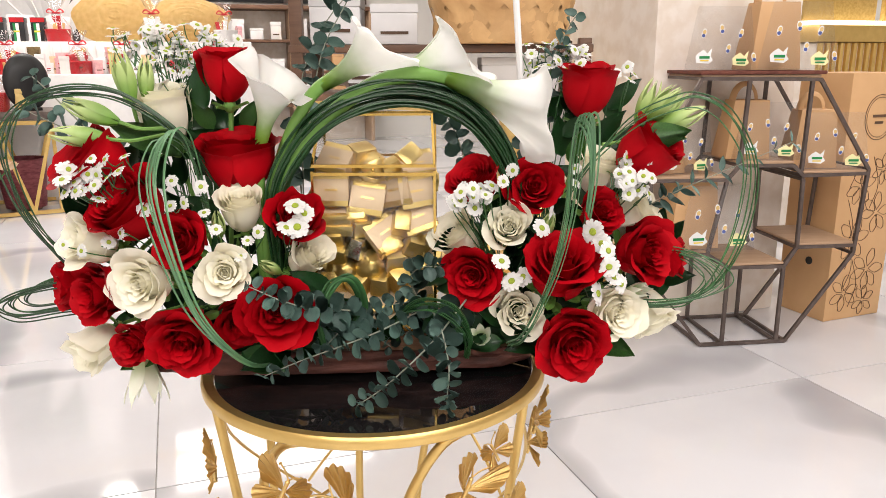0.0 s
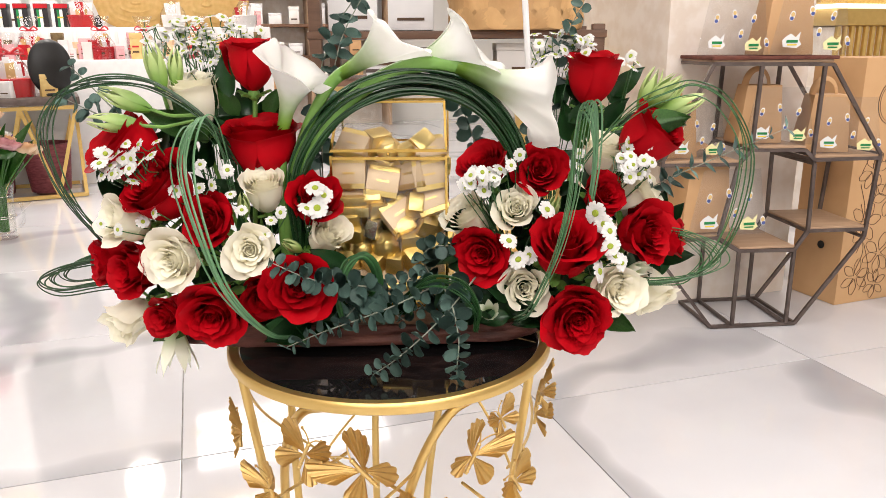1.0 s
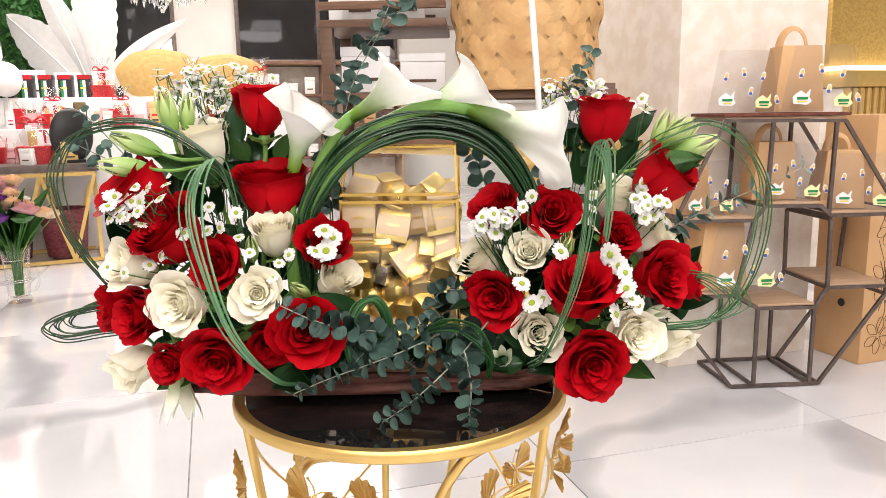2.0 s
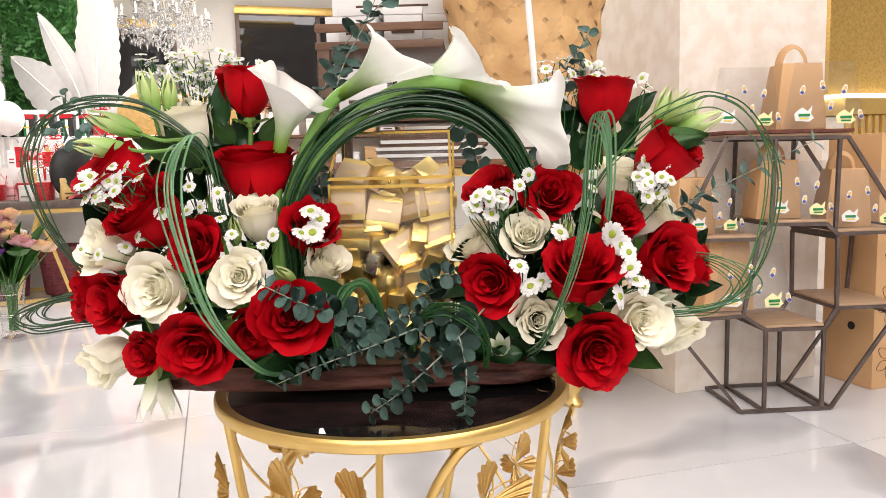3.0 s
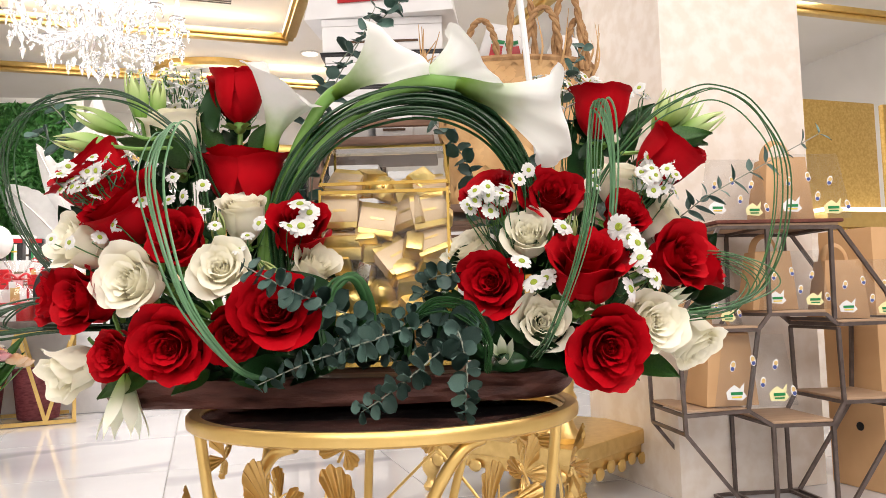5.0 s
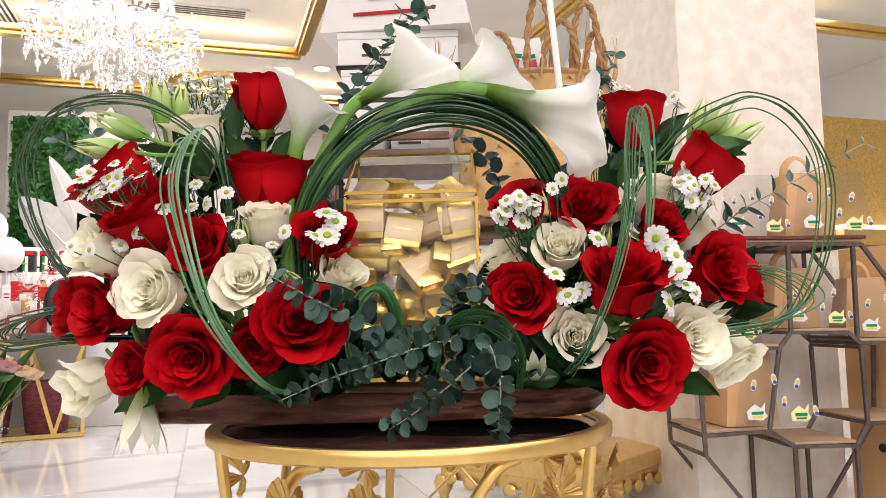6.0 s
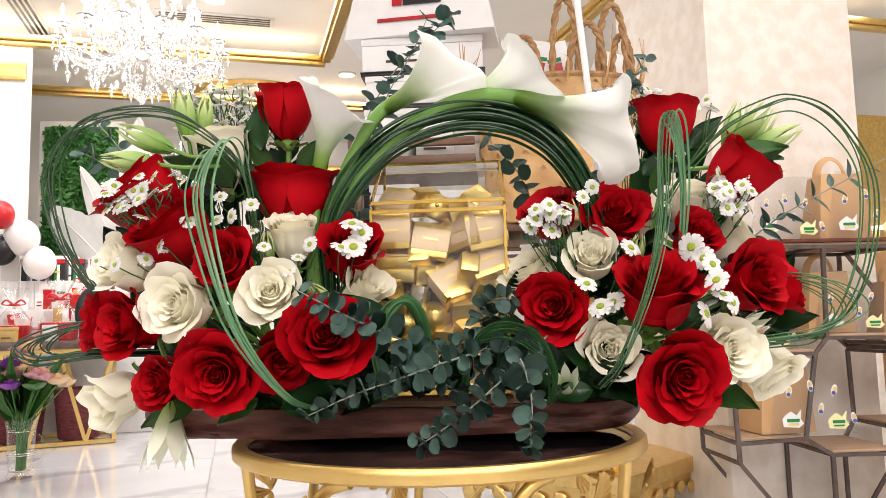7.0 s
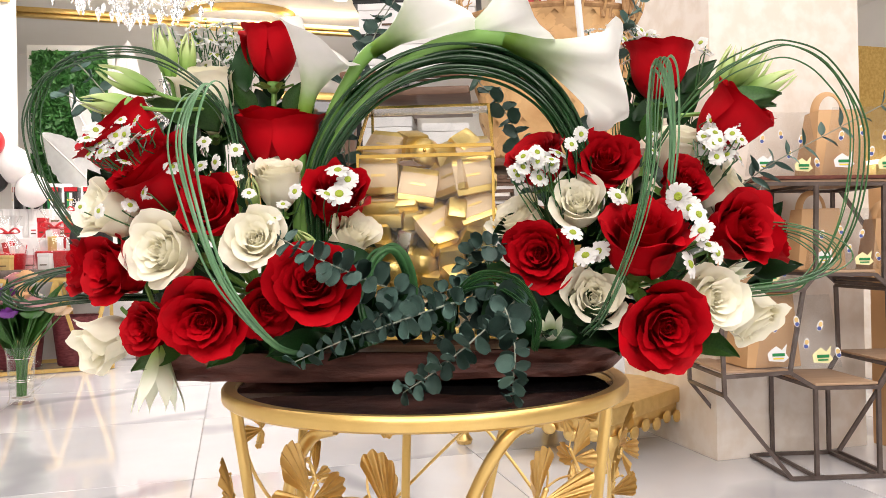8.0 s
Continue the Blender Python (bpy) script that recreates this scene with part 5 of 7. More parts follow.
glass_box()
plinth = part("box_support", bx(BX0 - 0.004, BX1 + 0.004, BY0 + 0.004, BY1, TZ + 0.024, BZ0 - 0.005, bev=0.003), "wood", label="low wooden block under the glass box", category="block")


def choco_kind(shape, seed):
    rnd = random.Random(seed)
    if shape == "square":
        t = thing("chocolate", "square chocolate in gold foil with a beige paper band", "chocolate", "wrapped chocolates in the glass box")
        part("foil", bx(-0.021, 0.021, -0.021, 0.021, -0.0075, 0.0075, bev=0.0022), "foil", t)
        part("band", bx(-0.0215, 0.0215, -0.0138, 0.0138, -0.0081, 0.0081, bev=0.0012), "wrap", t, "beige paper band")
        part("printed_mark", bx(-0.008, 0.008, -0.0014, 0.0014, 0.0080, 0.0085), "goldd", t, smooth=False)
    elif shape == "block":
        t = thing("chocolate", "small gold foil chocolate block with folded ends", "chocolate", "wrapped chocolates in the glass box")
        bm = bx(-0.014, 0.014, -0.011, 0.011, -0.011, 0.010, bev=0.003)
        for v in bm.verts:
            k = 1 - 0.22 * (v.co.z + 0.011) / 0.021
            v.co.x, v.co.y = v.co.x * k + rnd.uniform(-.0006, .0006), v.co.y * k + rnd.uniform(-.0006, .0006)
        part("foil", bm, "foil", t)
    elif shape == "silver":
        t = thing("chocolate", "silver foil chocolate block tapering upwards", "chocolate", "wrapped chocolates in the glass box")
        bm = bx(-0.012, 0.012, -0.010, 0.010, -0.012, 0.012, bev=0.002)
        for v in bm.verts:
            k = 1 - 0.25 * (v.co.z + 0.012) / 0.024
            v.co.x, v.co.y = v.co.x * k, v.co.y * k
        part("foil", bm, "silver", t)
    else:
        t = thing("chocolate", "round chocolate in crinkled gold foil", "chocolate", "wrapped chocolates in the glass box")
        bm = lathe(bmesh.new(), [(0.001, -0.009), (0.015, -0.009), (0.0175, -0.004), (0.0155, 0.003), (0.009, 0.010), (0.001, 0.0125)], 12)
        for v in bm.verts:
            v.co *= 1 + 0.16 * noise.noise(v.co * 110)
        part("foil", bm, "foil", t)
    return t


KINDS = {k: choco_kind(k, i) for i, k in enumerate(("square", "block", "silver", "round"))}
seen_kind = set()


def choc(kind, at, d, roll, s=1.0):
    m = aim(at, d, roll, s)
    if kind in seen_kind:
        ob = copy_thing(KINDS[kind], m)
        ob.matrix_world = m
    else:
        seen_kind.add(kind)
        KINDS[kind].matrix_world = m


F = (0, -1, 0.08)
for row in (("square", -0.153, 1.027, 0.847, F, 0), ("square", -0.105, 1.030, 0.833, (0.1, -1, 0.35), -10), ("square", -0.064, 1.034, 0.845, (-0.5, -0.8, 0.1), 14), ("square", -0.037, 1.028, 0.845, (0.05, -1, 0.1), 10),
            ("square", -0.152, 1.034, 0.812, (0.0, -0.3, 1), 4), ("square", -0.150, 1.036, 0.796, (0.05, -0.25, 1), -6), ("square", -0.034, 1.030, 0.806, (-0.1, -0.9, 0.5), 22), ("block", -0.113, 1.028, 0.795, (0.1, -0.5, 1), 10), ("square", -0.083, 1.028, 0.785, (0.3, -0.9, 0.5), 30),
            ("block", -0.155, 1.026, 0.780, (0, -0.7, 1), 5, 1.1), ("silver", -0.120, 1.026, 0.766, (0.25, -0.2, 1), 20, 1.05), ("block", -0.150, 1.027, 0.758, (0.1, -0.6, 1), -15, 1.1), ("block", -0.040, 1.026, 0.772, (0.4, -0.5, 0.8), 60, 1.2), ("round", -0.103, 1.026, 0.740, (0.0, -0.9, 0.5), 0, 1.15),
            ("round", -0.140, 1.028, 0.732, (-0.2, -0.9, 0.4), 40), ("block", -0.066, 1.027, 0.748, (0.0, -0.6, 1), 12, 1.15), ("block", -0.032, 1.028, 0.742, (0.1, -0.7, 0.6), 70), ("block", -0.088, 1.027, 0.716, (0, -0.5, 1), 80, 1.2), ("square", -0.090, 1.030, 0.690, (0, -0.8, 0.6), 3), ("square", -0.145, 1.030, 0.695, (0, -0.6, 0.8), -10), ("square", -0.040, 1.030, 0.700, (0, -0.6, 0.8), 10),
            ("block", -0.060, 1.026, 0.722, (0.2, -0.7, 0.7), 30, 1.3), ("block", -0.120, 1.026, 0.712, (-0.2, -0.7, 0.7), 60, 1.3), ("round", -0.038, 1.027, 0.722, (0.2, -0.9, 0.3), 10, 1.0), ("block", -0.158, 1.027, 0.715, (0, -0.8, 0.5), 0, 1.2), ("block", -0.075, 1.026, 0.768, (0.2, -0.8, 0.5), 20, 1.25), ("block", -0.058, 1.026, 0.800, (0.2, -0.8, 0.5), 80, 1.2), ("block", -0.120, 1.026, 0.812, (0.0, -0.8, 0.5), 5, 1.1), ("square", -0.115, 1.030, 0.668, (0, -0.8, 0.5), 6), ("square", -0.060, 1.030, 0.668, (0, -0.8, 0.5), -6), ("square", -0.148, 1.045, 0.884, (-0.2, -0.8, 0.6), -12), ("block", -0.115, 1.055, 0.890, (0.2, -0.4, 1), 15, 1.4), ("round", -0.095, 1.045, 0.880, (0.5, -0.6, 0.6), 0, 1.1), ("block", -0.050, 1.055, 0.886, (0.3, -0.7, 0.5), 35, 1.4), ("square", -0.036, 1.045, 0.876, (0.1, -0.7, 0.7), 8), ("block", -0.072, 1.040, 0.876, (-0.3, -0.5, 1), 50)):
    choc(row[0], row[1:4], row[4], row[5], 1.1 * (row[6] if len(row) > 6 else 1.0))
rnd = random.Random(9)
for i in range(4):
    for j in range(2):
        for k in range(6):
            choc(rnd.choice(("square", "block", "block", "round")), (-0.155 + i * 0.040 + rnd.uniform(-.004, .004), 1.070 + j * 0.038, 0.664 + k * 0.036 + rnd.uniform(-.003, .003)),
                 (rnd.uniform(-.5, .5), rnd.uniform(-1, 0), rnd.uniform(0.2, 1)), rnd.uniform(0, 360), 1.45)


# ---- honeycomb shelf, bags and carton ----
SH = Matrix.Translation((0.93, 2.585, 0)) @ Matrix.Rotation(radians(7), 4, "Z")
SD = 0.29


def shelf():
    t = thing("honeycomb_shelf", "brown metal honeycomb shelf with thin wooden boards, standing on the floor", "shelf", at=SH)
    q = 0.0085
    bars = [(0.0, 0.0, 0.326, 0.0), (0.326, 0.0, 0.554, 0.325), (0.554, 0.325, 0.572, 0.63), (0.572, 0.63, 0.355, 0.94), (0.355, 0.94, -0.07, 0.945), (-0.07, 0.945, -0.225, 0.62), (-0.225, 0.62, -0.215, 0.27), (-0.215, 0.27, 0.0, 0.0),
            (0.083, 0.0, 0.083, 0.288), (0.292, 0.0, 0.292, 0.285), (0.083, 0.288, 0.292, 0.285), (-0.215, 0.33, 0.0, 0.34), (0.0, 0.34, 0.083, 0.288), (0.292, 0.285, 0.335, 0.355), (0.335, 0.355, 0.556, 0.355),
            (0.335, 0.355, 0.33, 0.60), (0.0, 0.34, 0.05, 0.603), (-0.225, 0.605, 0.05, 0.603), (0.05, 0.603, 0.092, 0.652), (0.092, 0.652, 0.29, 0.648), (0.29, 0.648, 0.33, 0.612), (0.33, 0.612, 0.572, 0.615), (0.092, 0.652, 0.10, 0.945), (0.32, 0.63, 0.325, 0.94)]
    nodes = set()
    for u0, z0, u1, z1 in bars:
        z0, z1 = z0 + q, z1 + q
        for y in (0.0, SD):
            part("bar", tube(bmesh.new(), [(u0, y, z0), (u1, y, z1)], q, 4), "steel", t, smooth=False)
        nodes |= {(round(u0, 3), round(z0, 3)), (round(u1, 3), round(z1, 3))}
    for u, z in nodes:
        part("cross_bar", tube(bmesh.new(), [(u, 0, z), (u, SD, z)], q * 0.9, 4), "steel", t, smooth=False)
    for u0, u1, z in ((-0.07, 0.355, 0.957), (-0.225, 0.05, 0.617), (0.092, 0.29, 0.664), (0.33, 0.572, 0.628), (-0.215, 0.0, 0.350), (0.083, 0.292, 0.302), (0.335, 0.556, 0.369)):
        part("board", bx(u0, u1, 0.0, SD, z, z + 0.008, bev=0.001), "board", t, "thin brown wooden board")
    return t


shelf()
mat_ob = part("fibre_mat", bx(-0.08, 0.37, -0.01, SD, 0.966, 0.978, bev=0.004), "brownfuzz", label="rough dark brown fibre mat on top of the shelf", category="mat")
mat_ob.matrix_world = SH


def flat(bm, pts, z0=0.0, d=0.0008):
    """A thin plate with the given outline in x and z, facing -y."""
    vs = [bm.verts.new((x, z0, z)) for x, z in pts]
    f = bm.faces.new(vs)
    r = bmesh.ops.extrude_face_region(bm, geom=[f])
    bmesh.ops.translate(bm, vec=(0, d, 0), verts=[v for v in r["geom"] if isinstance(v, bmesh.types.BMVert)])
    bmesh.ops.recalc_face_normals(bm, faces=bm.faces[:])
    return bm


def gift_bag(at, rz, w=0.19, h=0.15, d=0.10, s=1.0, filled=True):
    """A kraft bag with an arched handle behind a clear printed cover."""
    t = thing("gift_bag", "brown kraft gift bag with arched handle in a clear printed cover" if filled else "empty clear plastic gift bag with printed stickers on the shelf mat", "gift bag", "kraft gift bags on the shelf")
    t.matrix_world = SH @ Matrix.Translation(at) @ Matrix.Rotation(radians(rz), 4, "Z") @ Matrix.Scale(s, 4)
    if filled:
        bm = bx(-w / 2, w * 0.12, 0, d, 0, h, bev=0.002)
        for v in bm.verts:
            k = 1 - 0.35 * v.co.z / h
            v.co.y = d / 2 + (v.co.y - d / 2) * k
            v.co.x *= 1 - 0.22 * v.co.z / h
        part("bag_body", bm, "kraft", t)
        pts = [(-0.19 * w + 0.032 * math.cos(a), h - 0.004 + 0.045 * math.sin(a)) for a in [math.pi * k / 16 for k in range(17)]]
        part("handle", tube(bmesh.new(), [(x, d / 2, z) for x, z in pts], 0.010, 8, flat=0.25), "kraft", t, "arched kraft handle")
    fw = w * 0.98
    bm = flat(bmesh.new(), [(-fw / 2, 0), (fw / 2, 0), (fw * 0.36, h * 0.98), (-fw * 0.36, h * 0.98)], -0.028)
    part("cover", bm, "film", t, "clear plastic cover", smooth=False)
    bm = flat(bmesh.new(), [(-0.030, 0.0), (0.018, -0.004), (0.034, 0.008), (0.024, 0.022), (0.028, 0.05), (0.012, 0.032), (-0.006, 0.044), (-0.022, 0.034), (-0.034, 0.022)])
    for k, (x, z) in enumerate(((-0.045, 0.018), (0.050, 0.012))):
        a = part("sticker", bm.copy(), "pale_yellow" if k else "paper", t, "printed sticker")
        a.matrix_local = Matrix.Translation((x, -0.030, z)) @ Matrix.Scale(0.66, 4)
        for j, (mt, y0, y1, hw) in enumerate((("greenp", 0.009, 0.015, 0.013), ("yellow", 0.003, 0.006, 0.011))):
            part("print_bar", bx(x - hw, x + hw, -0.0315, -0.0305, z + y0, z + y1, bev=0.0004), mt if not (k and mt == "yellow") else "greenp", t, smooth=False)
    bm.free()
    for x, z, r in ((-0.050, 0.085, 14), (-0.005, 0.095, -10), (0.015, 0.050, 12), (0.083, 0.030, -15), (0.045, 0.085, 20)):
        m = Matrix.Translation((x * w / 0.19, -0.0302, z * h / 0.15)) @ Matrix.Rotation(radians(r), 4, "Y")
        for hw, hh, cz, dy, mt in ((0.0060, 0.0115, 0.0, 0.0, "paper"), (0.0042, 0.0050, 0.003, -0.0008, "straw"), (0.0042, 0.0040, -0.0055, -0.0008, "bluep")):
            bo = flat(bmesh.new(), [(hw * math.cos(q), cz + hh * math.sin(q)) for q in [6.28318 * j / 14 for j in range(14)]], dy, 0.0006)
            bo.transform(m)
            part("print_spot", bo, mt, t, smooth=False)


gift_bag((0.02, 0.03, 0.361), 4, s=1.6)
gift_bag((0.20, 0.06, 0.674), -4, s=1.35)
gift_bag((0.45, 0.05, 0.638), -8, s=1.35)
gift_bag((-0.10, 0.07, 0.627), 10, s=1.3)
gift_bag((0.00, 0.06, 0.980), 3, s=1.4, filled=False)
gift_bag((0.27, 0.05, 0.980), -3, s=1.5)


def carton():
    t = thing("kraft_carton", "tall kraft cardboard carton with line-drawn flowers on the floor", "box", at=Matrix.Translation((1.506, 2.845, 0)) @ Matrix.Rotation(radians(22), 4, "Z"))
    part("carton_body", bx(0, 0.30, 0, 0.24, 0.001, 0.965, bev=0.003), "kraft", t)
    rnd = random.Random(5)
    y = -0.0012
    for cx, cz, s in ((0.09, 0.11, 0.075), (0.20, 0.20, 0.085), (0.10, 0.33, 0.085), (0.21, 0.43, 0.08), (0.11, 0.54, 0.075), (0.20, 0.07, 0.06), (0.22, 0.60, 0.06)):
        for k in range(6):
            a = k * 1.0472 + rnd.uniform(0, 0.5)
            pts = [(cx + s * f * math.cos(a + w), y, cz + s * f * math.sin(a + w)) for f, w in ((0.12, 0), (0.6, 0.42), (0.95, 0.12), (1.0, 0), (0.95, -0.12), (0.6, -0.42), (0.12, 0))]
            part("drawn_line", tube(bmesh.new(), pts, 0.0011, 4, 18, flat=1.0), "ink", t)
    for k in range(7):
        x0, z0 = rnd.uniform(0.05, 0.25), 0.05 + 0.08 * k
        part("drawn_line", tube(bmesh.new(), [(x0, y, z0), (x0 + 0.03, y, z0 + 0.09), (x0 - 0.01, y, z0 + 0.2)], 0.0011, 4, 14), "ink", t)
    part("drawn_ring", tube(bmesh.new(), [(0.16 + 0.075 * math.cos(a), y, 0.80 + 0.085 * math.sin(a)) for a in [6.2832 * k / 28 for k in range(29)]], 0.0014, 4), "ink", t)
    part("drawn_ring", tube(bmesh.new(), [(0.16 + 0.066 * math.cos(a), y, 0.80 + 0.075 * math.sin(a)) for a in [6.2832 * k / 28 for k in range(29)]], 0.0009, 4), "ink", t)
    for z, hw in ((0.80, 0.035), (0.775, 0.022)):
        part("print_bar", bx(0.16 - hw, 0.16 + hw, -0.0022, -0.0010, z, z + 0.010), "ink", t, smooth=False)
    # A black disc stands for the shade inside the hand hole; the side is uncut.
    part("hand_hole", lathe(bmesh.new(), [(0.0001, 0.0), (0.016, 0.0), (0.016, 0.002)], 20), "blackp", t).matrix_local = Matrix.Translation((-0.0006, 0.10, 0.23)) @ Matrix.Rotation(radians(-90), 4, "Y")


carton()


# ---- gold screen beyond the pillar ----
gs = thing("gold_screen", "gold glitter display counter with a gold panel above its ledge", "counter", at=Matrix.Translation((2.12, 4.45, 0)) @ Matrix.Rotation(ANG, 4, "Z"))
part("counter_body", bx(0, 1.6, 0, 0.5, 0.0, 1.10, bev=0.005), "plaster", gs)
part("ledge", bx(-0.03, 1.63, -0.04, 0.52, 1.105, 1.20, bev=0.015), "gold", gs, "moulded gold ledge")
for k in range(32):
    part("flute", lathe(bmesh.new(), [(0.018, 0.80), (0.018, 1.102), (0.001, 1.103)], 8, (0.025 + 0.05 * k, -0.004, 0)), "gold", gs)
part("cove_strip", bx(-0.02, 1.62, -0.03, 0.5, 1.205, 1.225, bev=0.005), "glow", gs, "lit cove strip")
part("panel", bx(0.0, 0.55, 0.12, 0.16, 1.23, 1.90, bev=0.01), "goldleafwall", gs, "gold glitter panel")
part("panel", bx(0.62, 1.5, 0.12, 0.16, 1.23, 1.90, bev=0.01), "goldleafwall", gs, "gold glitter panel")


# ---- ornate gold stand on the floor ----
def gold_stand():
    t = thing("gold_table", "ornate antique gold pedestal table with carved apron", "table", at=Matrix.Translation((0.37, 2.66, 0)) @ Matrix.Rotation(radians(52), 4, "Z"))
    part("slab", bx(-0.02, 0.66, -0.02, 0.70, 0.165, 0.225, bev=0.012), "goldd", t)
    part("apron", bx(0.0, 0.62, 0.0, 0.66, 0.115, 0.165, bev=0.006), "goldd", t)
    for x, y in ((0.02, 0.02), (0.62, 0.02), (0.02, 0.66), (0.62, 0.66)):
        prof = [(0.001, 0.0), (0.028, 0.0), (0.034, 0.015), (0.020, 0.035), (0.018, 0.05), (0.034, 0.075), (0.040, 0.10), (0.030, 0.125), (0.001, 0.125)]
        part("foot", lathe(bmesh.new(), prof, 16, (x, y, 0)), "goldd", t)
    for k in range(7):
        bm = bmesh.new()
        ball(bm, (0.06 + 0.085 * k, -0.012, 0.125 - 0.012 * (k % 2)), 0.03, (1, 0.35, 0.8), 10, 6)
        part("carving", bm, "goldd", t)
        bm = bmesh.new()
        ball(bm, (-0.012, 0.06 + 0.09 * k, 0.125 - 0.012 * (k % 2)), 0.03, (0.35, 1, 0.8), 10, 6)
        part("carving", bm, "goldd", t)
    prof = [(0.001, 0.225), (0.07, 0.226), (0.075, 0.245), (0.045, 0.27), (0.030, 0.31), (0.042, 0.34), (0.05, 0.38), (0.03, 0.42), (0.001, 0.43)]
    part("corner_post", lathe(bmesh.new(), prof, 20, (0.10, 0.10, 0)), "goldd", t)
    bm = bmesh.new()
    tube(bm, [(0.10, 0.10, 0.40), (0.09, 0.08, 0.47), (0.05, 0.05, 0.53), (0.00, 0.03, 0.50), (-0.02, 0.02, 0.44)], 0.038, 10, 16, taper=0.55)
    part("scroll_top", bm, "goldd", t, "gold scroll finial")
    prof = [(0.001, 0.22), (0.12, 0.226), (0.11, 0.26), (0.05, 0.30), (0.045, 0.45), (0.07, 0.55), (0.05, 0.65), (0.06, 0.78), (0.14, 0.845), (0.001, 0.846)]
    part("pedestal", lathe(bmesh.new(), prof, 24, (0.30, 0.34, 0)), "goldd", t)
    part("tabletop", bx(-0.30, 0.62, -0.02, 0.86, 0.846, 0.875, bev=0.01), "goldd", t, "antique gold tabletop")


gold_stand()


# ---- rack, woven basket and packages behind the flowers ----
before = set(scene.objects)


def rack():
    t = thing("display_rack", "dark walnut open display rack on the gold table", "rack", at=Matrix.Translation((0, 2.0, 0)))
    for x in (-0.37, 0.36):
        for y in (0.0, 0.30):
            part("post", bx(x - 0.016, x + 0.016, y - 0.016, y + 0.016, 0.862, 1.19 if x < 0 else 1.02, bev=0.003), "dkwood", t)
    for z in (0.866,):
        part("board", bx(-0.39, 0.38, -0.02, 0.32, z, z + 0.016, bev=0.003), "wood", t)
    part("board", bx(-0.39, 0.38, -0.02, 0.32, 0.985, 1.005, bev=0.003), "dkwood", t)
    part("board", bx(-0.39, -0.06, -0.02, 0.32, 1.17, 1.19, bev=0.003), "dkwood", t)
    part("rail", bx(-0.39, -0.06, -0.02, 0.0, 1.215, 1.235, bev=0.003), "wood", t)


rack()


def carton_small(name, label, at, size, material, rz=0, group="", lines=0, category="box"):
    w, d, h = size
    t = thing(name, label, category, group, at=Matrix.Translation(at) @ Matrix.Rotation(radians(rz), 4, "Z"))
    part("box_body", bx(-w / 2, w / 2, -d / 2, d / 2, 0, h * 0.78, bev=min(w, h) * 0.03), material, t)
    part("box_lid", bx(-w / 2 - 0.002, w / 2 + 0.002, -d / 2 - 0.002, d / 2 + 0.002, h * 0.78, h, bev=min(w, h) * 0.03), material, t)
    for k in range(lines):
        part("print_bar", bx(-w * 0.3, w * 0.3, -d / 2 - 0.0025, -d / 2 - 0.0012, h * (0.25 + 0.2 * k), h * (0.32 + 0.2 * k)), "redp" if k else "ink", t, smooth=False)
    return t


rnd = random.Random(21)
for k in range(9):
    carton_small("magazine", "stacked grey-brown magazine on the rack", (-0.10 + rnd.uniform(-.01, .01), 2.10, 0.8825 + 0.009 * k), (0.28, 0.20, 0.0085), rnd.choice(("paper", "dkwood", "steel")), rnd.uniform(-3, 3), "stacked magazines", category="magazine")
for k, (x, z, w, h) in enumerate(((0.20, 0.882, 0.2, 0.09), (-0.28, 1.006, 0.13, 0.12), (-0.13, 1.006, 0.12, 0.10))):
    carton_small("gift_box", "white cardboard gift box on the dark rack", (x, 2.12, z + 0.001), (w, 0.16, h), "paper", rnd.uniform(-4, 4), "white gift boxes", 1)
for k, (x, z) in enumerate(((-0.28, 1.191), (-0.17, 1.191))):
    carton_small("clear_box", "small white box with clear lid on the rack", (x, 2.10, z + 0.0005), (0.10, 0.14, 0.09), "paper", rnd.uniform(-6, 6), "small white boxes", 1)


def peaked_bag(at, s, rz):
    t = thing("paper_bag", "white peaked paper bag with red, green and black print", "paper bag", at=Matrix.Translation(at) @ Matrix.Rotation(radians(rz), 4, "Z") @ Matrix.Scale(s, 4))
    bm = bx(-0.13, 0.13, -0.05, 0.05, 0, 0.32, bev=0.002)
    for v in bm.verts:
        k = v.co.z / 0.32
        v.co.y *= 1 - 0.85 * k
        v.co.x *= 1 - 0.45 * k
    part("bag_body", bm, "paper", t)
    lean = Matrix.Translation((0, -0.052, 0)) @ Matrix.Rotation(radians(-7.5), 4, "X")
    for x0, x1, z0, z1, mt in ((-0.045, -0.028, 0.055, 0.14, "redp"), (-0.026, 0.04, 0.12, 0.14, "greenp"), (-0.026, 0.04, 0.055, 0.075, "blackp"), (-0.07, 0.06, 0.026, 0.032, "redp")):
        b = bx(x0, x1, -0.002, 0.0, z0, z1)
        b.transform(lean)
        part("print_bar", b, mt, t, smooth=False)


carton_small("gift_box", "wide white cardboard gift box on the rack", (-0.21, 2.255, 1.1915), (0.38, 0.125, 0.10), "paper", 0, "white gift boxes", 1)
for z, h, w, mt, lab in ((1.292, 0.085, 0.34, "paper", "white gift box with clear lid in the stack"), (1.378, 0.012, 0.35, "blackp", "thin black tray in the stack of boxes"), (1.391, 0.085, 0.33, "paper", "white gift box with clear lid in the stack"), (1.477, 0.012, 0.36, "blackp", "thin black tray in the stack of boxes"), (1.490, 0.098, 0.35, "paper", "white gift box with clear lid in the stack")):
    carton_small("gift_box" if h > 0.05 else "black_tray", lab, (-0.21, 2.255, z), (w, 0.125, h), mt, 0, "stacked gift boxes", 1 if h > 0.05 else 0, "box" if h > 0.05 else "tray")
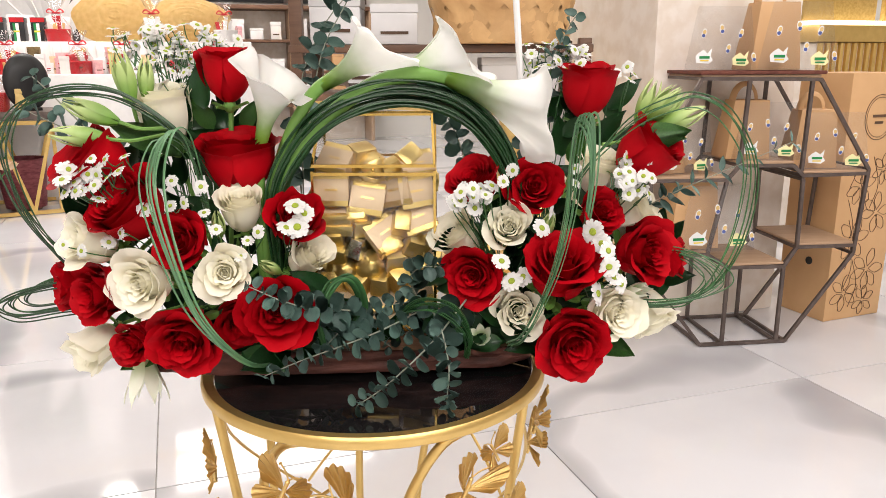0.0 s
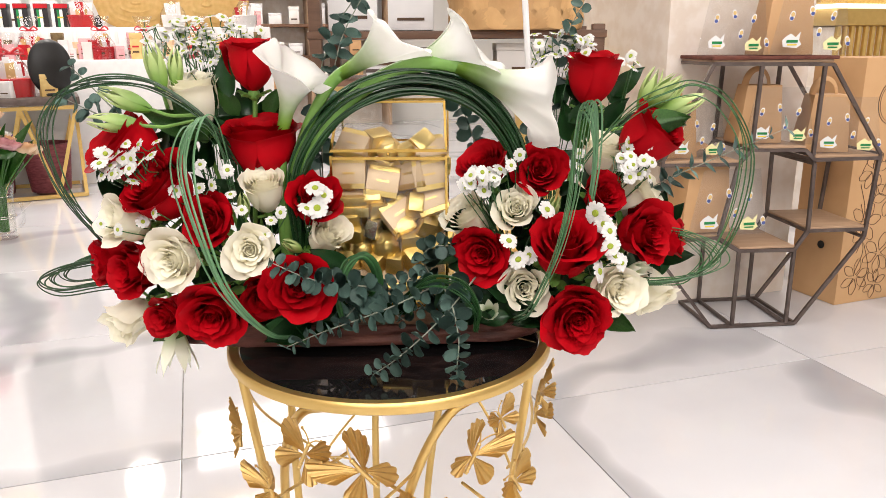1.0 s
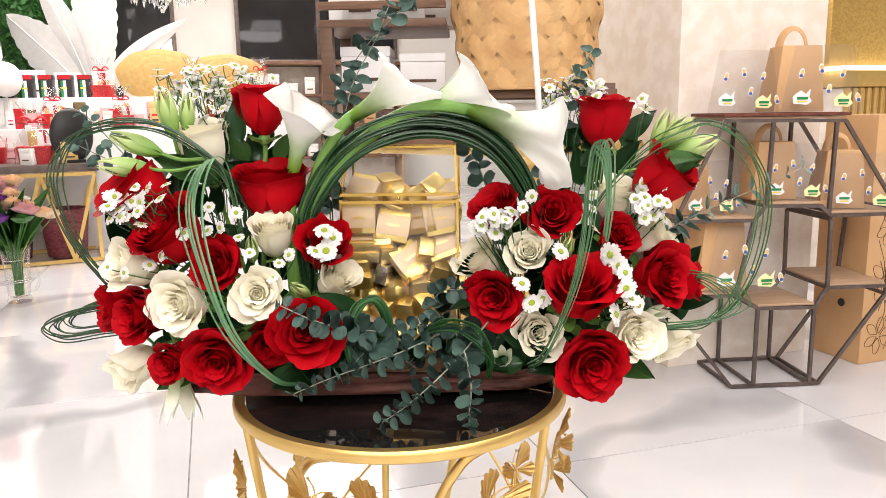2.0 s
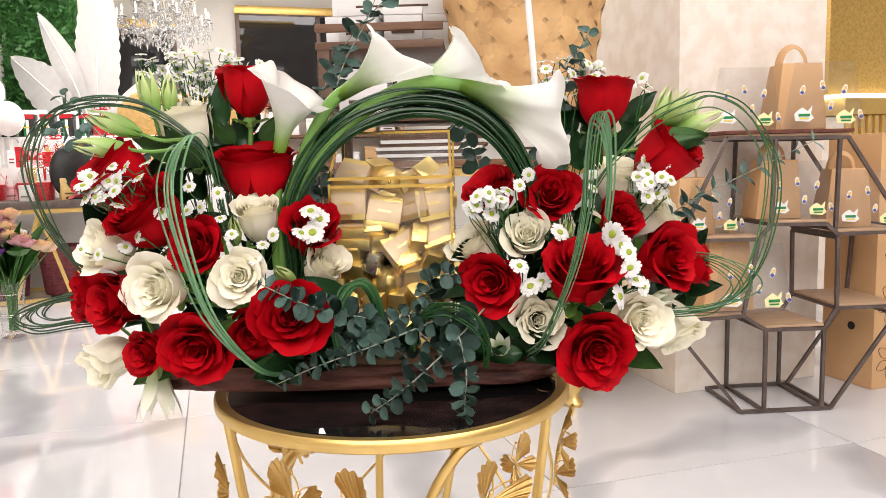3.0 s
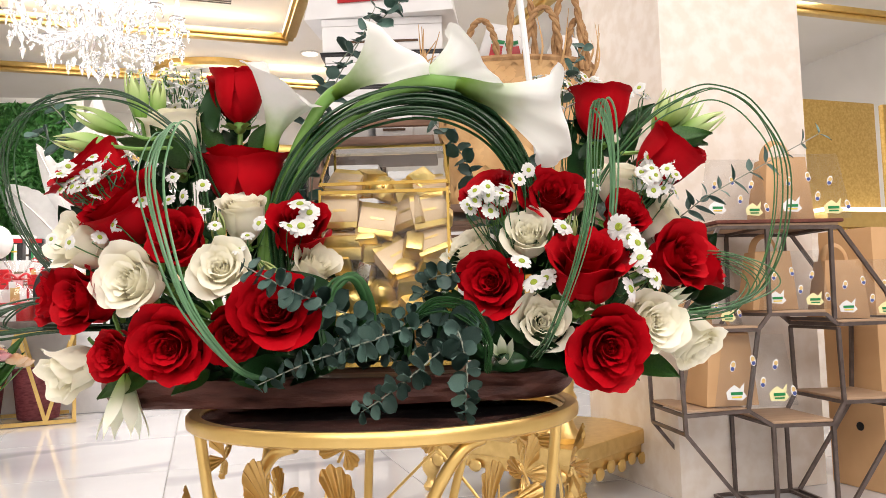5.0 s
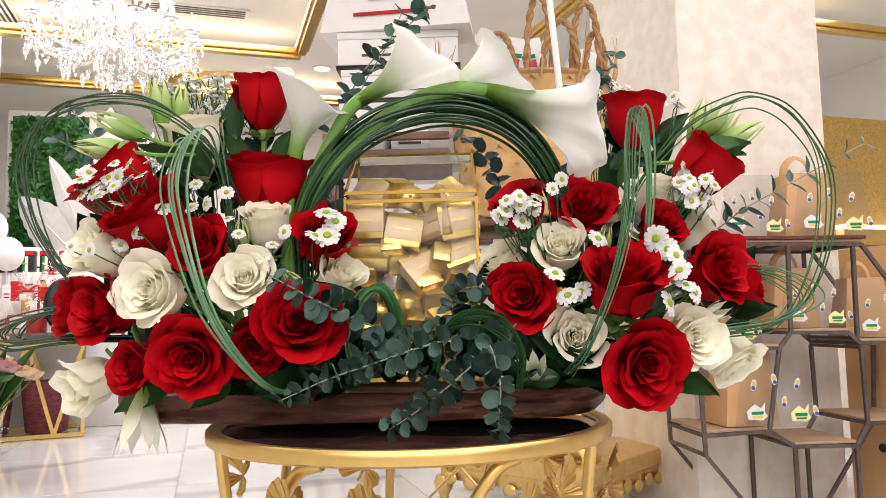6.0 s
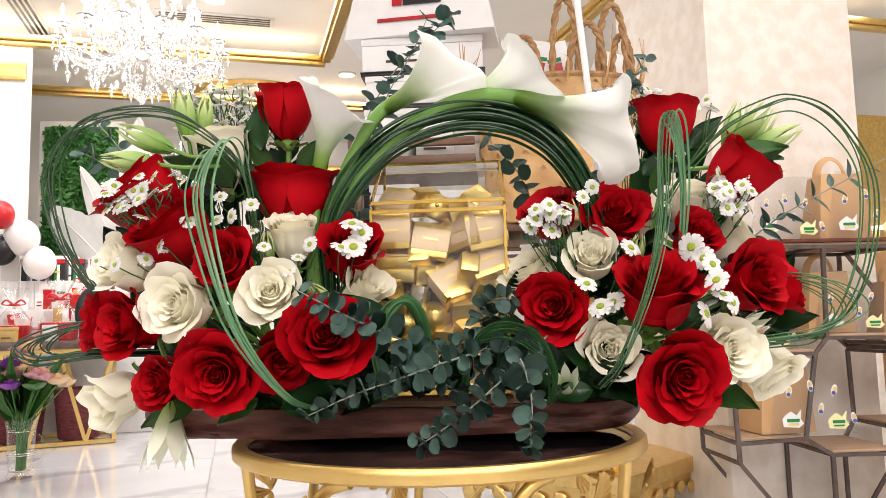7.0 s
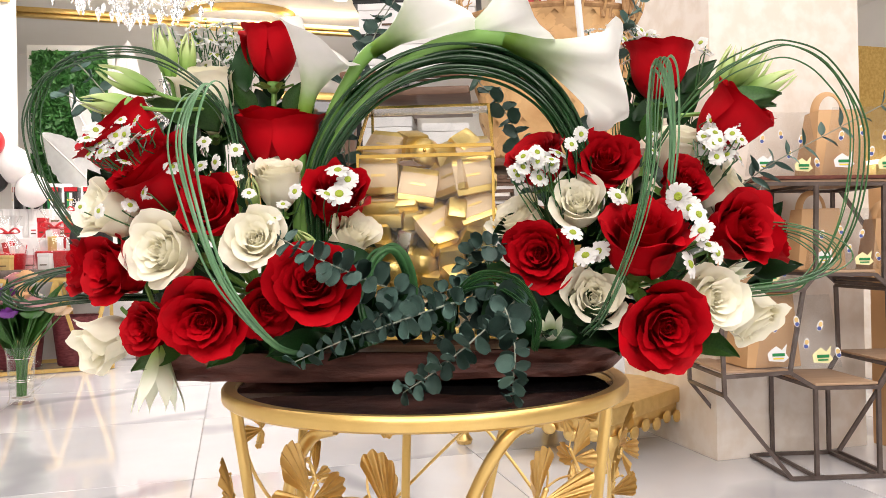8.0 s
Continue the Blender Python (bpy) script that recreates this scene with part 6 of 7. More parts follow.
peaked_bag((-0.21, 2.255, 1.589), 1.7, -6)


def basket():
    cx, cy = 0.15, 2.04
    t = thing("woven_basket", "woven palm-leaf basket bag with twisted rope handles on the rack", "basket", at=Matrix.Translation((cx, cy, 1.0055)))
    h = 0.36

    def wall(a, z, out):
        r = 0.155 + 0.045 * z / h + out
        return Vector((r * 1.08 * math.cos(a), r * 0.62 * math.sin(a), z))
    part("lining", sheet(bmesh.new(), lambda u, v: wall(6.28318 * u, h * v, -0.004), 48, 4), "wicker", t)
    part("basket_base", lathe(bmesh.new(), [(0.001, 0.001), (0.098, 0.001), (0.098, 0.006), (0.001, 0.006)], 32), "wicker", t)
    n = 14
    for sg in (-1, 1):
        for k in range(n):
            a0 = 6.28318 * k / n

            def strip(u, v, a0=a0, sg=sg):
                s = (u - 0.5) * 0.40
                a = a0 + sg * v * 1.9 + s
                wv = 0.0035 * math.sin(n * (v * 1.9) * sg * 1.0 + (0 if sg > 0 else math.pi) + n * s * 0.2)
                return wall(a, min(h, max(0.001, h * v + sg * s * 0.02)), 0.002 + wv + 0.0015 * (1 - abs(2 * u - 1)))
            part("woven_strip", sheet(bmesh.new(), strip, 3, 22), "wicker", t)
    part("rim_cord", tube(bmesh.new(), [wall(6.28318 * k / 40, h, 0.002) for k in range(41)], 0.008, 6), "rope", t)
    for y, x0, x1, top, tilt in ((-0.10, -0.12, -0.04, 0.13, -0.02), (-0.105, -0.01, 0.055, 0.22, -0.03), (-0.10, 0.03, 0.12, 0.15, -0.04), (-0.095, 0.105, 0.175, 0.20, -0.03), (-0.09, 0.14, 0.19, 0.13, -0.01), (0.09, -0.03, 0.07, 0.18, 0.02)):
        for ph in (0.0, 3.14159):
            pts = []
            for k in range(41):
                f = k / 40
                a = math.pi * f
                x = (x0 + x1) / 2 - (x1 - x0) / 2 * math.cos(a)
                z = h - 0.03 + top * math.sin(a) ** 0.8
                w = 36 * f + ph
                pts.append((x + 0.0045 * math.cos(w), y + tilt * math.sin(a) + 0.0045 * math.sin(w), z))
            part("rope_handle", tube(bmesh.new(), pts, 0.0056, 7), "rope", t, "twisted jute rope handle")
    for k in range(26):
        a = rndb.uniform(0, 6.28)
        p = wall(a, h - 0.02, 0.004)
        part("loose_blade", tube(bmesh.new(), [p, p + Vector((0.02 * math.cos(a), 0.02 * math.sin(a), 0.05)), p + Vector((rndb.uniform(-.03, .03), rndb.uniform(-.03, .03), rndb.uniform(0.08, 0.16)))], 0.006, 4, 8, flat=0.15, taper=0.2), "wicker", t)
    return t


rndb = random.Random(77)
basket()
rnd = random.Random(33)
for k, (x, y, z, rx) in enumerate(((0.09, 2.04, 1.30, 12), (0.18, 2.03, 1.29, -10), (0.25, 2.05, 1.27, 18))):
    t = thing("pillow_box", "white pillow-shaped gift box with flag print in the basket", "gift box", "white pillow boxes", at=Matrix.Translation((x, y, z)) @ Matrix.Rotation(radians(rx), 4, "Y"))
    part("box_body", sheet(bmesh.new(), lambda u, v: Vector((0.045 * math.cos(6.28318 * u) * (1 - 0.1 * math.cos(6.28 * v)), 0.022 * math.sin(6.28318 * u) * math.sin(math.pi * (0.04 + 0.92 * v)), 0.20 * v)), 20, 12), "paper", t)
    for z0, z1, mt in ((0.10, 0.135, "redp"), (0.085, 0.095, "blackp"), (0.14, 0.150, "greenp")):
        part("print_bar", bx(-0.02, 0.015, -0.0245, -0.0235, z0, z1), mt, t, smooth=False)

# the rack and all on it stand further back on the gold table, and are larger
back = Matrix.Translation((0, 0.03, 0.82)) @ Matrix.Scale(1.34, 4) @ Matrix.Translation((0, -0.03, -0.82))
for ob in list(scene.objects):
    if ob not in before and ob.parent is None:
        ob.matrix_basis = back @ ob.matrix_basis


# ---- display table, vase and counter further off ----
def gold_display():
    m = Matrix.Translation((-2.62, 5.12, 0)) @ Matrix.Rotation(radians(28), 4, "Z")
    t = thing("display_table", "gold zigzag-framed display table with grey stone top", "table", at=m)
    w, d = 1.7, 0.55
    q = 0.018
    for y in (0.0, d):
        for z in (q, 0.62):
            part("rail", tube(bmesh.new(), [(-w, y, z), (0, y, z)], q, 4), "gold", t, smooth=False)
        n = 5
        for k in range(n):
            x0, x1 = -w + w * k / n, -w + w * (k + 1) / n
            part("strut", tube(bmesh.new(), [(x0, y, 0.62), ((x0 + x1) / 2, y, q)], q * 0.9, 4), "gold", t, smooth=False)
            part("strut", tube(bmesh.new(), [((x0 + x1) / 2, y, q), (x1, y, 0.62)], q * 0.9, 4), "gold", t, smooth=False)
    for x in (-w, 0):
        part("rail", tube(bmesh.new(), [(x, 0, q), (x, d, q)], q, 4), "gold", t, smooth=False)
        part("strut", tube(bmesh.new(), [(x, 0, q), (x, d / 2, 0.62)], q * 0.9, 4), "gold", t, smooth=False)
    part("tabletop", bx(-w - 0.03, 0.03, -0.03, d + 0.03, 0.638, 0.69, bev=0.006), "steel", t, "grey stone top")
    return m


DT = gold_display()
rnd = random.Random(44)


def wrapped_gift(m, s, seed):
    r = random.Random(seed)
    t = thing("wrapped_gift", "gift basket in clear film tied with red ribbon", "gift basket", "film-wrapped gifts", at=m @ Matrix.Scale(s, 4))
    part("tub", lathe(bmesh.new(), [(0.001, 0.0), (0.11, 0.0), (0.125, 0.12), (0.118, 0.125), (0.001, 0.10)], 20), r.choice(("redp", "paper", "redp")), t)
    for k in range(9):
        bm = bmesh.new()
        box(bm, -0.02, 0.02, -0.012, 0.012, 0.10, 0.10 + r.uniform(0.08, 0.17), m=Matrix.Translation((r.uniform(-.08, .08), r.uniform(-.08, .08), 0)) @ Matrix.Rotation(r.uniform(-.3, .3), 4, "Y"))
        part("sweet", bm, r.choice(("paper", "paper", "redp", "straw")), t, smooth=False)

    def film(u, v):
        a = 6.28318 * u
        prof = 0.13 * (1 - 0.8 * max(0, v - 0.35) / 0.35) if v < 0.7 else 0.028 + 0.22 * (v - 0.7)
        rr = prof * (1 + 0.12 * noise.noise(Vector((4 * math.cos(a), 4 * math.sin(a), 3 * v + seed))) + 0.10 * math.sin(9 * a) * max(0, v - 0.3))
        return Vector((rr * math.cos(a), rr * math.sin(a), 0.42 * v))
    part("film_wrap", sheet(bmesh.new(), film, 40, 12), "film", t, "crinkled clear film")
    part("ribbon", tube(bmesh.new(), [(0.034 * math.cos(a), 0.034 * math.sin(a), 0.285) for a in [6.2832 * k / 16 for k in range(17)]], 0.009, 6), "redp", t)
    for sg in (-1, 1):
        part("bow", tube(bmesh.new(), [(0, -0.03, 0.285), (sg * 0.05, -0.05, 0.32), (sg * 0.08, -0.04, 0.29), (sg * 0.03, -0.035, 0.28)], 0.011, 6, 14, flat=0.4), "redp", t)


for k, (x, y, s) in enumerate(((-0.35, 0.18, 1.0), (-0.95, 0.2, 1.1), (-1.35, 0.3, 1.15), (-0.65, 0.42, 0.9))):
    wrapped_gift(DT @ Matrix.Translation((x, y, 0.6905)), s, k + 1)
ov = thing("oval_box", "black oval chocolate box standing on the display table", "box", at=DT @ Matrix.Translation((-0.12, 0.13, 0.691)) @ Matrix.Rotation(radians(12), 4, "Z") @ Matrix.Scale(1.45, 4))
part("box_body", ball(bmesh.new(), (0, 0, 0.13), 0.13, (0.75, 0.22, 1.0), 28, 16), "blackp", ov)
part("box_foot", bx(-0.05, 0.05, -0.025, 0.025, 0, 0.015, bev=0.004), "blackp", ov)
for k in range(4):
    b = thing("storage_tub", "dark red wicker tub under the display table", "tub", "dark red tubs", at=DT @ Matrix.Translation((-0.22 - 0.36 * k, 0.28, 0.0)))
    part("tub_body", lathe(bmesh.new(), [(0.001, 0.02), (0.13, 0.02), (0.16, 0.30), (0.165, 0.36), (0.15, 0.36), (0.12, 0.05), (0.001, 0.05)], 24), "burgundy", b)
    part("tub_foot", lathe(bmesh.new(), [(0.001, 0.0), (0.10, 0.0), (0.10, 0.022), (0.001, 0.022)], 24), "dkwood", b)


def vase(at):
    t = thing("glass_vase", "clear glass jug with handle standing on the marble floor", "vase", at=Matrix.Translation(at))
    prof = [(0.001, 0.002), (0.060, 0.002), (0.066, 0.012), (0.055, 0.03), (0.062, 0.12), (0.068, 0.24), (0.078, 0.30), (0.074, 0.30), (0.064, 0.24), (0.058, 0.12), (0.05, 0.035), (0.001, 0.03)]
    part("jug", lathe(bmesh.new(), prof, 32), "clear", t, "clear glass jug")
    for z in (0.12, 0.13, 0.24):
        part("rim_line", tube(bmesh.new(), [(0.066 * math.cos(a), 0.066 * math.sin(a), z) for a in [6.2832 * k / 28 for k in range(29)]], 0.0016, 5), "silver", t)
    part("handle", tube(bmesh.new(), [(0.064, 0, 0.22), (0.11, 0, 0.20), (0.115, 0, 0.10), (0.06, 0, 0.05)], 0.008, 8, 18), "clear", t)
    r = random.Random(3)
    b = thing("artificial_bouquet", "pink, peach and purple artificial flowers in the glass jug", "bouquet", at=Matrix.Translation(at))
    for k in range(26):
        a, el = r.uniform(0, 6.28), r.uniform(0.1, 0.75)
        top = Vector((0.26 * el * math.cos(a) * 1.2, 0.2 * el * math.sin(a), 0.36 + 0.28 * (1 - el * 0.6) * r.uniform(0.6, 1.2)))
        part("stem", tube(bmesh.new(), [(0.02 * math.cos(a), 0.02 * math.sin(a), 0.04), (0.03 * math.cos(a), 0.03 * math.sin(a), 0.25), top], 0.004, 5, 8), "leafl", b)
        mt = r.choice(("pinkp", "pinkp", "peach", "peach", "purple", "white", "leafl"))
        bm = bmesh.new()
        for j in range(16):
            o = j / 15
            ph = j * 2.4

            def pet(u, v, o=o, ph=ph):
                s = 2 * u - 1
                rad = (0.012 + 0.050 * o) * (0.3 + 0.7 * v ** 0.6)
                aa = ph + s * (1.3 - 0.5 * o)
                return top + Vector((rad * math.cos(aa), rad * math.sin(aa), 0.055 * v * (1 - 0.45 * o) - 0.006 * s * s))
            sheet(bm, pet, 4, 3)
        part("bloom", bm, mt, b)
    proto = [part("leaf", leaf_mesh(1, 0.10, 0.3, -0.2, k), "leafl", b) for k in range(2)]
    for k in range(22):
        a = r.uniform(0, 6.28)
        y = Vector((0.5 * math.cos(a), 0.5 * math.sin(a), r.uniform(0.5, 1.2))).normalized()
        z = (Vector((0, -1, 0.2)) - y * Vector((0, -1, 0.2)).dot(y)).normalized()
        m = Matrix.Translation((0.04 * math.cos(a), 0.04 * math.sin(a), r.uniform(0.25, 0.38))) @ Matrix((y.cross(z), y, z)).transposed().to_4x4() @ Matrix.Scale(r.uniform(0.2, 0.36), 4)
        if k < 2:
            proto[k].matrix_local = m
        else:
            again(proto[k % 2], m, b)


vase((-2.50, 3.93, 0.0))

CM = Matrix.Translation((-1.55, 6.35, 0)) @ Matrix.Rotation(radians(14), 4, "Z")
ct = thing("display_counter", "white cloth-covered stepped display counter", "counter", at=CM)
part("counter_step", bx(-2.9, 0.0, -0.42, 0.0, 0.0, 0.92, bev=0.01), "paper", ct)
part("counter_body", bx(-2.9, 0.0, 0.005, 0.6, 0.0, 1.16, bev=0.01), "paper", ct)
for k in range(46):
    part("cloth_fold", tube(bmesh.new(), [(-2.86 + 0.062 * k, -0.002, 1.15), (-2.86 + 0.062 * k + 0.004, -0.012, 1.05), (-2.86 + 0.062 * k, -0.010, 0.95)], 0.016, 6, 8, flat=0.5), "paper", ct)
rnd = random.Random(55)
for k in range(30):
    x = -2.82 + 0.094 * k
    carton_small("sweet_packet", rnd.choice(("small white and red sweet packet on the counter", "small clear-topped sweet packet on the counter")), CM @ Vector((x, -0.22 + rnd.uniform(-.1, .1), 0.9205)), (0.06, 0.05, rnd.uniform(0.08, 0.17)), rnd.choice(("paper", "paper", "redp", "pinkp", "film")), rnd.uniform(-20, 50), "sweet packets on the counter", rnd.choice((0, 1, 2)), "packet")
for k in range(9):
    x = -2.75 + 0.145 * k
    b = carton_small("flag_box", "black box with red, white and green bands on the counter", CM @ Vector((x, 0.15, 1.1605)), (0.10, 0.09, 0.18), "blackp", 14, "banded boxes on the counter")
    for x0, x1, mt in ((-0.03, -0.012, "greenp"), (-0.011, 0.011, "paper")):
        part("band", bx(x0, x1, -0.049, -0.0475, 0.0, 0.135), mt, b, smooth=False)
    part("band", bx(-0.05, 0.05, -0.0495, -0.0480, 0.145, 0.178), "redp", b, smooth=False)
    part("bow", bx(-0.028, 0.014, -0.0515, -0.0495, 0.07, 0.082), "yellow", b, smooth=False)

# small packets and film-wrapped sweets crowd the counter's lower step and the display table
for k in range(34):
    x = -1.95 + 0.056 * k
    carton_small("sweet_packet", "small pale sweet packet standing on the counter", CM @ Vector((x, rnd.uniform(-0.40, -0.06), 0.9205)), (rnd.uniform(0.05, 0.09), 0.03, rnd.uniform(0.07, 0.2)), rnd.choice(("paper", "pinkp", "peach", "straw", "wallw", "dstraw")), rnd.uniform(-30, 50), "sweet packets on the counter", rnd.choice((0, 1, 2)), "packet")
for k in range(9):
    x = -1.15 + 0.125 * k
    carton_small("sweet_packet", "small pale sweet packet lying on the display table", DT @ Vector((x, rnd.uniform(0.02, 0.5), 0.6905)), (rnd.uniform(0.07, 0.12), 0.05, rnd.uniform(0.06, 0.2)), rnd.choice(("paper", "pinkp", "straw", "wallw", "redp")), rnd.uniform(-20, 60), "sweet packets on the table", 1, "packet")


def straw_fan(m, w, h, seed):
    t = thing("straw_basket", "round golden straw basket leaning on the counter", "basket", "straw baskets", at=m)

    def fn(u, v):
        a = 6.28318 * u
        k = 1 + 0.06 * noise.noise(Vector((2 * math.cos(a), 2 * math.sin(a), seed)))
        return Vector((w * v * k * math.cos(a), 0.10 * v * v + 0.004 * math.sin(40 * v), h + h * v * k * math.sin(a)))
    part("basket_bowl", thick(sheet(bmesh.new(), fn, 36, 16), 0.008), "straw", t)


straw_fan(CM @ Matrix.Translation((-1.05, 0.18, 1.163)) @ Matrix.Rotation(radians(-14), 4, "X"), 0.34, 0.22, 1)
straw_fan(CM @ Matrix.Translation((-0.50, 0.22, 1.163)) @ Matrix.Rotation(radians(-14), 4, "X"), 0.34, 0.20, 2)
for k, (x, y) in enumerate(((-1.45, 0.1), (-0.75, 0.05), (-0.2, 0.1), (-2.3, 0.35), (-1.75, -0.2), (-1.25, -0.25), (-0.95, -0.2), (-0.55, -0.25), (-0.3, -0.2))):
    wrapped_gift(CM @ Matrix.Translation((x, y, 1.1605 if y > 0 else 0.9205)), 0.75, 10 + k)
for k in range(10):
    carton_small("gift_box", "white cardboard gift box on the far counter", CM @ Vector((-2.6 + 0.27 * k, 0.45, 1.1605)), (0.18, 0.14, rnd.uniform(0.12, 0.3)), rnd.choice(("paper", "paper", "pinkp", "wicker")), rnd.uniform(-8, 30), "boxes on the far counter", 1)


# ---- hedge panel, white leaves, balloons ----
hp = thing("hedge_panel", "artificial green hedge panel in a white frame", "hedge panel", at=Matrix.Translation((-3.72, 7.0, 0)) @ Matrix.Rotation(radians(10), 4, "Z"))
part("panel_frame", bx(-0.62, 0.16, 0.02, 0.08, 0.0, 2.78, bev=0.01), "wallw", hp)
part("backing_mat", bx(-0.57, 0.11, 0.008, 0.019, 0.05, 2.72), "hedge", hp, "dark green backing mat", smooth=False)
bm = bmesh.new()
rnd = random.Random(61)
for k in range(5200):
    x, z = rnd.uniform(-0.56, 0.10), rnd.uniform(0.05, 2.70)
    s = rnd.uniform(0.025, 0.05)
    d1 = Vector((rnd.uniform(-1, 1), rnd.uniform(-0.9, 0.0), rnd.uniform(-1, 1))).normalized() * s
    d2 = Vector((rnd.uniform(-1, 1), rnd.uniform(-0.6, 0.2), rnd.uniform(-1, 1))).normalized() * s * 0.5
    c = Vector((x, rnd.uniform(-0.05, 0.015), z))
    bm.faces.new([bm.verts.new(c - d1), bm.verts.new(c + d2), bm.verts.new(c + d1), bm.verts.new(c - d2)])
part("hedge_leaves", bm, "hedge", hp, "dense small green leaves", smooth=False, kind="stuff")


def leaf_board(m, length, width, n, curve):
    t = thing("leaf_board", "large white scalloped leaf-shaped board", "wall decoration", "white leaf boards", at=m)

    def fn(u, v):
        s = 2 * u - 1
        w = width * math.sin(math.pi * min(1, 0.06 + 0.94 * v)) ** 0.7 * (1 + 0.09 * abs(math.sin(n * math.pi * v)))
        return Vector((w * s + curve * v * v, 0.02 * abs(s), length * v))
    part("board", thick(sheet(bmesh.new(), fn, 6, 60), 0.012), "paper", t)
    part("mid_rib", tube(bmesh.new(), [(0, -0.004, 0), (curve * 0.25, -0.004, length * 0.5), (curve, -0.004, length * 0.97)], 0.006, 5, 12), "wallw", t)
    part("stake", tube(bmesh.new(), [(0, 0.01, 0.02), (0, 0.02, -0.2)], 0.012, 6), "wallw", t)


for rot, ln, w, n, cv in ((-42, 1.05, 0.20, 11, -0.05), (-18, 1.2, 0.12, 1, -0.1), (3, 1.55, 0.19, 14, 0.0), (38, 1.05, 0.09, 1, 0.25)):
    leaf_board(Matrix.Translation((-3.30, 6.62, 1.15)) @ Matrix.Rotation(radians(rot), 4, "Y"), ln, w, n, cv)
ps = thing("leaf_board_plinth", "white round plinth that holds the leaf boards", "plinth", at=Matrix.Translation((-3.30, 6.63, 0)))
part("plinth_body", lathe(bmesh.new(), [(0.001, 0), (0.25, 0), (0.25, 0.05), (0.2, 0.08), (0.2, 1.1), (0.22, 1.14), (0.001, 1.14)], 32), "wallw", ps)
for k, (x, y, z, r, mt, lab) in enumerate(((-3.72, 5.75, 1.50, 0.13, "paper", "round white balloon"), (-3.60, 5.80, 1.30, 0.12, "paper", "round white balloon"), (-3.85, 5.7, 1.40, 0.11, "blackp", "round black balloon"), (-3.80, 5.6, 1.66, 0.10, "redp", "red heart-like balloon"), (-4.0, 5.7, 1.75, 0.11, "paper", "round white balloon"))):
    b = thing("balloon", lab + " on a thin stick", "balloon", "balloons on sticks", at=Matrix.Translation((x, y, z)))
    part("balloon_skin", ball(bmesh.new(), (0, 0, 0), r, (1, 1, 1.12), 24, 16), mt, b)
    part("stick", tube(bmesh.new(), [(0, 0, -r * 1.1), (0, 0, -z + 0.001)], 0.004, 5), "paper", b)


# ---- ceiling: cornices, lights, vents, chandeliers; far wall ----
def cornice(a, b, name="trim"):
    """A stepped gold cornice from a to b under the ceiling."""
    a, b = Vector(a), Vector(b)
    d = (b - a)
    ln = d.length
    bm = bx(0, ln, -0.06, 0.06, -0.05, 0.0, bev=0.012)
    box(bm, 0, ln, -0.035, 0.035, -0.085, -0.051, bev=0.01)
    ob = part(name, bm, "gold", label="gold ceiling cornice", category="cornice", kind="structure")
    part("cove_strip", bx(0.02, ln - 0.02, -0.02, 0.02, 0.001, 0.008), "strip", ob, "glowing strip that lights the ceiling", smooth=False)
    ob.matrix_world = Matrix.Translation(a - Vector((0, 0, 0.13))) @ Matrix.Rotation(math.atan2(d.y, d.x), 4, "Z")


CZ = CEIL - 0.002
K0 = Vector((-1.43, 6.36, CZ))
uA, uB = Vector((AX, AY, 0)), Vector((-AY, AX, 0))
cornice(K0, K0 - 3.0 * uA)
cornice(K0 - 0.08 * uB, K0 - 5.0 * uB)
cornice(K0 + 1.3 * uB + 0.6 * uA, K0 + 1.3 * uB - 3.2 * uA)
cornice(rm(0.9, 0.6, CZ), rm(0.9, 6.0, CZ))
cornice(rm(1.0, 2.4, CZ), rm(4.4, 2.4, CZ))
for k, p in enumerate([K0 - 0.28 * uA + 0.35 * uB, K0 - 0.9 * uA - 0.7 * uB, K0 - 0.45 * uA - 1.5 * uB, K0 - 1.5 * uA + 0.4 * uB, K0 - 2.3 * uA + 0.3 * uB, K0 + 0.3 * uA + 0.8 * uB, rm(1.3, 1.0, CZ), rm(1.6, 3.2, CZ), rm(2.4, 2.8, CZ), rm(1.2, 4.6, CZ), Vector((-0.4, 4.4, CZ)), Vector((-0.6, 7.6, CZ)), Vector((-1.6, 8.2, CZ))]):
    t = thing("downlight", "round recessed ceiling downlight, switched on", "ceiling light", "ceiling downlights", at=Matrix.Translation((p.x, p.y, CZ)))
    part("light_ring", lathe(bmesh.new(), [(0.075, 0.0), (0.098, 0.0), (0.098, -0.008), (0.078, -0.012), (0.075, 0.0)], 28), "wallw", t)
    part("light_disc", lathe(bmesh.new(), [(0.001, -0.004), (0.074, -0.004), (0.074, -0.001), (0.001, -0.001)], 28), "lamp", t, "glowing light disc")
for p, ln, rz in ((K0 - 0.9 * uA - 0.35 * uB, 0.9, 19.2), (K0 - 2.2 * uA - 1.3 * uB, 0.8, 109.2), (K0 - 2.3 * uA - 0.1 * uB, 0.8, 109.2)):
    t = thing("ceiling_vent", "white ceiling air vent with black bars for its shaded slots", "ceiling vent", "ceiling vents", at=Matrix.Translation((p.x, p.y, CZ)) @ Matrix.Rotation(radians(rz), 4, "Z"))
    part("frame", bx(-ln / 2, ln / 2, -0.09, 0.09, -0.012, 0, bev=0.003), "wallw", t)
    # Solid black bars stand for the shade inside the slots; nothing is cut.
    for k in range(4):
        part("slot", bx(-ln / 2 + 0.03, ln / 2 - 0.03, -0.07 + 0.04 * k, -0.05 + 0.04 * k, -0.016, -0.0125), "blackp", t, smooth=False)
slab("wall_return", -6.1, -3.32, 4.38, 4.60, 0, CEIL - 0.003, "wallw", "white wall return beside the hedge")
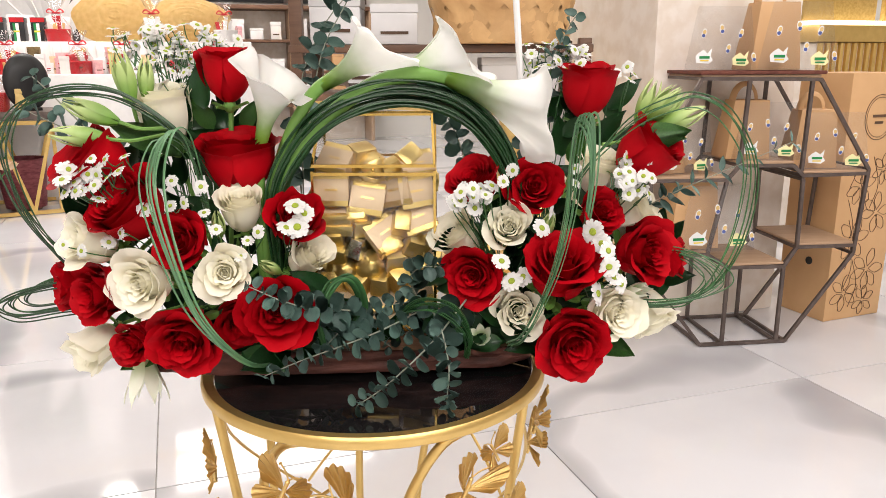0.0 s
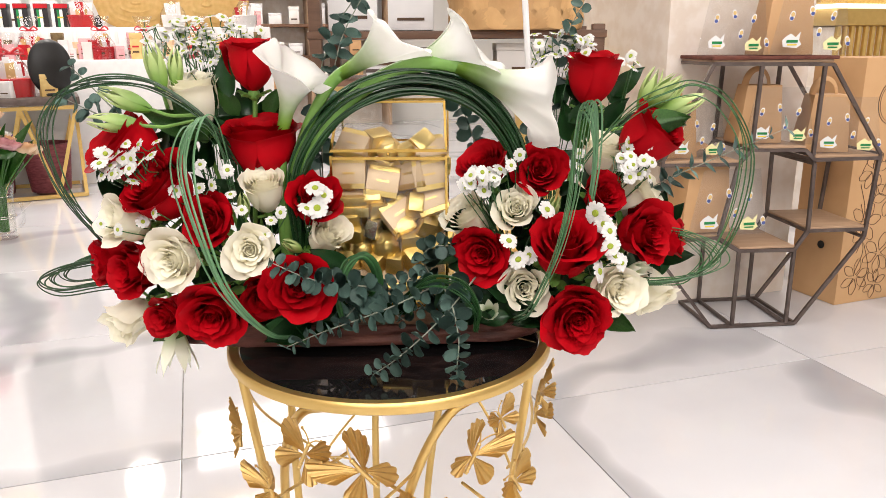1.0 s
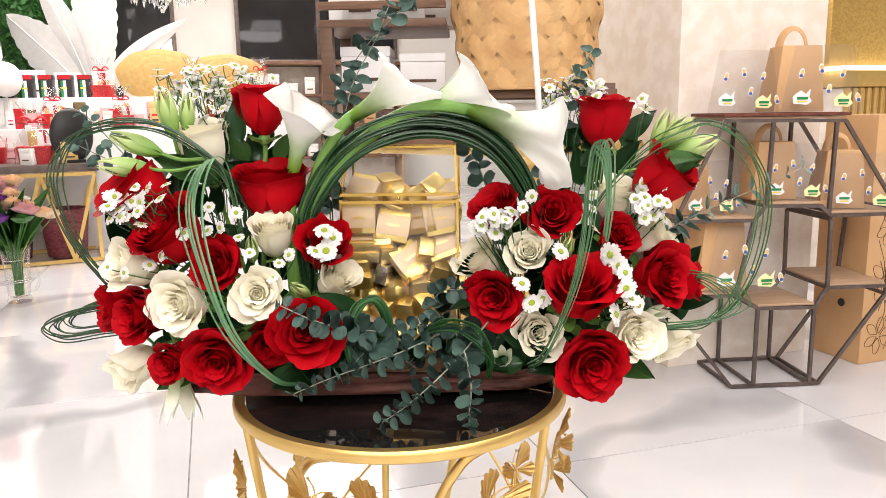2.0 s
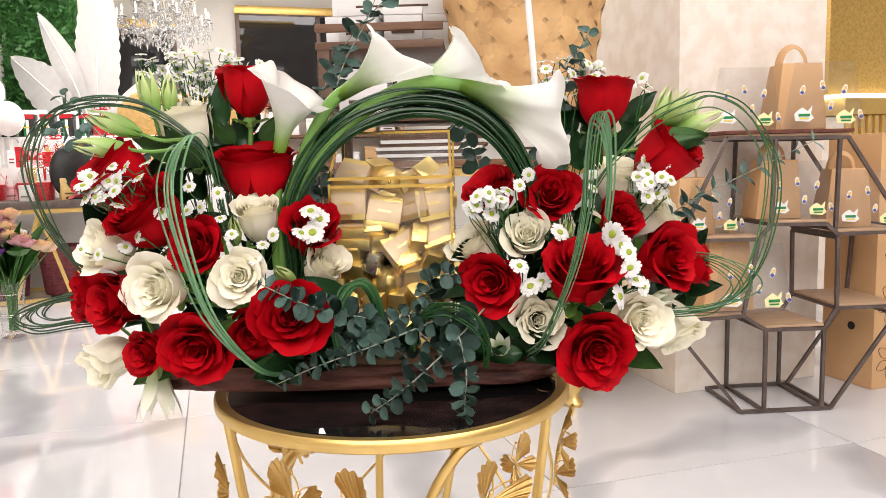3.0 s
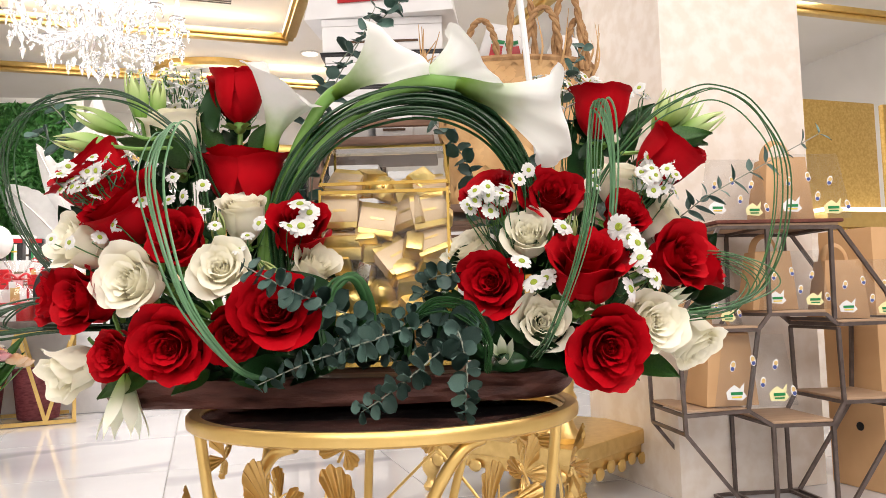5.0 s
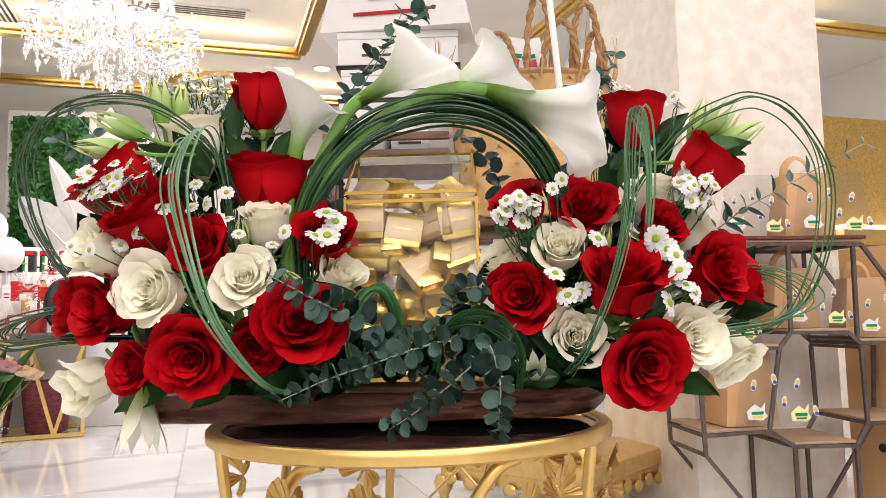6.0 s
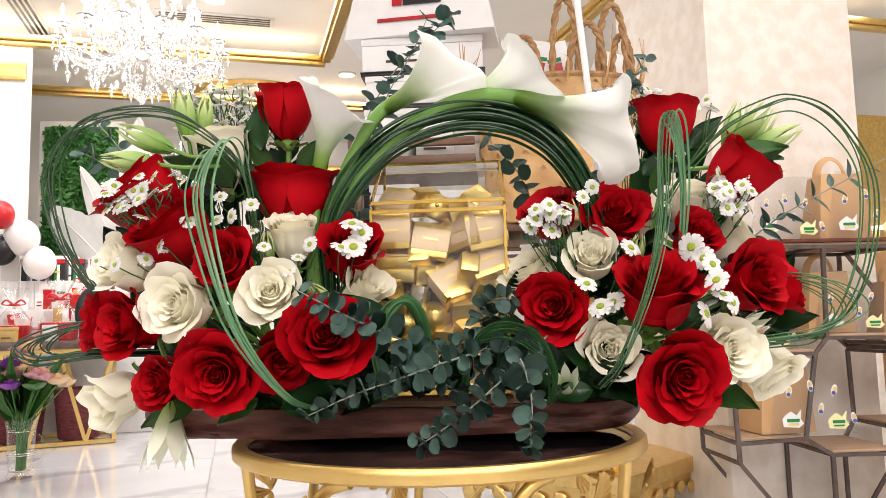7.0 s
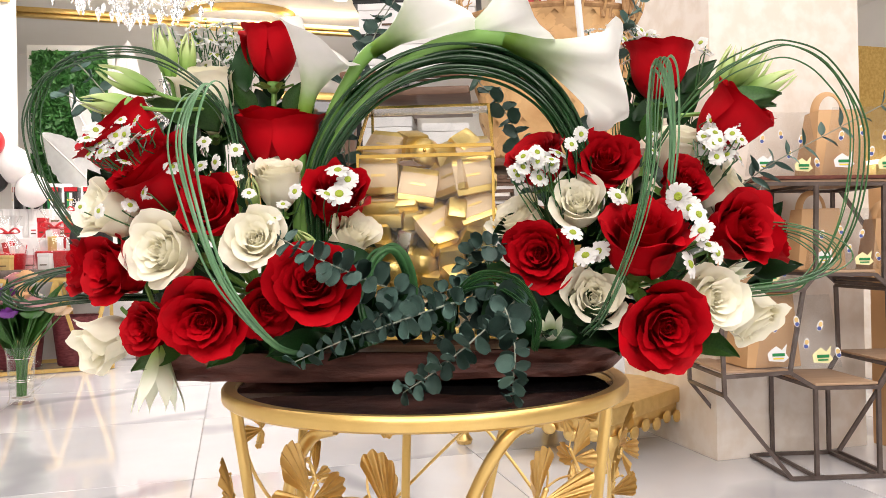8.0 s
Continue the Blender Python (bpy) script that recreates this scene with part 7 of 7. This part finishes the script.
t = part("trim", bx(-6.1, -3.30, 4.33, 4.375, 2.80, 2.96, bev=0.02), "gold", label="gold wall moulding", category="moulding", kind="structure")
t.matrix_world = Matrix.Translation((0.765, 2.82, 0)) @ Matrix.Rotation(ANG, 4, "Z")
WALLM = Matrix.Translation((0.765, 2.82, 0)) @ Matrix.Rotation(ANG, 4, "Z")


def shop_window(name, a0, a1, z0, z1):
    w = thing(name, "dark glazed shop window reflecting ceiling lights", "window", at=WALLM)
    tagged(w, kind="structure")
    part("pane", bx(a0, a1, 7.56, 7.59, z0, z1), "tint", w, smooth=False)
    for x in (a0, (a0 + a1) / 2, a1):
        part("window_frame", bx(x - 0.025, x + 0.025, 7.53, 7.558, z0, z1 + 0.05, bev=0.004), "steel", w)
    part("window_frame", bx(a0 - 0.03, a1 + 0.03, 7.50, 7.528, z1 + 0.01, z1 + 0.11, bev=0.01), "gold", w)


shop_window("window_1", -1.25, 0.75, 1.70, 2.75)
shop_window("window_2", -3.5, -2.0, 0.3, 2.55)


def wall_cabinet(a0, a1, b, d):
    """An open cabinet against the far wall, with boxes on its shelves."""
    t = thing("wall_cabinet", "open beige wall cabinet with brown shelf edges and white goods", "cabinet", at=WALLM @ Matrix.Translation((a0, b, 0)))
    wd = a1 - a0
    part("back_panel", bx(0, wd, d - 0.02, d, 0, 1.6), "plaster", t, smooth=False)
    for x in (0.0, wd / 2 - 0.02, wd - 0.04):
        part("upright", bx(x, x + 0.04, 0, d - 0.021, 0, 1.6, bev=0.004), "board", t)
    r = random.Random(8)
    for z in (0.45, 0.85, 1.22):
        for k in range(2):
            x0 = 0.041 + k * (wd / 2 - 0.0205)
            x1 = x0 + wd / 2 - 0.062
            part("shelf_board", bx(x0, x1, 0.004, d - 0.021, z, z + 0.035, bev=0.004), "wood", t)
            x = x0 + 0.10
            while x < x1 - 0.08:
                ww, hh = r.uniform(0.12, 0.20), r.uniform(0.12, 0.25)
                carton_small("gift_box", "white gift box standing in the far cabinet", t.matrix_world @ Vector((x, 0.18, z + 0.0355)), (ww, 0.16, hh), r.choice(("paper", "paper", "wallw", "kraft")), 19 + r.uniform(-6, 6), "boxes in the far cabinet", r.choice((0, 1)))
                x += 0.23
    part("cornice", bx(-0.03, wd + 0.03, -0.02, d, 1.602, 1.65, bev=0.01), "wood", t)


wall_cabinet(-1.25, 0.75, 7.15, 0.42)


def chandelier(at, s, seed):
    r = random.Random(seed)
    t = thing("chandelier", "crystal chandelier with candle lamps, switched on", "chandelier", "crystal chandeliers", at=Matrix.Translation(at) @ Matrix.Scale(s, 4))
    part("rod", tube(bmesh.new(), [(0, 0, 0.2), (0, 0, (CEIL - at[2]) / s)], 0.012, 8), "goldd", t)
    part("hub", lathe(bmesh.new(), [(0.001, -0.05), (0.05, -0.02), (0.07, 0.05), (0.04, 0.12), (0.06, 0.22), (0.03, 0.35), (0.001, 0.36)], 18), "crystal", t)

    def drop(bm, p, w, h):
        top, bot = bm.verts.new(p + Vector((0, 0, h * 0.35))), bm.verts.new(p - Vector((0, 0, h * 0.65)))
        ring = [bm.verts.new(p + Vector((w * math.cos(k * 1.0472), w * math.sin(k * 1.0472), 0))) for k in range(6)]
        for k in range(6):
            bm.faces.new((top, ring[k], ring[(k + 1) % 6]))
            bm.faces.new((bot, ring[(k + 1) % 6], ring[k]))
    for tier, (n, rad, z) in enumerate(((14, 0.50, 0.0), (9, 0.32, 0.24))):
        for k in range(n):
            a = 6.28318 * k / n + 0.2 * tier
            c, sn = math.cos(a), math.sin(a)
            part("arm", tube(bmesh.new(), [(0.04 * c, 0.04 * sn, z + 0.05), (0.5 * rad * c, 0.5 * rad * sn, z - 0.08), (0.9 * rad * c, 0.9 * rad * sn, z - 0.03), (rad * c, rad * sn, z + 0.05)], 0.009, 6, 14), "crystal", t)
            part("drip_pan", lathe(bmesh.new(), [(0.001, 0.0), (0.045, 0.008), (0.05, 0.016), (0.001, 0.008)], 12, (rad * c, rad * sn, z + 0.05)), "crystal", t)
            cd = part("candle", lathe(bmesh.new(), [(0.012, 0.0), (0.012, 0.07), (0.001, 0.072)], 10, (rad * c, rad * sn, z + 0.06)), "paper", t)
            part("bulb", lathe(bmesh.new(), [(0.001, 0.0), (0.012, 0.012), (0.013, 0.025), (0.001, 0.065)], 10, (rad * c, rad * sn, z + 0.132)), "lamp", cd, "glowing candle bulb")
            bm = bmesh.new()
            for j in range(5):
                drop(bm, Vector(((rad + 0.03 * math.cos(j * 1.26)) * c, (rad + 0.03 * math.cos(j * 1.26)) * sn, z + 0.04 - 0.03 * (j % 3))) + Vector((0.03 * math.sin(j * 1.26), 0.02, 0)), 0.010, 0.045)
            for j in range(7):
                f = j / 6
                drop(bm, Vector((rad * (1 - 0.75 * f) * c, rad * (1 - 0.75 * f) * sn, z - 0.02 - 0.13 * math.sin(math.pi * f))), 0.010, 0.03)
            for j in range(12):
                aa, rr2 = a + r.uniform(-0.25, 0.25), rad * r.uniform(0.45, 1.05)
                drop(bm, Vector((rr2 * math.cos(aa), rr2 * math.sin(aa), z + r.uniform(-0.16, 0.05))), 0.012, r.uniform(0.03, 0.06))
            drop(bm, Vector((rad * c, rad * sn, z - 0.10)), 0.022, 0.10)
            drop(bm, Vector((0.6 * rad * c, 0.6 * rad * sn, z - 0.17)), 0.022, 0.11)
            part("crystal_string", bm, "crystal", t, smooth=False, kind="stuff")
    bm = bmesh.new()
    for k in range(60):
        a, f = r.uniform(0, 6.28), r.uniform(0, 1)
        drop(bm, Vector((0.16 * (1 - f) * math.cos(a), 0.16 * (1 - f) * math.sin(a), -0.06 - 0.26 * f)), 0.014, 0.05)
    part("crystal_fringe", bm, "crystal", t, smooth=False, kind="stuff")
    lamp = bpy.data.lights.new("chandelier_light", "POINT")
    lamp.energy, lamp.shadow_soft_size, lamp.color = 36 * s, 0.12, (1, 0.94, 0.85)
    lo = new("chandelier_light", lamp)
    lo.location = (at[0], at[1], at[2] - 0.45 * s)


chandelier((-2.38, 4.95, 2.62), 1.05, 1)
chandelier((-3.2, 8.0, 2.35), 0.9, 2)
om = thing("ceiling_medallion", "oval gold ceiling medallion", "medallion", at=Matrix.Translation((-2.55, 7.6, CZ - 0.01)))
part("ring", tube(bmesh.new(), [(0.55 * math.cos(a), 0.35 * math.sin(a), 0) for a in [6.2832 * k / 40 for k in range(41)]], 0.05, 8), "gold", om)
